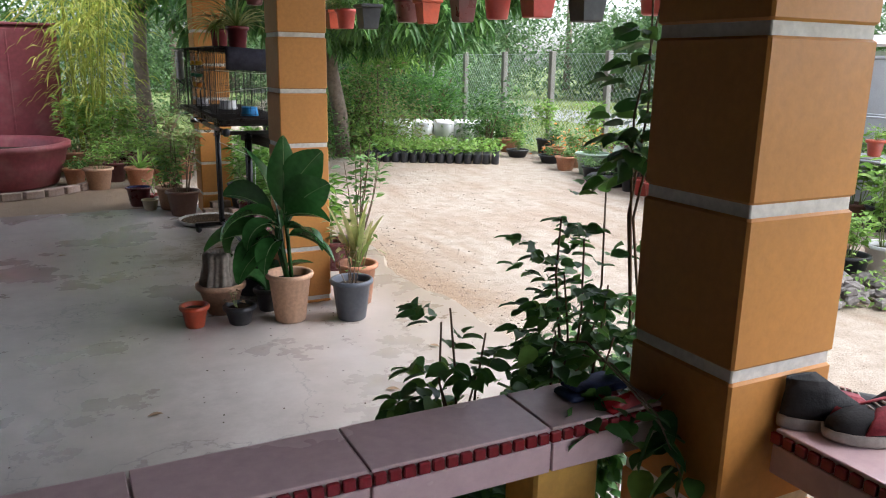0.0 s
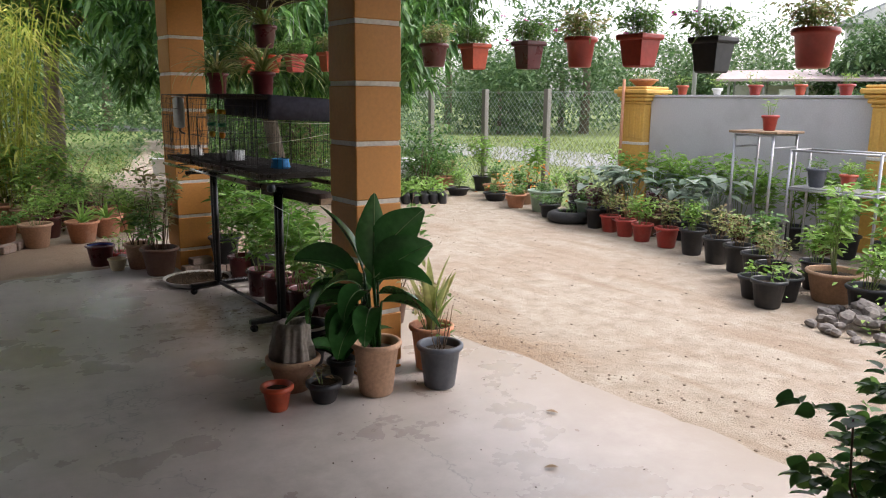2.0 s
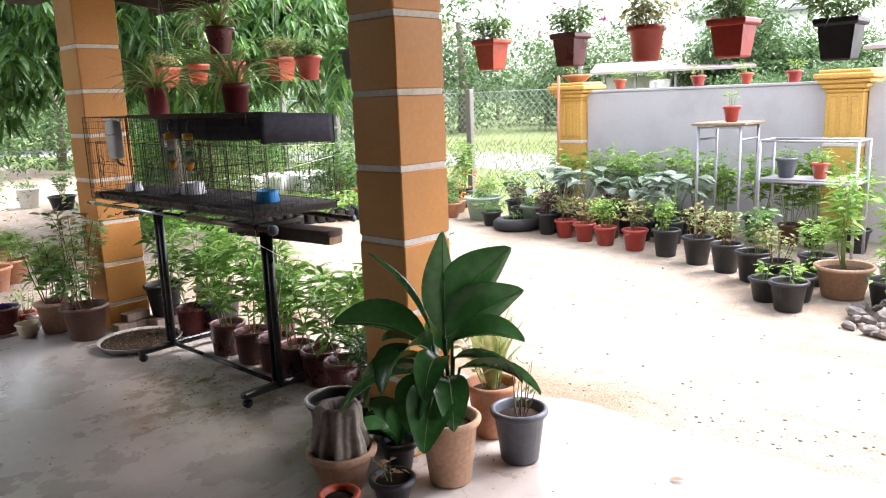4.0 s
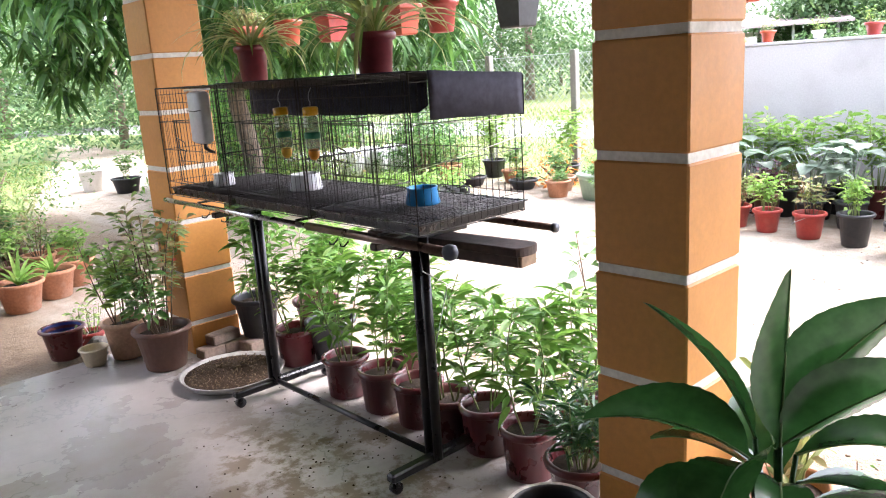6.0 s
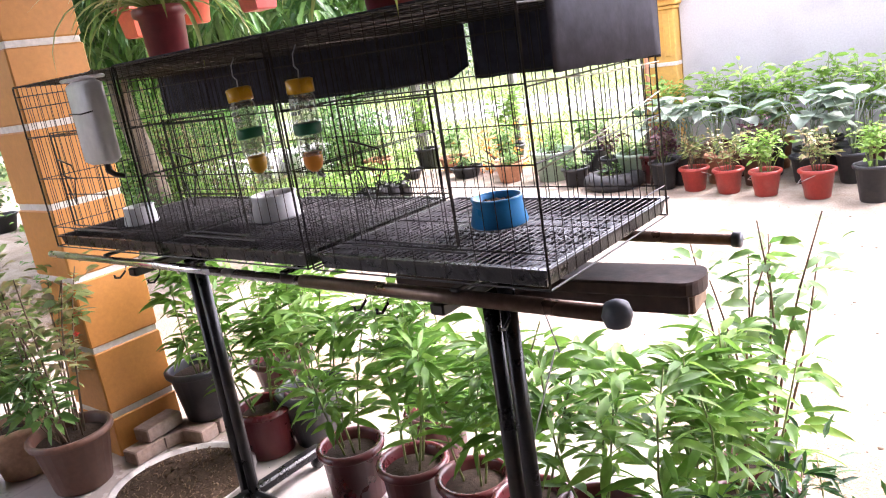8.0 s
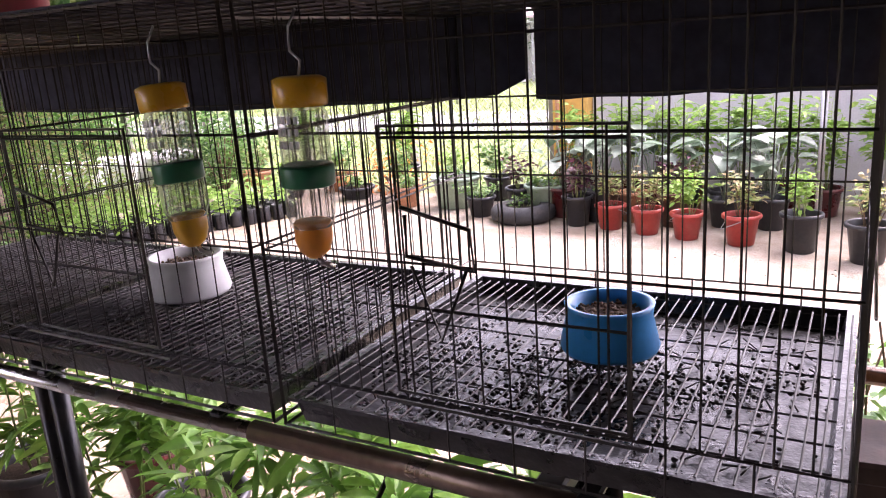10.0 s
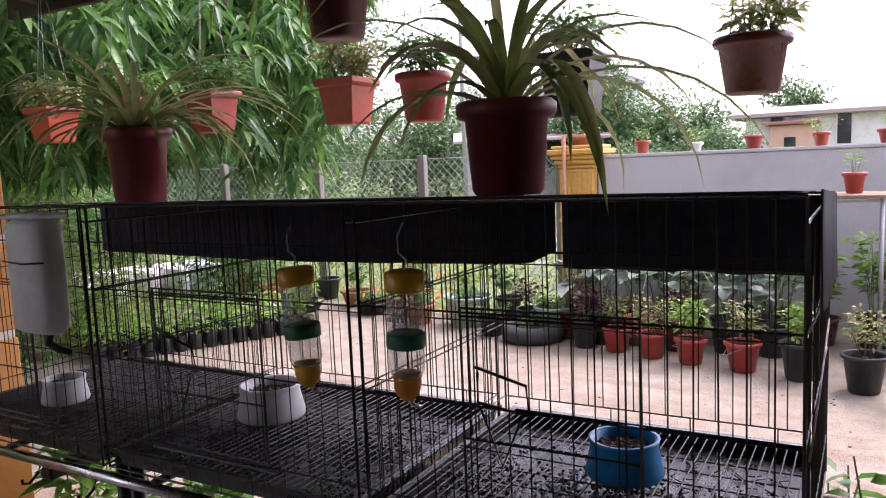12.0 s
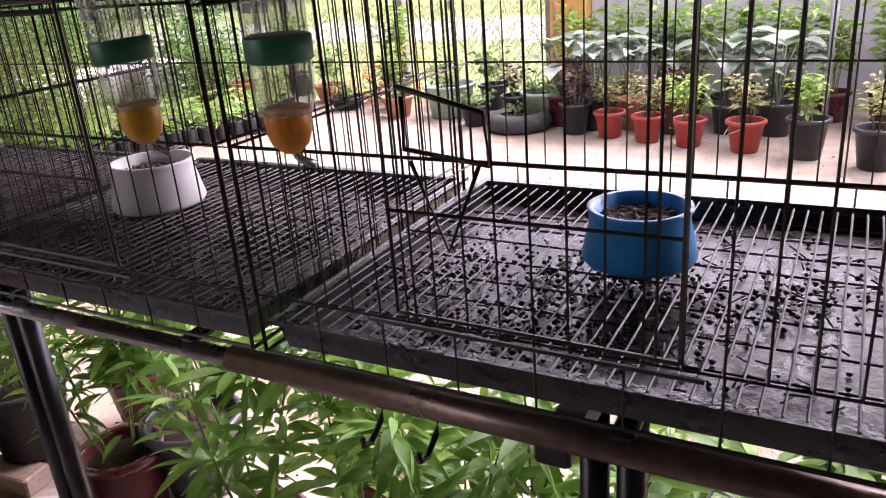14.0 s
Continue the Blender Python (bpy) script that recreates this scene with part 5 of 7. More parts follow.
Geo().tube([(0.13, 0, 0.19), (0.16, 0.02, 0.12), (0.13, 0.06, 0.05), (0.0, 0.14, 0.04)], 0.003, 5).ob("handle", "plastic_white", e, "white carrying handle")
e = thing("small_tub", 0.70, 8.44, 0, 0, "small cream plastic tub on the cement", "tub")
Geo().lathe(pot_shell(0.085, 0.115, 0.72, 0.012, 0.006, 0.006), 22, (0, 0, 0), True, False).ob("body", "cream", e)
Geo().lathe([(0.08, 0.1), (0.065, 0.02)], 18, (0, 0, 0), False, True).ob("lining", "cream", e)
e = thing("brick_stack", 1.57, 7.91, 0, 8, "weathered bricks laid flat under a plant pot", "bricks")
for dx in (-0.11, 0.0, 0.11):
    b = Geo().box(-0.05, 0.05, -0.11, 0.11, 0, 0.067, 0.006).ob("brick", "brick", e, smooth=False)
    b.location = (dx, 0, 0)
e = thing("brick_stack", 1.27, 7.97, 0, 0, "old bricks lying at the foot of the pillar", "bricks")
for k, (dx, dy, rz) in enumerate(((0, 0, 5), (0.16, -0.02, -12), (0.08, 0.02, 8))):
    b = Geo().box(-0.1, 0.1, -0.05, 0.05, 0, 0.065, 0.006).ob("brick", "brick", e, smooth=False)
    b.matrix_basis = pose(dx, dy, 0.066 if k == 2 else 0.0, 0, 0, rz)

# spider plants on the cage tops
def spider(x, y, z, r, h, seed, mat, label, n=34, ln=0.5, wd=0.014):
    return potted("spider_plant", x, y, r, h, mat, label, lambda p, q: strap_plant(p, seed, q, n, ln, wd, "leaf_spider", (28, 82), (75, 150)), z=z, group="spider plants", foot=0.83)


spider(1.19, 6.0, 1.657, 0.077, 0.165, 61, "plastic_wine", "wine red pot with a large striped spider plant on the cage", 38, 0.52, 0.019)
spider(1.25, 7.04, 1.652, 0.075, 0.185, 62, "plastic_wine", "wine red pot with a striped spider plant on the cage", 52, 0.46, 0.016)

# hanging pots
def hanger_pot(x, y, z, r, h, mat, square, plant, label, hook_z=2.58, group="hanging pots along the eave", name="hanging_pot"):
    e = potted(name, x, y, r, h, mat, label, plant, z=z, square=square, rz=45 if square else 0, group=group, category="hanging pot", foot=0.75)
    g = Geo()
    for a in (0.5, 2.6, 4.7):
        g.tube([(r * 0.98 * math.cos(a), r * 0.98 * math.sin(a), h - 0.01), (0.01 * math.cos(a), 0.01 * math.sin(a), hook_z - z - 0.05)], 0.0018, 4)
    g.tube([(0, 0, hook_z - z - 0.05), (0, 0, hook_z - z)], 0.003, 5)
    g.ob("hanging_wire", "grey_steel", e)
    return e


def trailing(seed, flower=None, mat="leaf_mid", up=0.16, spread=0.15, n=480):
    def make(p, z):
        bush(p, seed, z, up, spread, n, (0.05, 0.018), mat, 14, 0.5)
        if flower:
            rng = np.random.default_rng(seed + 5)
            c = np.stack([rng.normal(0, spread * 0.8, 5), rng.normal(0, spread * 0.8, 5), z + rng.uniform(0.0, up, 5)], 1)
            P = np.repeat(c, 8, 0)
            leaf_cloud("flowers", flower, p, P, turns(rng, 40, 0.3, 0.4), 0.022, 0.018, rng, 0.1)
    return make


ROW = ((9.02, 1.90, 0.10, "plastic_orange", True, None), (8.45, 1.90, 0.09, "plastic_orange", False, None), (7.92, 1.89, 0.092, "plastic_red", True, None), (7.2, 1.88, 0.092, "plastic_orange", True, None),
       (6.86, 1.87, 0.092, "plastic_red", False, None), (6.29, 1.85, 0.10, "plastic_black", True, None), (5.76, 1.89, 0.105, "plastic_maroon", False, None), (5.10, 1.85, 0.11, "plastic_orange", True, None),
       (4.55, 1.84, 0.105, "plastic_maroon", True, "pink_flower"), (4.10, 1.84, 0.115, "plastic_red", False, None), (3.66, 1.83, 0.12, "plastic_red", True, "pink_flower"), (3.20, 1.79, 0.115, "plastic_black", True, None),
       (2.68, 1.80, 0.12, "plastic_red", False, None), (2.22, 1.80, 0.115, "plastic_black", True, None))
NAMES = {"plastic_orange": "orange red", "plastic_red": "red", "plastic_grey": "slate grey", "plastic_maroon": "maroon", "plastic_black": "black"}
for k, (y, z, r, mt, sq, fl) in enumerate(ROW):
    r = r * 0.76 if k > 6 else r
    hanger_pot(2.5 if k == 6 else 2.37, y, z, r, 0.205 if k == 5 else 0.175, mt, sq, trailing(300 + k, fl, "leaf_mixed" if k % 3 == 0 else "leaf_mid"),
               NAMES[mt] + (" square" if sq else " round") + " plastic pot of trailing plants hung from the eave", 2.72)
hanger_pot(1.46, 6.555, 2.02, 0.085, 0.17, "plastic_maroon", False, lambda p, z: strap_plant(p, 63, z, 40, 0.42, 0.017), "maroon pot with a striped spider plant hung from the beam", 2.62, "hanging pots under the roof")

# ---- sandy yard: boundary wall, fence, garden ----
e = thing("wall_boundary", 0, 0, 0, 0, "grey cement rendered boundary wall", "wall", kind="structure")
Geo().box(8.0, 8.15, 4.9, 8.02, -0.1, 1.70, 0.006).ob("panel", "wall_grey", e, smooth=False)
Geo().box(7.985, 8.165, 4.9, 8.02, 1.70, 1.735, 0.006).ob("coping", "wall_grey", e, smooth=False)
Geo().box(8.0, 8.15, -3.0, 4.5, -0.1, 1.70, 0.006).ob("panel", "wall_grey", e, smooth=False)


def gate_pier(x, y, label):
    e = thing("gate_pier", x, y, 0, 0, label, "pier", "boundary wall piers", "structure")
    w = 0.19
    Geo().box(-w, w, -w, w, -0.1, 1.60, 0.008).ob("shaft", "ochre_pale", e, smooth=False)
    Geo().box(-w - 0.02, w + 0.02, -w - 0.02, w + 0.02, 0.0, 0.16, 0.01).ob("plinth", "ochre_pale", e, smooth=False)
    Geo().box(-w - 0.006, w + 0.006, -w - 0.006, w + 0.006, 1.02, 1.06, 0.004).ob("band", "groove", e, "white painted band", False)
    for k, (d, a, b) in enumerate(((0.015, 1.60, 1.645), (0.045, 1.645, 1.70), (0.075, 1.70, 1.75), (0.11, 1.75, 1.81), (0.07, 1.81, 1.85))):
        Geo().box(-w - d, w + d, -w - d, w + d, a, b, 0.012).ob("moulding", "ochre_pale", e, smooth=False)
    for dy in (-0.11, 0.0, 0.11):
        Geo().box(-w - 0.012, -w + 0.002, dy - 0.035, dy + 0.035, 1.12, 1.56, 0.006).ob("flute", "ochre_pale", e, smooth=False)
    return e


gate_pier(8.05, 8.22, "yellow ochre pier with stepped mouldings at the wall end")
gate_pier(8.05, 4.70, "yellow ochre pier with stepped mouldings in the boundary wall")
e = thing("steel_stake", 7.7, 8.3, 0, 0, "rusty brown iron pipe standing by the pier", "pipe")
Geo().tube([(0, 0, -0.1), (0.02, 0.0, 1.95)], 0.022, 8).ob("pipe", "terracotta", e)
potted("potted_plant", 8.05, 8.22, 0.2, 0.11, "terracotta", "shallow terracotta bowl on top of the pier", lambda p, z: bush(p, 401, z, 0.08, 0.18, 60, (0.05, 0.02), "leaf_mixed", 6), z=1.85, foot=0.55)
for k, (y, r) in enumerate(((7.55, 0.075), (7.0, 0.06), (6.45, 0.085), (5.85, 0.07), (5.3, 0.085))):
    potted("potted_plant", 8.07, y, r, 0.13 if k != 1 else 0.09, ("plastic_orange", "plastic_white", "plastic_red", "plastic_orange", "plastic_red")[k],
           ("small orange pot with a seedling on the boundary wall", "small white tub on the boundary wall", "small red pot with pale sprigs on the boundary wall", "small orange pot with a seedling on the boundary wall", "small red pot with pale sprigs on the boundary wall")[k],
           lambda p, z, k=k: bush(p, 410 + k, z, 0.16, 0.14, 60, (0.05, 0.016), "leaf_light", 7, 0.2), z=1.735, group="pots on the boundary wall")

# steel table and rack by the wall
e = thing("steel_table", 6.95, 5.45, 0, 0, "grey tubular steel table with a weathered board top", "table")
for x in (-0.24, 0.24):
    for y in (-0.10, 0.36):
        Geo().tube([(x, y, 0), (x, y, 1.30)], 0.016, 8).ob("leg", "grey_steel", e)
for y in (-0.10, 0.36):
    Geo().tube([(-0.24, y, 1.16), (0.24, y, 1.16)], 0.012, 8).ob("rail", "grey_steel", e)
for x in (-0.24, 0.24):
    Geo().tube([(x, -0.1, 1.29), (x, 0.36, 1.29)], 0.012, 8).ob("rail", "grey_steel", e)
Geo().box(-0.28, 0.28, -0.16, 0.42, 1.312, 1.338, 0.004).ob("board", "wood", e, "weathered board top", False)
potted("potted_plant", 6.95, 5.55, 0.085, 0.17, "plastic_red", "red pot with a small pale sprig on the steel table", lambda p, z: bush(p, 420, z, 0.2, 0.07, 40, (0.07, 0.016), "leaf_light", 5, 0.2), z=1.338)
e = thing("steel_rack", 6.95, 4.70, 0, 0, "grey tubular steel rack holding pots", "rack")
for x in (-0.2, 0.2):
    for y in (-0.46, 0.46):
        Geo().tube([(x, y, 0), (x, y, 1.16)], 0.016, 8).ob("leg", "grey_steel", e)
    for z in (0.74, 1.15):
        Geo().tube([(x, -0.46, z), (x, 0.46, z)], 0.013, 8).ob("rail", "grey_steel", e)
for y in (-0.46, 0.46):
    for z in (0.74, 1.15):
        Geo().tube([(-0.2, y, z), (0.2, y, z)], 0.013, 8).ob("rail", "grey_steel", e)
Geo().box(-0.2, 0.2, -0.45, 0.45, 0.755, 0.77, 0.003).ob("shelf", "grey_steel", e, smooth=False)
potted("potted_plant", 6.93, 4.95, 0.10, 0.2, "plastic_grey", "slate grey pot on the steel rack", lambda p, z: bush(p, 421, z, 0.12, 0.1, 60, (0.06, 0.02), "leaf_mid", 6), z=0.77)
potted("potted_plant", 6.93, 4.62, 0.08, 0.16, "plastic_orange", "small orange pot on the steel rack", lambda p, z: bush(p, 422, z, 0.15, 0.09, 60, (0.06, 0.02), "leaf_light", 6), z=0.77)

# front row of pots along the sand
GR = "row of potted plants along the sand"


def garden_plant(kind, seed):
    def make(p, z):
        if kind == "shrub":
            bush(p, seed, z, 0.36, 0.19, 190, (0.07, 0.03), "leaf_mixed", 10, 0.3, "twig")
        elif kind == "light":
            bush(p, seed, z, 0.36, 0.18, 190, (0.075, 0.032), "leaf_light", 9, 0.3)
        elif kind == "purple":
            bush(p, seed, z, 0.34, 0.18, 150, (0.075, 0.04), "leaf_purple", 9, 0.3)
        elif kind == "tall":
            bush(p, seed, z, 0.80, 0.22, 240, (0.13, 0.042), "leaf_light", 8, 0.3, "stem", 0)
        elif kind == "dark":
            bush(p, seed, z, 0.42, 0.22, 190, (0.085, 0.04), "leaf_mid", 9, 0.3)
        elif kind == "heart":
            rng = np.random.default_rng(seed)
            g = Geo()
            for i in range(11):
                a = rng.uniform(0, 6.28)
                ln = rng.uniform(0.3, 0.55)
                tip = (0.22 * math.cos(a) * rng.uniform(0.3, 1.2), 0.22 * math.sin(a) * rng.uniform(0.3, 1.2), z + ln)
                g.tube([(0, 0, z), (tip[0] * 0.4, tip[1] * 0.4, z + ln * 0.6), tip], 0.006, 5, 0.7)
                g.blade(tip, a, rng.uniform(0.2, 0.3), rng.uniform(0.18, 0.26), rng.uniform(-10, 25), rng.uniform(20, 60), 0.12, 6, "heart")
            g.ob("leaves", "leaf_silver", p)
        elif kind == "sword":
            strap_plant(p, seed, z, 12, 0.42, 0.04, "leaf_spider", (60, 88), (5, 40))
        elif kind == "rosette":
            strap_plant(p, seed, z, 16, 0.3, 0.035, "leaf_light", (25, 80), (20, 70))
        elif kind == "sprig":
            bush(p, seed, z, 0.16, 0.07, 22, (0.075, 0.034), "leaf_light", 3, 0.3)
        elif kind == "low":
            bush(p, seed, z, 0.14, 0.2, 220, (0.06, 0.03), "leaf_mid", 12, 0.4)
    return make


FRONT = [(6.60, 7.72, 0.13, 0.27, "plastic_black", "purple"), (6.53, 7.40, 0.125, 0.22, "plastic_red", "shrub"), (6.43, 7.06, 0.125, 0.22, "plastic_red", "shrub"), (6.34, 6.72, 0.125, 0.22, "plastic_red", "light"),
         (6.26, 6.30, 0.135, 0.24, "plastic_red", "shrub"), (6.16, 5.88, 0.14, 0.29, "plastic_black", "light"), (5.98, 5.45, 0.145, 0.28, "plastic_black", "shrub"), (5.80, 5.08, 0.145, 0.28, "plastic_black", "shrub"),
         (5.58, 4.74, 0.15, 0.28, "plastic_black", "dark"), (5.35, 4.45, 0.15, 0.26, "plastic_black", "shrub"), (4.80, 4.16, 0.14, 0.24, "plastic_black", "sprig"), (4.98, 4.40, 0.13, 0.2, "plastic_black", "sprig"),
         (5.12, 4.20, 0.14, 0.22, "plastic_black", "sprig"), (5.45, 3.95, 0.22, 0.27, "clay_pale", "tall"), (5.75, 3.6, 0.17, 0.26, "plastic_white", "tall"), (5.2, 3.55, 0.16, 0.25, "plastic_black", "light"),
         (5.6, 3.1, 0.17, 0.26, "plastic_red", "tall"), (5.3, 2.6, 0.17, 0.26, "plastic_black", "dark"), (5.75, 4.25, 0.15, 0.27, "plastic_black", "light")]
WORDS = {"plastic_black": "black plastic pot", "plastic_red": "red plastic bucket", "clay_pale": "pale clay pot", "plastic_white": "white plastic pot", "plastic_maroon": "maroon plastic pot", "terracotta": "terracotta pot",
         "plastic_brown": "brown plastic pot", "plastic_green": "pale green glazed pot", "plastic_grey": "slate grey pot"}
GROWS = {"shrub": "a russet shrub", "light": "a bright green shrub", "purple": "a dark purple leaved shrub", "tall": "a tall light green plant", "dark": "a dense green shrub", "heart": "large silvery heart leaves",
         "sword": "yellow edged sword leaves", "rosette": "a spiky green rosette", "low": "low green leaves", "sprig": "one small green seedling"}
for k, (x, y, r, h, mt, kind) in enumerate(FRONT):
    e = potted("potted_plant", x, y, r, h, mt, WORDS[mt] + " with " + GROWS[kind] + " on the sand", garden_plant(kind, 500 + k), z=-0.03, group=GR, rz=k * 47)
    if mt == "plastic_red":
        Geo().tube([(-r, 0, h - 0.03), (-r * 0.75, -r * 0.9, h * 0.62), (0, -r * 1.12, h * 0.48), (r * 0.75, -r * 0.9, h * 0.62), (r, 0, h - 0.03)], 0.0035, 5).ob("handle", "grey_steel", e, "wire bucket handle")
BACK = "potted plants before the boundary wall"
rk = random.Random(17)
kinds = ["heart", "heart", "heart", "purple", "heart", "heart", "shrub", "heart"]
n1 = 0
for row, x0 in enumerate((6.85, 7.2, 7.55)):
    for i in range(11):
        y = 7.95 - i * 0.36 + rk.uniform(-0.08, 0.08)
        x = x0 + rk.uniform(-0.06, 0.06) - (0.02 * i)
        if 4.1 < y < 5.95 and 6.6 < x < 7.3:
            continue
        n1 += 1
        kind = "tall" if row == 2 else kinds[(i + 3 * row) % 8] if i < 6 else rk.choice(("shrub", "light", "tall", "dark"))
        mt = rk.choice(("plastic_black", "plastic_black", "plastic_maroon", "terracotta", "plastic_brown"))
        potted("potted_plant", x, y, rk.uniform(0.12, 0.15), rk.uniform(0.24, 0.3), mt, WORDS[mt] + " with " + GROWS[kind] + " near the wall", garden_plant(kind, 600 + n1), z=-0.03, group=BACK, rz=rk.uniform(0, 360))

# path-side pots, tyre planter and glazed tub
e = thing("tyre_planter", 6.68, 8.28, -0.03, 0, "old black tyre lying on the sand used as a planter", "tyre")
Geo().lathe([(0.16, 0.0), (0.25, 0.0), (0.295, 0.03), (0.305, 0.075), (0.295, 0.12), (0.25, 0.15), (0.17, 0.15), (0.16, 0.13), (0.2, 0.1)], 36, (0, 0, 0), False, False).ob("tyre", "rubber", e)
Geo().lathe([(0.2, 0.1), (0.1, 0.12), (0.03, 0.12)], 18, (0, 0, 0), False, True).ob("soil", "soil", e)
bush(e, 701, 0.11, 0.12, 0.16, 60, (0.06, 0.03), "leaf_mid", 6)
for k, (x, y, r, h, mt, kind) in enumerate(((7.05, 8.45, 0.15, 0.24, "plastic_black", "purple"), (6.75, 8.75, 0.14, 0.2, "plastic_black", "low"), (7.1, 9.2, 0.26, 0.33, "plastic_green", "low"), (6.95, 8.15, 0.2, 0.3, "plastic_green", "low"),
                                            (7.0, 9.75, 0.16, 0.22, "terracotta", "low"), (7.4, 10.0, 0.18, 0.2, "clay_pale", "dark"), (7.5, 8.9, 0.15, 0.26, "plastic_black", "dark"), (7.6, 9.5, 0.15, 0.26, "plastic_black", "light"),
                                            (7.3, 10.6, 0.2, 0.14, "plastic_black", "low"), (7.7, 11.1, 0.2, 0.2, "terracotta", "dark"), (7.2, 11.5, 0.2, 0.14, "plastic_black", "light"), (7.9, 10.3, 0.18, 0.28, "plastic_black", "tall"),
                                            (8.0, 11.8, 0.18, 0.28, "plastic_black", "tall"), (7.5, 12.3, 0.2, 0.25, "terracotta", "shrub"))):
    potted("potted_plant", x, y, r, h, mt, WORDS[mt] + " with " + GROWS[kind] + " by the path", garden_plant(kind, 720 + k), z=-0.03, group="pots along the sand path")

# ---- chain link fence ----


def fence(pts, hgt, label):
    e = thing("fence", 0, 0, 0, 0, label, "fence", "", "structure")
    for (x, y) in pts:
        Geo().box(x - 0.05, x + 0.05, y - 0.05, y + 0.05, -0.1, hgt + 0.08, 0.008).ob("post", "concrete_post", e, smooth=False)
    for (xa, ya), (xb, yb) in zip(pts, pts[1:]):
        L = math.hypot(xb - xa, yb - ya)
        g = Geo()
        step = 0.11
        n = int((L + hgt) / step)
        for i in range(n):
            for sgn in (1, -1):
                s0 = i * step - (hgt if sgn > 0 else 0.0)
                s1 = s0 + sgn * hgt + (0 if sgn > 0 else 0)
                a0, z0_, a1, z1_ = s0, 0.03, s0 + sgn * hgt, 0.03 + hgt
                if sgn < 0:
                    a0, a1 = i * step, i * step - hgt
                lo, hi = 0.0, L
                # clip the diagonal to the bay
                da, dz = a1 - a0, z1_ - z0_
                t0, t1 = 0.0, 1.0
                for lim, sg in ((lo, 1), (hi, -1)):
                    f0, f1 = (a0 - lim) * sg, (a1 - lim) * sg
                    if f0 < 0 and f1 < 0:
                        t1 = -1
                    elif f0 < 0:
                        t0 = max(t0, f0 / (f0 - f1))
                    elif f1 < 0:
                        t1 = min(t1, f0 / (f0 - f1))
                if t1 - t0 < 0.02:
                    continue
                p0 = (xa + (xb - xa) * (a0 + da * t0) / L, ya + (yb - ya) * (a0 + da * t0) / L, z0_ + dz * t0)
                p1 = (xa + (xb - xa) * (a0 + da * t1) / L, ya + (yb - ya) * (a0 + da * t1) / L, z0_ + dz * t1)
                wires(g, p0, p1, 0.003)
        wires(g, (xa, ya, hgt + 0.03), (xb, yb, hgt + 0.03), 0.004)
        tagged(g.ob("mesh", "galv_wire", e, smooth=False), "", kind="stuff")
    return e


fence([(8.15, 8.5), (8.2, 10.35), (8.2, 12.0), (8.25, 13.8), (8.3, 15.6), (8.3, 17.4)], 1.75, "wire mesh fence on concrete posts beside the yard")
fence([(1.3, 18.6), (-1.2, 18.4), (-3.8, 18.2)], 1.6, "wire mesh fence on concrete posts behind the garden")

# ---- nursery bed of black seedling bags ----
e = thing("nursery_bed", 0, 0, 0, 0, "rows of black polythene bags with green seedlings", "seedling bags")
first = None
rng = np.random.default_rng(40)
P, D = [], []
for row in range(5):
    for i in range(15):
        x, y = 4.45 + i * 0.132 + row * 0.09, 11.75 - i * 0.072 + row * 0.15
        if first is None:
            first = Geo().lathe([(0.058, 0.0), (0.066, 0.02), (0.063, 0.1), (0.066, 0.15), (0.061, 0.16), (0.056, 0.14), (0.02, 0.142)], 10).ob("seedling_bag", "plastic_black", e)
            o = first
        else:
            o = new("seedling_bag", first.data)
            o.parent = e
        o.location = (x, y, -0.03)
        for q in range(12):
            P.append((x + rng.normal(0, 0.045), y + rng.normal(0, 0.045), 0.13 + rng.uniform(0, 0.2)))
D = turns(rng, len(P), 0.25, 0.3)
leaf_cloud("seedling_leaves", "leaf_light", e, P, D, rng.uniform(0.08, 0.14, len(P)), rng.uniform(0.04, 0.06, len(P)), rng, 0.3, "", "stuff")
e = thing("bag_row", 0, 0, 0, 0, "white polythene planting bags behind the seedlings", "planting bags")
first = None
for i in range(12):
    if first is None:
        o = first = Geo().lathe([(0.17, 0.0), (0.2, 0.04), (0.19, 0.28), (0.2, 0.38), (0.18, 0.42), (0.16, 0.38), (0.05, 0.385)], 14, (0, 0, 0), True, True, lambda a, z: 1 + 0.05 * math.sin(5 * a + 9 * z)).ob("planting_bag", "plastic_white", e)
    else:
        o = new("planting_bag", first.data)
        o.parent = e
    o.matrix_basis = pose(6.0 + (i % 6) * 0.40 + (i // 6) * 0.16, 15.0 - (i % 6) * 0.19 + (i // 6) * 0.42, -0.03, 0, 0, i * 70)


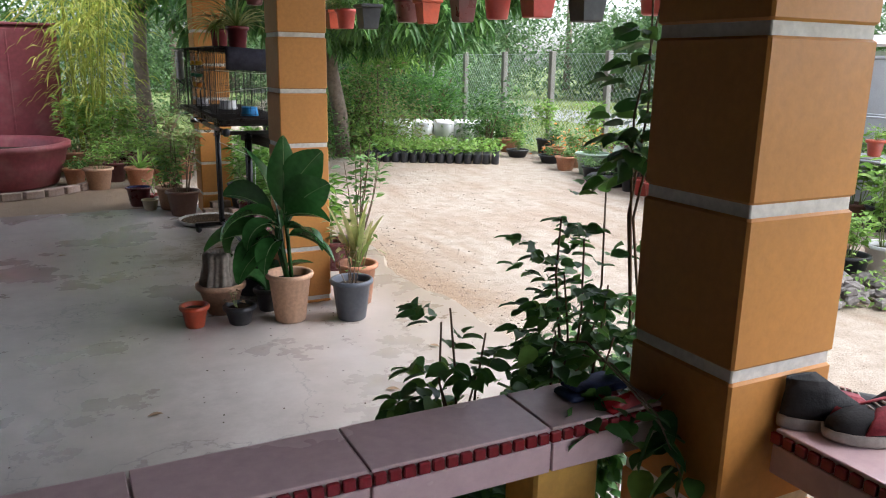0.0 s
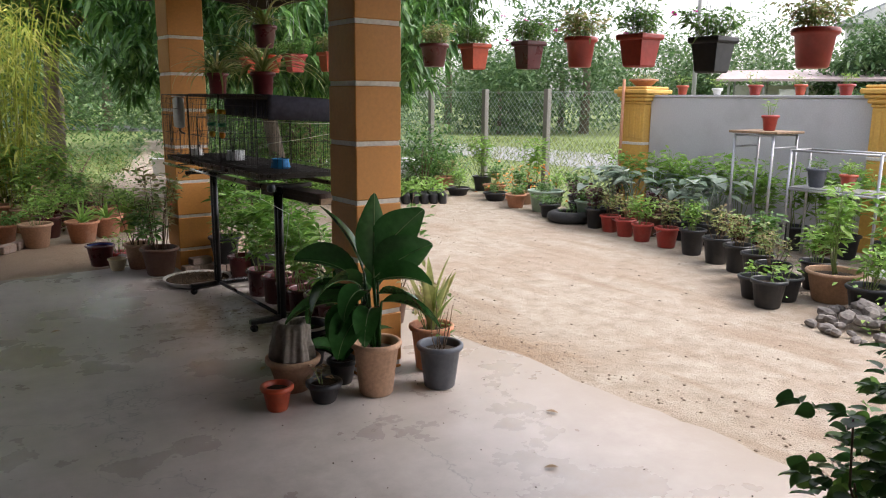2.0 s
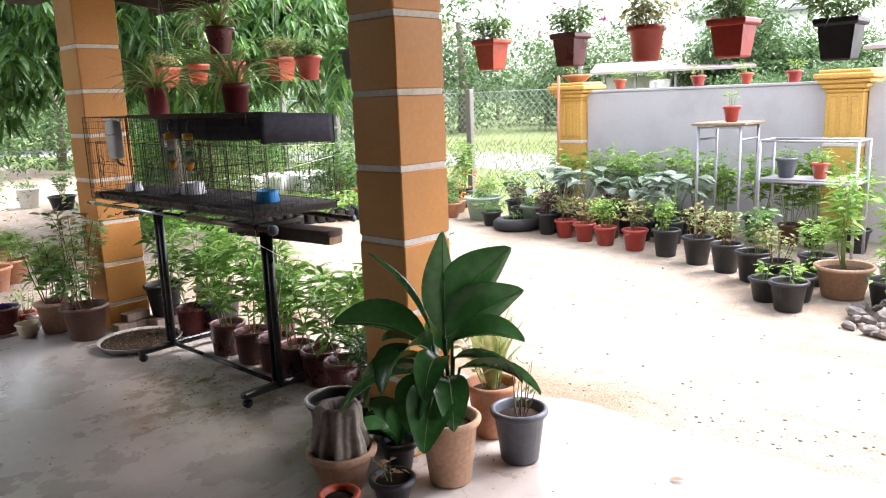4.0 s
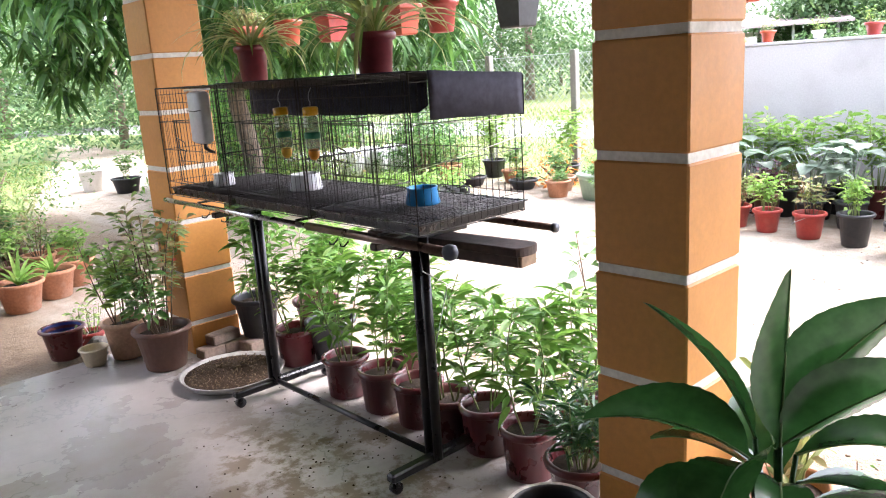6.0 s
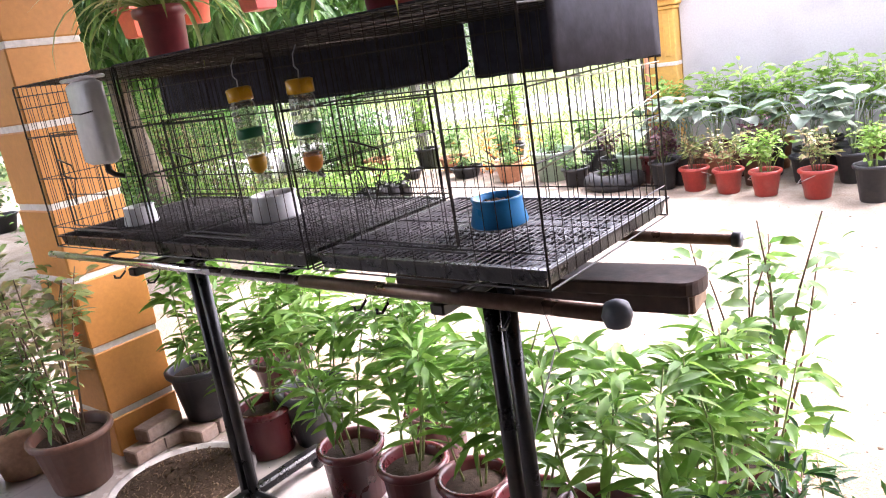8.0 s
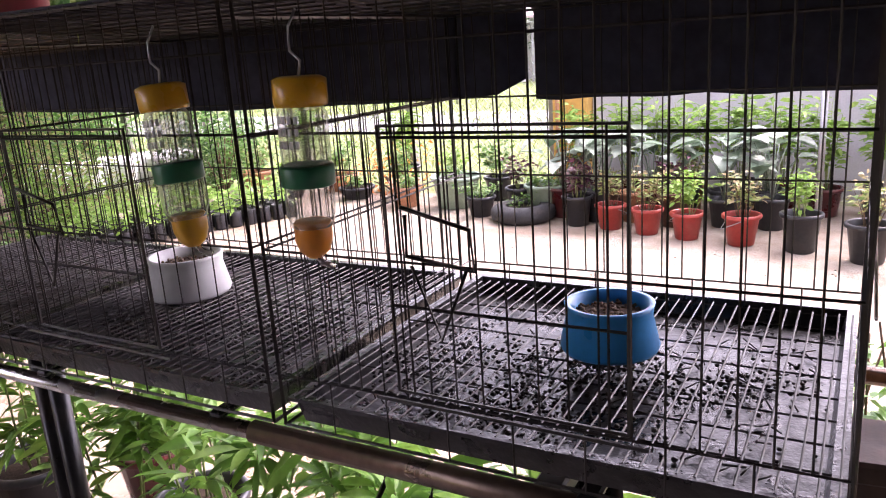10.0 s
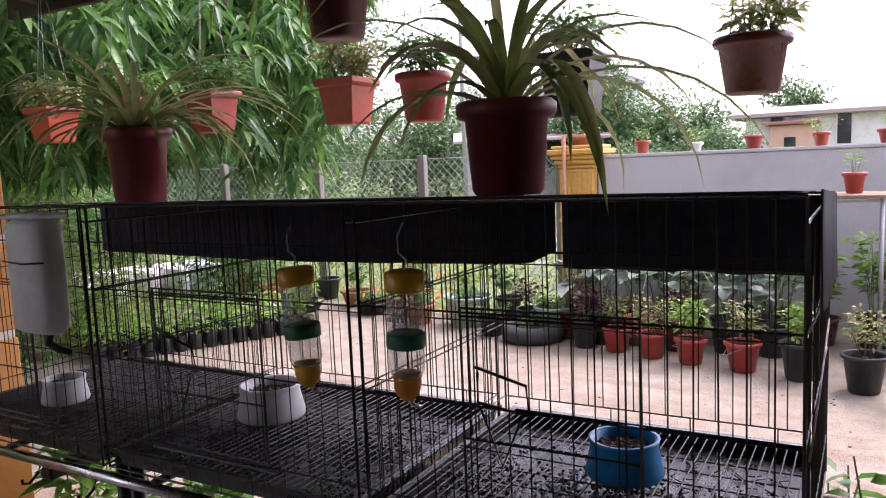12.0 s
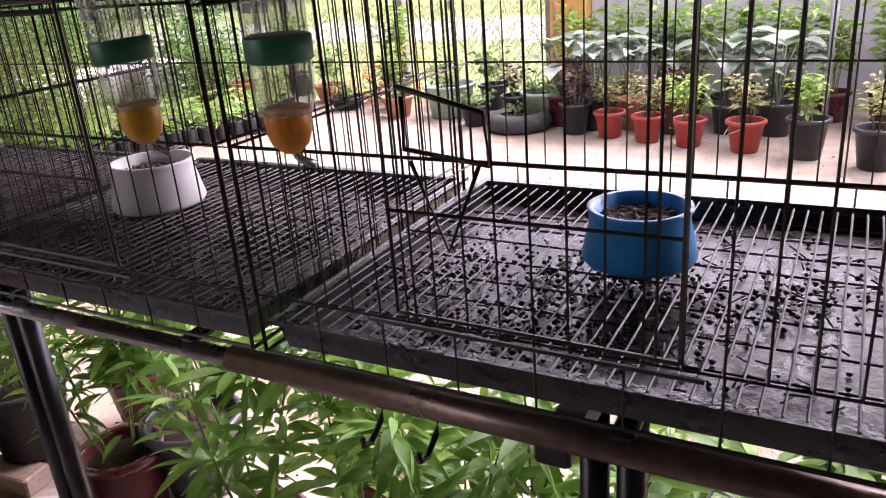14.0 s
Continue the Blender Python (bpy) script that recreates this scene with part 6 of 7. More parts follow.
def mound(name, x, y, rx, ry, h, n, leaf, mat, label, seed, low=0.0, category="shrub", lift=0.25, hang=0.35, stems=9, stem_mat="twig"):
    """A shrub: stems from the ground and leaves in uneven clumps."""
    e = thing(name, x, y, -0.03, 0, label, category)
    rng = np.random.default_rng(seed)
    k = max(6, n // 40)
    a = rng.uniform(0, 2 * np.pi, k)
    rr = np.sqrt(rng.uniform(0, 1, k))
    C = np.stack([np.cos(a) * rr * rx, np.sin(a) * rr * ry, low + (h - low) * rng.uniform(0.15, 1.0, k) * (1 - 0.45 * rr ** 2)], 1)
    idx = rng.integers(0, k, n)
    s = 0.16 + 0.10 * min(rx, ry)
    P = C[idx] + rng.normal(0, 1, (n, 3)) * (s, s, s * 0.8)
    P[:, 2] = np.maximum(P[:, 2], 0.04)
    for i in range(min(stems, k)):
        c = C[i]
        Geo().tube([(c[0] * 0.25, c[1] * 0.25, 0), (c[0] * 0.55, c[1] * 0.55, c[2] * 0.55), tuple(c)], 0.012 + 0.008 * h, 5, 0.4).ob("stem", stem_mat, e)
    leaf_cloud("leaves", mat, e, P, turns(rng, n, lift, 0.4), rng.uniform(0.65, 1.2, n) * leaf[0], rng.uniform(0.7, 1.15, n) * leaf[1], rng, hang)
    return e


# ---- trees ----


def tree(name, x, y, trunk, crown, n_whorl, per, leaf, mat, label, seed, lean=(0.2, 0.0), hang=0.7, limbs=9, r0=0.14, low=()):
    """Tapered trunk, limbs that reach into the crown and whorls of leaves round the limb ends."""
    e = thing(name, x, y, -0.05, 0, label, "tree")
    rng = np.random.default_rng(seed)
    (cx, cy, cz), (rx, ry, rz) = crown
    g = Geo()
    fork = np.array((lean[0], lean[1], trunk))
    g.tube([(0, 0, 0), (lean[0] * 0.3 + 0.03, lean[1] * 0.3, trunk * 0.35), (lean[0] * 0.7 - 0.03, lean[1] * 0.7, trunk * 0.7), tuple(fork)], r0, 10, 0.72)
    g.ob("trunk", "bark", e)
    for i in range(limbs):
        a = 2 * math.pi * i / limbs + rng.uniform(-0.3, 0.3)
        t = np.array((cx + rx * 0.75 * math.cos(a) * rng.uniform(0.4, 1), cy + ry * 0.75 * math.sin(a) * rng.uniform(0.4, 1), cz + rz * rng.uniform(-0.35, 0.6)))
        m1 = fork + (t - fork) * 0.4 + np.array((0, 0, 0.2))
        limb = Geo().tube([tuple(fork), tuple(m1), tuple(t)], r0 * 0.42, 7, 0.3).ob("limb", "bark", e)
        for j in range(4):
            u = t + rng.normal(0, 0.25, 3) * (rx, ry, rz)
            Geo().tube([tuple(m1 + (t - m1) * rng.uniform(0.3, 0.9)), tuple((m1 + u) / 2 + (0, 0, 0.1)), tuple(u)], r0 * 0.16, 5, 0.4).ob("branch", "bark", limb)
    for lx, ly, lz in low:
        t = np.array((lx - x, ly - y, lz))
        m1 = fork + (t - fork) * 0.5 + np.array((0, 0, 0.9))
        Geo().tube([tuple(fork), tuple((fork + m1) / 2 + (0, 0, 0.3)), tuple(m1), tuple(m1 + (t - m1) * 0.6 + (0, 0, 0.25)), tuple(t)], r0 * 0.35, 7, 0.2).ob("limb", "bark", e)
    u = rng.normal(0, 1, (n_whorl, 3))
    u /= np.linalg.norm(u, axis=1, keepdims=True)
    rad = rng.uniform(0.25, 1.0, (n_whorl, 1)) ** 0.5
    lump = np.array([0.82 + 0.35 * noise.noise((q[0] * 2.2, q[1] * 2.2, q[2] * 2.2 + seed)) for q in u]).reshape(-1, 1)
    C = np.array((cx, cy, cz)) + u * rad * lump * (rx, ry, rz)
    C = C[np.array([noise.noise((c[0] * 1.3, c[1] * 1.3, c[2] * 1.3 + seed)) > -0.28 for c in C])]
    for lx, ly, lz in low:
        q = rng.normal(0, 1, (64, 3))
        q /= np.linalg.norm(q, axis=1, keepdims=True)
        q *= rng.uniform(0.1, 1.0, (64, 1)) ** 0.45
        C = np.concatenate([C, np.array((lx - x, ly - y, lz)) + q * (0.62, 0.62, 0.75)])
    P = np.repeat(C, per, 0) + rng.normal(0, 0.035, (len(C) * per, 3))
    D = turns(rng, len(P), -0.25, 0.45)
    leaf_cloud("crown", mat, e, P, D, rng.uniform(0.6, 1.2, len(P)) * leaf[0], rng.uniform(0.7, 1.1, len(P)) * leaf[1], rng, hang, rounded=True)
    return e


tree("mango_tree", 4.3, 12.6, 2.1, ((0.7, -0.5, 3.85), (4.3, 2.5, 2.2)), 6000, 9, (0.21, 0.06), "leaf_shade", "mango tree with long drooping green leaves and a grey trunk", 51, (-0.25, -0.1),
     low=((4.7, 9.5, 2.35), (3.95, 9.9, 2.45), (3.1, 10.5, 2.5), (5.25, 9.9, 2.8), (2.3, 10.9, 2.6), (4.4, 10.5, 2.9), (1.7, 10.7, 2.9), (2.9, 9.9, 3.0), (3.7, 11.2, 2.6), (1.9, 11.8, 2.4)))
tree("tree", 1.2, 14.2, 2.4, ((0.1, -0.2, 3.9), (2.4, 1.7, 1.8)), 1500, 8, (0.2, 0.058), "leaf_mango", "green garden tree with drooping leaves behind the porch", 52, (0.1, 0.0), 0.6)
tree("tree", -2.2, 15.0, 2.2, ((0.0, 0.0, 3.4), (2.4, 2.0, 2.0)), 900, 8, (0.20, 0.05), "leaf_mango", "green garden tree with drooping leaves behind the tub", 53, (0.1, 0.0), 0.5)
tree("tree", 6.2, 15.4, 1.6, ((0.0, 0.0, 2.6), (1.6, 1.4, 1.6)), 900, 8, (0.17, 0.045), "leaf_light", "small light green garden tree behind the nursery bed", 54, (0.1, 0.0), 0.45, 7, 0.06)


def bamboo(x, y, seed, n, h, label):
    e = thing("bamboo_clump", x, y, -0.05, 0, label, "bamboo")
    rng = np.random.default_rng(seed)
    P, D = [], []
    for i in range(n):
        a = rng.uniform(0, 6.28)
        b = np.array((math.cos(a), math.sin(a), 0)) * rng.uniform(0.05, 0.35)
        t = b * rng.uniform(2.0, 4.5) + (0, 0, h * rng.uniform(0.7, 1.0))
        pts = [b + (t - b) * u + (0, 0, 0.35 * math.sin(math.pi * u)) for u in (0, 0.25, 0.5, 0.75, 1.0)]
        Geo().tube([tuple(p) for p in pts], 0.014, 6, 0.4).ob("cane", "leaf_yellow", e)
        for k in range(90):
            u = rng.uniform(0.25, 1.0)
            j = min(3, int(u * 4))
            q = pts[j] + (pts[j + 1] - pts[j]) * (u * 4 - j)
            d = turns(rng, 1, 0.0, 0.3)[0]
            P.append(q + d * rng.uniform(0.05, 0.4))
            D.append(d)
    leaf_cloud("leaves", "leaf_yellow", e, P, D, rng.uniform(0.14, 0.26, len(P)), rng.uniform(0.018, 0.03, len(P)), rng, 0.6)


bamboo(0.3, 11.95, 71, 22, 3.3, "yellow green bamboo clump with slender leaves behind the tub")
bamboo(-1.9, 13.4, 72, 10, 3.2, "yellow green bamboo clump with slender leaves beside the tank")

# shrubs behind and between
SH = (("leaf_mid", "dense green garden shrub"), ("leaf_light", "bright green garden shrub"), ("leaf_mixed", "green and russet garden shrub"), ("leaf_mango", "leafy green garden shrub"))
rs = random.Random(5)
for k, (x, y, rx, h) in enumerate(((3.55, 12.3, 0.6, 0.95), (4.5, 13.6, 0.9, 1.5), (5.3, 13.4, 0.9, 1.7), (5.6, 14.2, 0.7, 1.5), (7.8, 16.0, 0.7, 1.3), (0.9, 12.5, 0.5, 0.9),
                                   (0.6, 11.5, 0.5, 0.8), (-0.2, 13.0, 0.6, 1.1), (1.6, 15.4, 1.2, 1.7), (5.6, 15.9, 1.1, 1.7), (-2.8, 12.0, 0.8, 1.2), (6.2, 17.2, 1.0, 1.2), (7.2, 12.6, 0.5, 0.9), (5.0, 12.6, 0.5, 0.8), (0.7, 13.4, 0.6, 1.4), (-0.6, 14.2, 0.8, 1.6))):
    mt, lab = SH[k % 4]
    mound("shrub", x, y, rx, rx * 0.8, h, int(700 + 900 * rx * h), (rs.uniform(0.075, 0.12), rs.uniform(0.03, 0.045)), mt, lab, 800 + k)
for k, (x, y, rx, h) in enumerate(((5.3, 15.6, 0.9, 2.0), (6.5, 16.5, 0.9, 2.2), (7.5, 15.9, 0.8, 2.1), (7.7, 13.1, 0.55, 1.2), (4.9, 14.2, 0.7, 1.7))):
    mound("shrub", x, y, rx, rx * 0.8, h, int(900 + 900 * rx * h), (0.15, 0.05), "leaf_shade" if k % 2 else "leaf_mango", "tall dense green shrub behind the seedlings", 840 + k)
mound("flowering_shrub", 7.7, 10.25, 0.35, 0.35, 0.75, 260, (0.09, 0.04), "orange_flower", "shrub with a mass of orange flowers by the fence", 830)
mound("flowering_shrub", 0.35, 12.2, 0.4, 0.4, 1.1, 70, (0.05, 0.03), "orange_flower", "shrub with scattered orange flowers near the tub", 831, 0.5)

# ---- pots and tub beyond the far end of the slab ----
e = thing("round_tub", -0.98, 11.0, -0.03, 0, "large round maroon clay tub standing on the ground", "tub")
Geo().lathe([(0.72, 0.0), (0.82, 0.03), (0.92, 0.3), (0.95, 0.46), (1.0, 0.48), (1.0, 0.55), (0.92, 0.55), (0.88, 0.48), (0.84, 0.3)], 48, (0, 0, 0), True, False).ob("wall", "tank", e)
Geo().lathe([(0.86, 0.40), (0.4, 0.42), (0.1, 0.42)], 30, (0, 0, 0), False, True).ob("soil", "soil", e)
e = thing("water_tank", -0.96, 12.25, -0.05, 0, "faded maroon metal tank behind the round tub", "tank")
Geo().box(-0.94, 0.94, -0.25, 0.25, 0.0, 2.03, 0.05).ob("body", "tank", e, smooth=False)
Geo().box(-0.95, 0.95, -0.26, 0.26, 2.031, 2.07, 0.01).ob("lid", "tank", e, smooth=False)
for x in (-0.32, 0.32):
    Geo().box(x - 0.012, x + 0.012, -0.262, -0.251, 0.05, 1.98, 0.003).ob("seam", "tank", e, smooth=False)
e = thing("brick_edging", 0, 0, 0, 0, "curved edging of pale weathered bricks round the tub", "edging")
for i in range(13):
    a = radians(-118 + i * 10.5)
    b = Geo().box(-0.105, 0.105, -0.05, 0.05, 0.0, 0.09, 0.008).ob("brick", "brick", e, smooth=False)
    b.matrix_basis = pose(-0.98 + 1.32 * math.cos(a), 11.0 + 1.32 * math.sin(a), -0.03, 0, 0, math.degrees(a) + 90)
LEFT = "pots beyond the end of the porch"
for k, (x, y, r, h, mt, kind) in enumerate(((0.29, 10.27, 0.17, 0.27, "clay_pale", "light"), (0.78, 10.33, 0.18, 0.25, "terracotta", "rosette"), (1.10, 10.54, 0.17, 0.25, "terracotta", "rosette"), (1.37, 10.82, 0.16, 0.25, "terracotta", "light"),
                                            (0.03, 10.72, 0.14, 0.22, "terracotta", "low"), (0.52, 10.85, 0.15, 0.26, "plastic_maroon", "light"), (0.86, 11.0, 0.15, 0.28, "plastic_brown", "light"), (1.2, 11.3, 0.15, 0.26, "terracotta", "shrub"),
                                            (0.35, 11.4, 0.17, 0.3, "clay_pale", "tall"), (0.05, 11.5, 0.18, 0.35, "terracotta", "tall"), (0.72, 11.6, 0.16, 0.3, "plastic_maroon", "tall"), (1.1, 11.9, 0.15, 0.28, "plastic_brown", "dark"),
                                            (1.5, 11.7, 0.15, 0.24, "terracotta", "low"), (0.3, 12.1, 0.17, 0.32, "clay_pale", "tall"))):
    potted("potted_plant", x, y, r, h, mt, WORDS[mt] + " with " + GROWS[kind] + " past the porch", garden_plant(kind, 850 + k), z=-0.03, group=LEFT)
potted("potted_plant", 3.83, 17.6, 0.21, 0.38, "plastic_white", "white tub with low leaves at the end of the path", garden_plant("low", 880), z=-0.03)
potted("potted_plant", 4.1, 16.7, 0.24, 0.26, "plastic_black", "dark pot with a dense green shrub beside the sand path", garden_plant("dark", 881), z=-0.03)

e = thing("garden_stake", 1.35, 14.2, -0.03, 0, "white painted stake leaning among the shrubs", "stake")
Geo().tube([(0, 0, 0), (-0.12, 0.05, 1.25)], 0.016, 7).ob("stake", "plastic_white", e)
potted("potted_plant", 0.82, 8.86, 0.09, 0.13, "plastic_red", "small red pot with a leafy sprig beside the bucket", lambda p, z: bush(p, 153, z, 0.22, 0.14, 90, (0.06, 0.022), "leaf_light", 8), z=-0.03)
e = thing("stone", 0.80, 8.66, -0.02, 20, "grey rough stone at the edge of the slab", "stone")
Geo().lathe([(0.05, 0), (0.075, 0.03), (0.07, 0.08), (0.04, 0.12), (0.015, 0.13)], 9, (0, 0, 0), True, True, lambda a, z: 1 + 0.2 * math.sin(3 * a + z * 30)).ob("stone", "concrete_post", e, smooth=False)
# heap of broken rubble at the edge of the sand
rb = random.Random(91)
for i in range(64):
    a, q = rb.uniform(0, 6.283), math.sqrt(rb.uniform(0, 1))
    k = rb.uniform(0.03, 0.085) * (1.15 - 0.5 * q)
    ph = rb.uniform(0, 6)
    o = Geo().lathe([(k * 0.6, -k * 0.5), (k, -k * 0.1), (k * 0.85, k * 0.45), (k * 0.35, k * 0.7)], 8, (0, 0, 0), True, True, lambda b, z: 1 + 0.28 * math.sin(2 * b + ph) + 0.15 * math.sin(5 * b + ph + 40 * z)).ob("rubble_stone", "rubble", None, smooth=False)
    o.matrix_basis = pose(4.95 + 0.55 * q * math.cos(a), 3.38 + 0.42 * q * math.sin(a), -0.03 + k * 0.35 + 0.11 * (1 - q), rb.uniform(-25, 25), rb.uniform(-25, 25), rb.uniform(0, 360))
    tagged(o, "grey broken lump of rubble heaped on the sand", "stone", "heap of rubble")
mound("weed", 5.05, 3.1, 0.32, 0.25, 0.22, 260, (0.06, 0.03), "leaf_light", "low green weeds growing round the rubble heap", 838, stems=6)
# bits of leaf and grit on the slab
for k, (x, y) in enumerate(((0.15, 3.3), (-0.55, 3.65), (1.3, 3.1), (0.75, 5.1), (1.7, 3.6), (-0.2, 6.6))):
    g = Geo().blade((0, 0, 0.004), k * 1.3, 0.07, 0.028, 6, 12, 0.2, 5, "oval")
    o = g.ob("fallen_leaf", "leaf_dry", None)
    o.matrix_basis = pose(x, y, 0.001)
    tagged(o, "dry brown leaf fallen on the cement floor", "leaf", "fallen leaves")
rg = np.random.default_rng(77)
g = Geo()
for i in range(420):
    x, y = (rg.normal(1.15, 0.3), rg.normal(6.3, 0.55)) if i < 190 else (rg.uniform(-1.5, 2.0), rg.uniform(1.6, 8.0))
    k = rg.uniform(0.0018, 0.0055)
    g.lathe([(k, 0), (k * 0.7, k * 0.7)], 5, (x, y, 0.0))
tagged(g.ob("floor_grit", "grain", None), "droppings and grit scattered on the cement floor", "grit", kind="stuff")
rg = np.random.default_rng(78)
g = Geo()
for i in range(1500):
    x, y = (rg.normal(2.5, 0.22), rg.uniform(1.0, 8.4)) if i < 700 else (rg.uniform(2.3, 6.3), rg.uniform(1.0, 10.5))
    k = 0.003 + 0.011 * rg.uniform(0, 1) ** 3
    g.lathe([(k, 0), (k * 0.6, k * 0.6)], 5, (x, y, -0.03))
tagged(g.ob("sand_pebbles", "pebble", None), "small pebbles and clods scattered on the sand", "pebbles", kind="stuff")

# grass beyond the fence and beside the porch
rg = np.random.default_rng(79)
n = 26000
X = np.concatenate([rg.uniform(8.4, 22, n // 2), rg.uniform(-6, 8.2, n // 4), rg.uniform(1.7, 7.5, n // 4)])
Y = np.concatenate([rg.uniform(2, 26, n // 2), rg.uniform(13.5, 24, n // 4), rg.uniform(-5, 0.9, n // 4)])
keep = np.abs(X - (0.33 * Y - 1.75)) > 0.95
X, Y = X[keep], Y[keep]
Pg = np.stack([X, Y, np.full(len(X), -0.03)], 1)
dg = turns(rg, len(X), 1.6, 0.4)
leaf_cloud("grass", "grass", None, Pg, dg, rg.uniform(0.1, 0.38, len(X)), rg.uniform(0.012, 0.03, len(X)), rg, 0.25, "tufts of yard grass beyond the fence", "stuff")
scene.objects["grass"]["category"] = "grass"

# ---- road, houses and far trees ----
g = Geo()
g.loft([[(13.0, -60, -0.02), (17.5, -60, -0.02)], [(13.2, 20, -0.02), (17.5, 20, -0.02)], [(10, 38, -0.02), (14, 42, -0.02)], [(-20, 70, -0.02), (-16, 76, -0.02)]], False, False, False)
tagged(g.ob("road", "asphalt"), "pale village road beyond the fence", "road", kind="structure")


def house(x, y, rz, w, d, h, roof_h, wall, roof, label, gable=True):
    e = thing("house", x, y, 0, rz, label, "house")
    Geo().box(-w / 2, w / 2, -d / 2, d / 2, -0.1, h, 0.02).ob("wall", wall, e, smooth=False)
    o = 0.5
    g = Geo()
    ring = lambda z, k: [(-w / 2 - o, -k, z), (w / 2 + o, -k, z), (w / 2 + o, k, z), (-w / 2 - o, k, z)]
    g.loft([ring(h, d / 2 + o), ring(h + 0.12, d / 2 + o), ring(h + roof_h, 0.08)])
    g.ob("roof", roof, e, smooth=False)
    if gable:
        for q in (-1, 1):
            t = Geo()
            t.loft([[(q * (w / 2 + 0.52), -d / 2 - 0.1, h + 0.12), (q * (w / 2 + 0.52), d / 2 + 0.1, h + 0.12)], [(q * (w / 2 + 0.52), -0.05, h + roof_h - 0.08), (q * (w / 2 + 0.52), 0.05, h + roof_h - 0.08)]], False, False, False)
            t.ob("gable", wall, e, smooth=False)
    for i in range(4):
        xx = -w / 2 + w * (i + 0.5) / 4
        wd = Geo().box(xx - 0.26, xx + 0.26, -d / 2 - 0.05, -d / 2 + 0.05, 1.75, 2.85, 0.01).ob("window", wall, e, smooth=False)
        Geo().box(xx - 0.2, xx + 0.2, -d / 2 - 0.07, -d / 2 - 0.045, 1.82, 2.78, 0.005).ob("pane", "dark_glass", wd, smooth=False)
    for i in range(3):
        yy = -d / 2 + d * (i + 0.5) / 3
        wd = Geo().box(-w / 2 - 0.05, -w / 2 + 0.05, yy - 0.5, yy + 0.5, 1.75, 2.85, 0.01).ob("window", wall, e, smooth=False)
        Geo().box(-w / 2 - 0.07, -w / 2 - 0.045, yy - 0.42, yy + 0.42, 1.82, 2.78, 0.005).ob("pane", "dark_glass", wd, smooth=False)
    return e


hs = house(31.5, 5.2, -90, 8.0, 7, 2.8, 0.5, "house_white", "roof_pale", "white single storey house with a faded pink roof beyond the wall")
Geo().box(-3.2, -1.9, -3.95, -3.5, -0.1, 2.5, 0.02).ob("porch", "house_peach", hs, "peach porch walls", False)
Geo().box(-3.4, -1.7, -4.2, -3.5, 2.51, 2.62, 0.02).ob("porch_roof", "roof_red", hs, "faded red porch roof", False)
Geo().box(-2.75, -2.4, -3.98, -3.94, -0.1, 2.1, 0.01).ob("door", "dark_glass", hs, "dark doorway", False)
e = thing("open_shed", 31.5, 18.6, 0, -62, "low open shed with white posts and a pale sheet roof", "shed")
for x in (-2.9, -1.5, 0.2, 1.3, 2.9):
    for y in (-1.4, 1.4):
        Geo().box(x - 0.05, x + 0.05, y - 0.05, y + 0.05, -0.1, 2.6, 0.01).ob("post", "steel_pole", e, smooth=False)
Geo().loft([[(-3.4, -1.9, 2.5), (3.4, -1.9, 2.5), (3.4, 1.9, 3.0), (-3.4, 1.9, 3.0)], [(-3.4, -1.9, 2.6), (3.4, -1.9, 2.6), (3.4, 1.9, 3.1), (-3.4, 1.9, 3.1)]]).ob("roof", "roof_pale", e, smooth=False)
Geo().box(-2.9, 2.9, 1.35, 1.45, -0.1, 2.4, 0.01).ob("back_wall", "house_white", e, smooth=False)
Geo().box(-0.9, 0.0, -1.2, -0.4, -0.1, 2.2, 0.03).ob("cupboard", "house_white", e, smooth=False)
house(52, 23, 19, 9, 6.5, 6.2, 1.7, "house_white", "roof_grey", "white gabled house beyond the wall")
for x, y, hgt in ((20.0, 15.9, 7.4), (19.0, -14.0, 11.2)):
    e = thing("utility_pole", x, y, 0, 0, "thin grey utility pole beside the road", "pole", "utility poles")
    Geo().tube([(0, 0, -0.1), (0, 0, hgt)], 0.075, 10, 0.75).ob("pole", "steel_pole", e)
    Geo().box(-0.3, 0.3, -0.04, 0.04, hgt - 0.4, hgt - 0.32, 0.01).ob("crossarm", "steel_pole", e, smooth=False)
tagged(Geo().tube([(20.0, 15.9, 7.0), (19.8, 8.5, 7.7), (19.5, 1.0, 8.7), (19.0, -14.0, 10.85)], 0.02, 5).ob("overhead_wire", "rubber", None), "black overhead wire strung between the utility poles", "wire")
tagged(Geo().tube([(17, 60, 5.6), (17, 35, 5.2), (17, 11.5, 5.6), (17, -12, 5.2), (17, -40, 5.6)], 0.012, 4).ob("power_line", "wire", None), "thin black overhead power line", "cable")


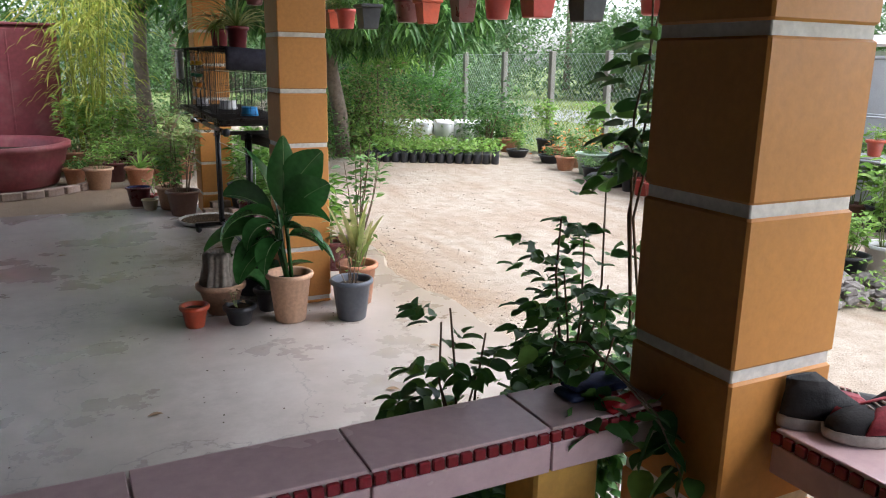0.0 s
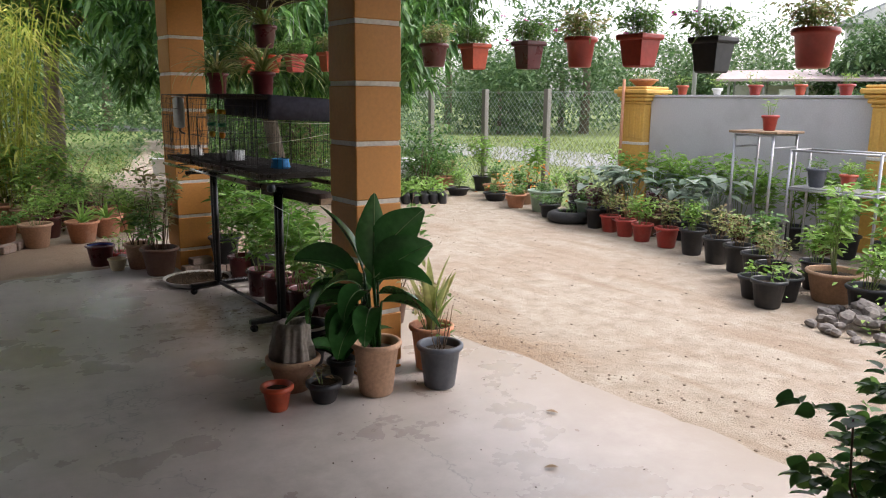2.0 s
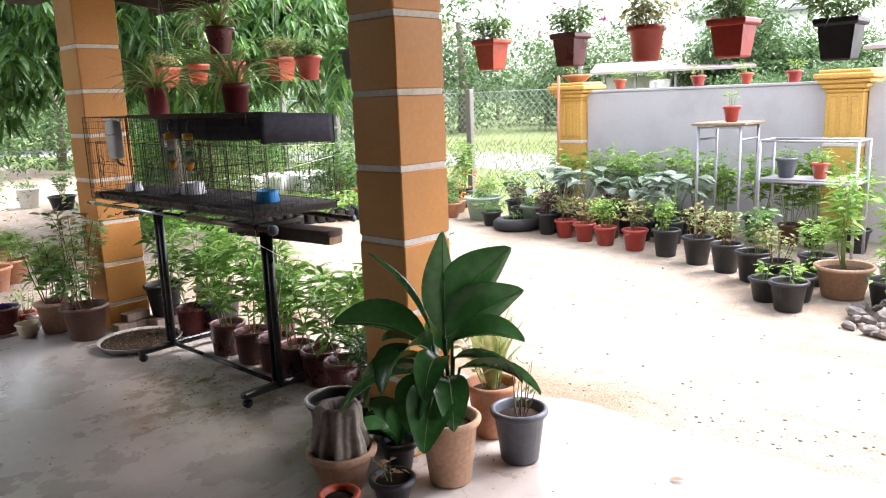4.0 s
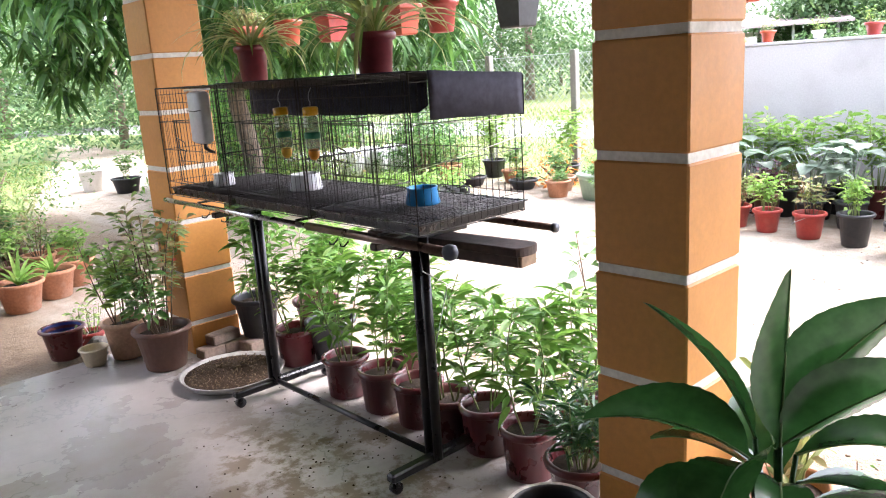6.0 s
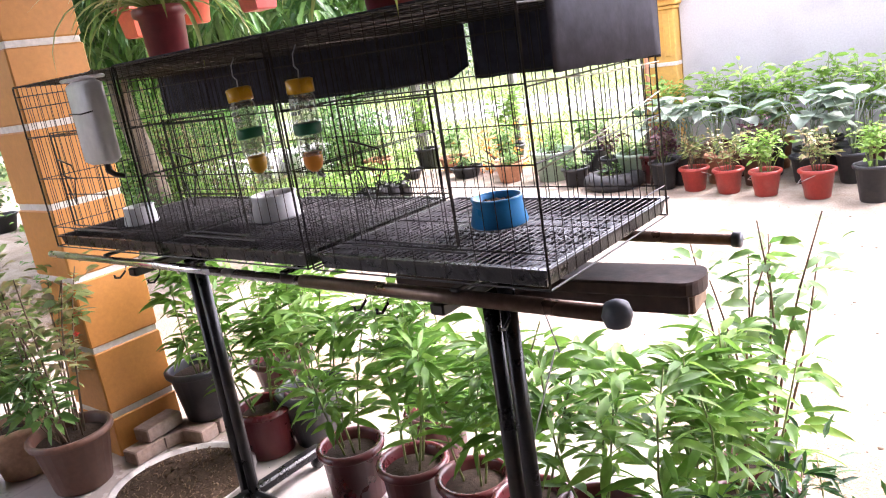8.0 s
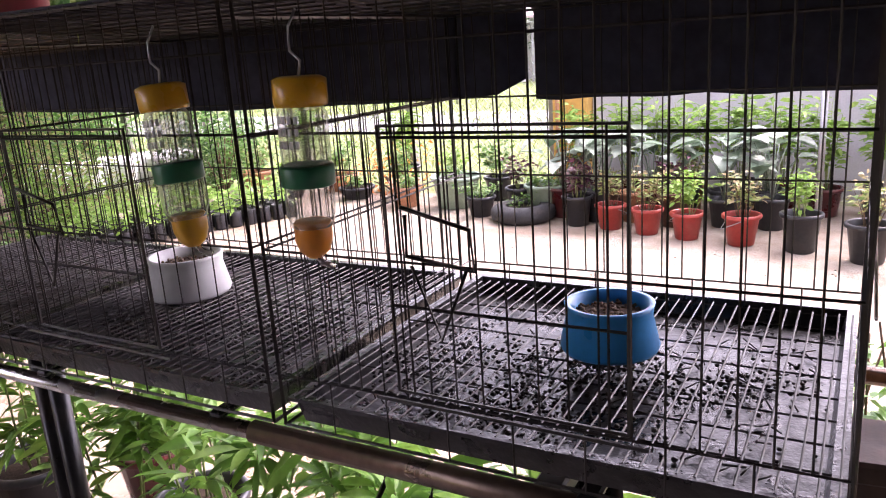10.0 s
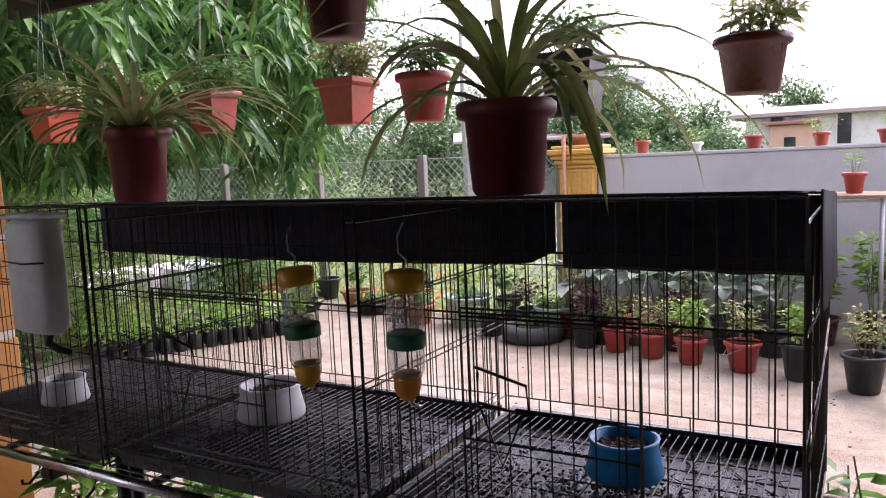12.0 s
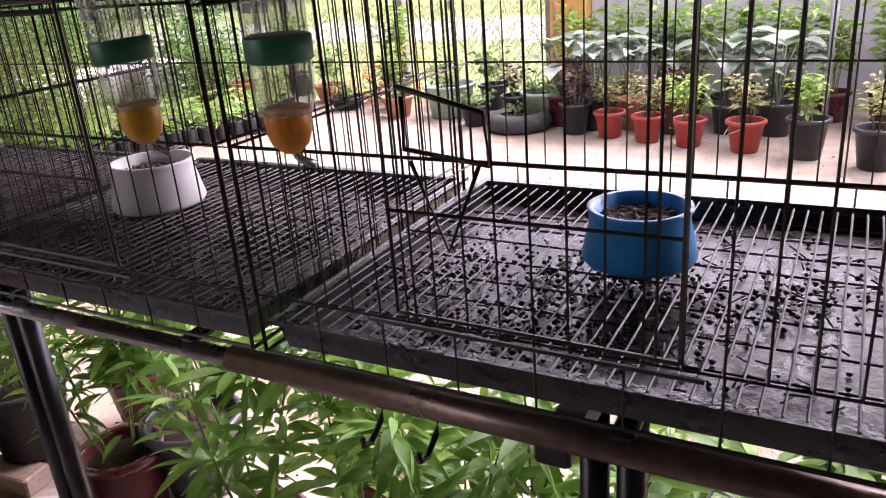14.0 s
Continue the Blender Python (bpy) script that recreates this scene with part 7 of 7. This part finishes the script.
def far_tree(x, y, h, w, seed, mat="leaf_far"):
    e = thing("far_tree", x, y, -0.1, 0, "distant green tree with a full uneven crown", "tree", "distant trees")
    rng = np.random.default_rng(seed)
    Geo().tube([(0, 0, 0), (0.1, 0, h * 0.3), (0, 0.1, h * 0.6)], 0.03 * h, 7, 0.5).ob("trunk", "bark", e)
    k = 26
    a, q = rng.uniform(0, 6.28, k), np.sqrt(rng.uniform(0, 1, k))
    C = np.stack([np.cos(a) * q * w * 0.8, np.sin(a) * q * w * 0.8, h * rng.uniform(0.12, 0.9, k)], 1)
    near = math.hypot(x, y) < 34
    n, fine = (7500, 0.5) if near else (4200, 0.8)
    s = w * 0.24
    P = C[rng.integers(0, k, n)] + rng.normal(0, 1, (n, 3)) * (s, s, s * 0.8)
    P[:, 2] = np.maximum(P[:, 2], 0.3)
    leaf_cloud("crown", mat, e, P, turns(rng, n, 0.1, 0.5), fine * rng.uniform(0.25, 0.5, n), fine * rng.uniform(0.12, 0.22, n), rng, 0.4)


rt = random.Random(31)
for k in range(26):
    a = radians(2 + k * 2.9)
    d = rt.uniform(36, 58) if k < 20 else rt.uniform(44, 60)
    far_tree(d * math.sin(a) + rt.uniform(-1, 1), 3 + d * math.cos(a), (rt.uniform(4.0, 7.5) if k % 4 else rt.uniform(6.5, 9.5)) * (1.0 if k < 20 else 0.75), rt.uniform(2.6, 4.6), 900 + k)
for k, (x, y, h, w) in enumerate(((11.0, 23, 3.4, 2.2), (13, 29, 4.2, 2.8), (24, 30, 4.2, 3.0), (3, 24, 5.5, 3.4), (-3, 23, 5.5, 3.2), (8, 27, 5.0, 3.2), (-7, 18, 5, 3), (-6, 24, 6, 3.6), (60, 1, 5, 4), (58, -8, 4, 4), (30, 14.5, 2.2, 1.8), (26, 12.2, 1.9, 1.5), (24, -2, 2.6, 2), (40, 17.5, 4.5, 3), (33, 16.6, 6.4, 2.0), (34, 14.4, 4.4, 2.2), (35, 12.4, 4.2, 2.2), (24, 9.4, 2.4, 1.3), (45, 8.6, 6.0, 2.0))):
    far_tree(x, y, h, w, 950 + k)
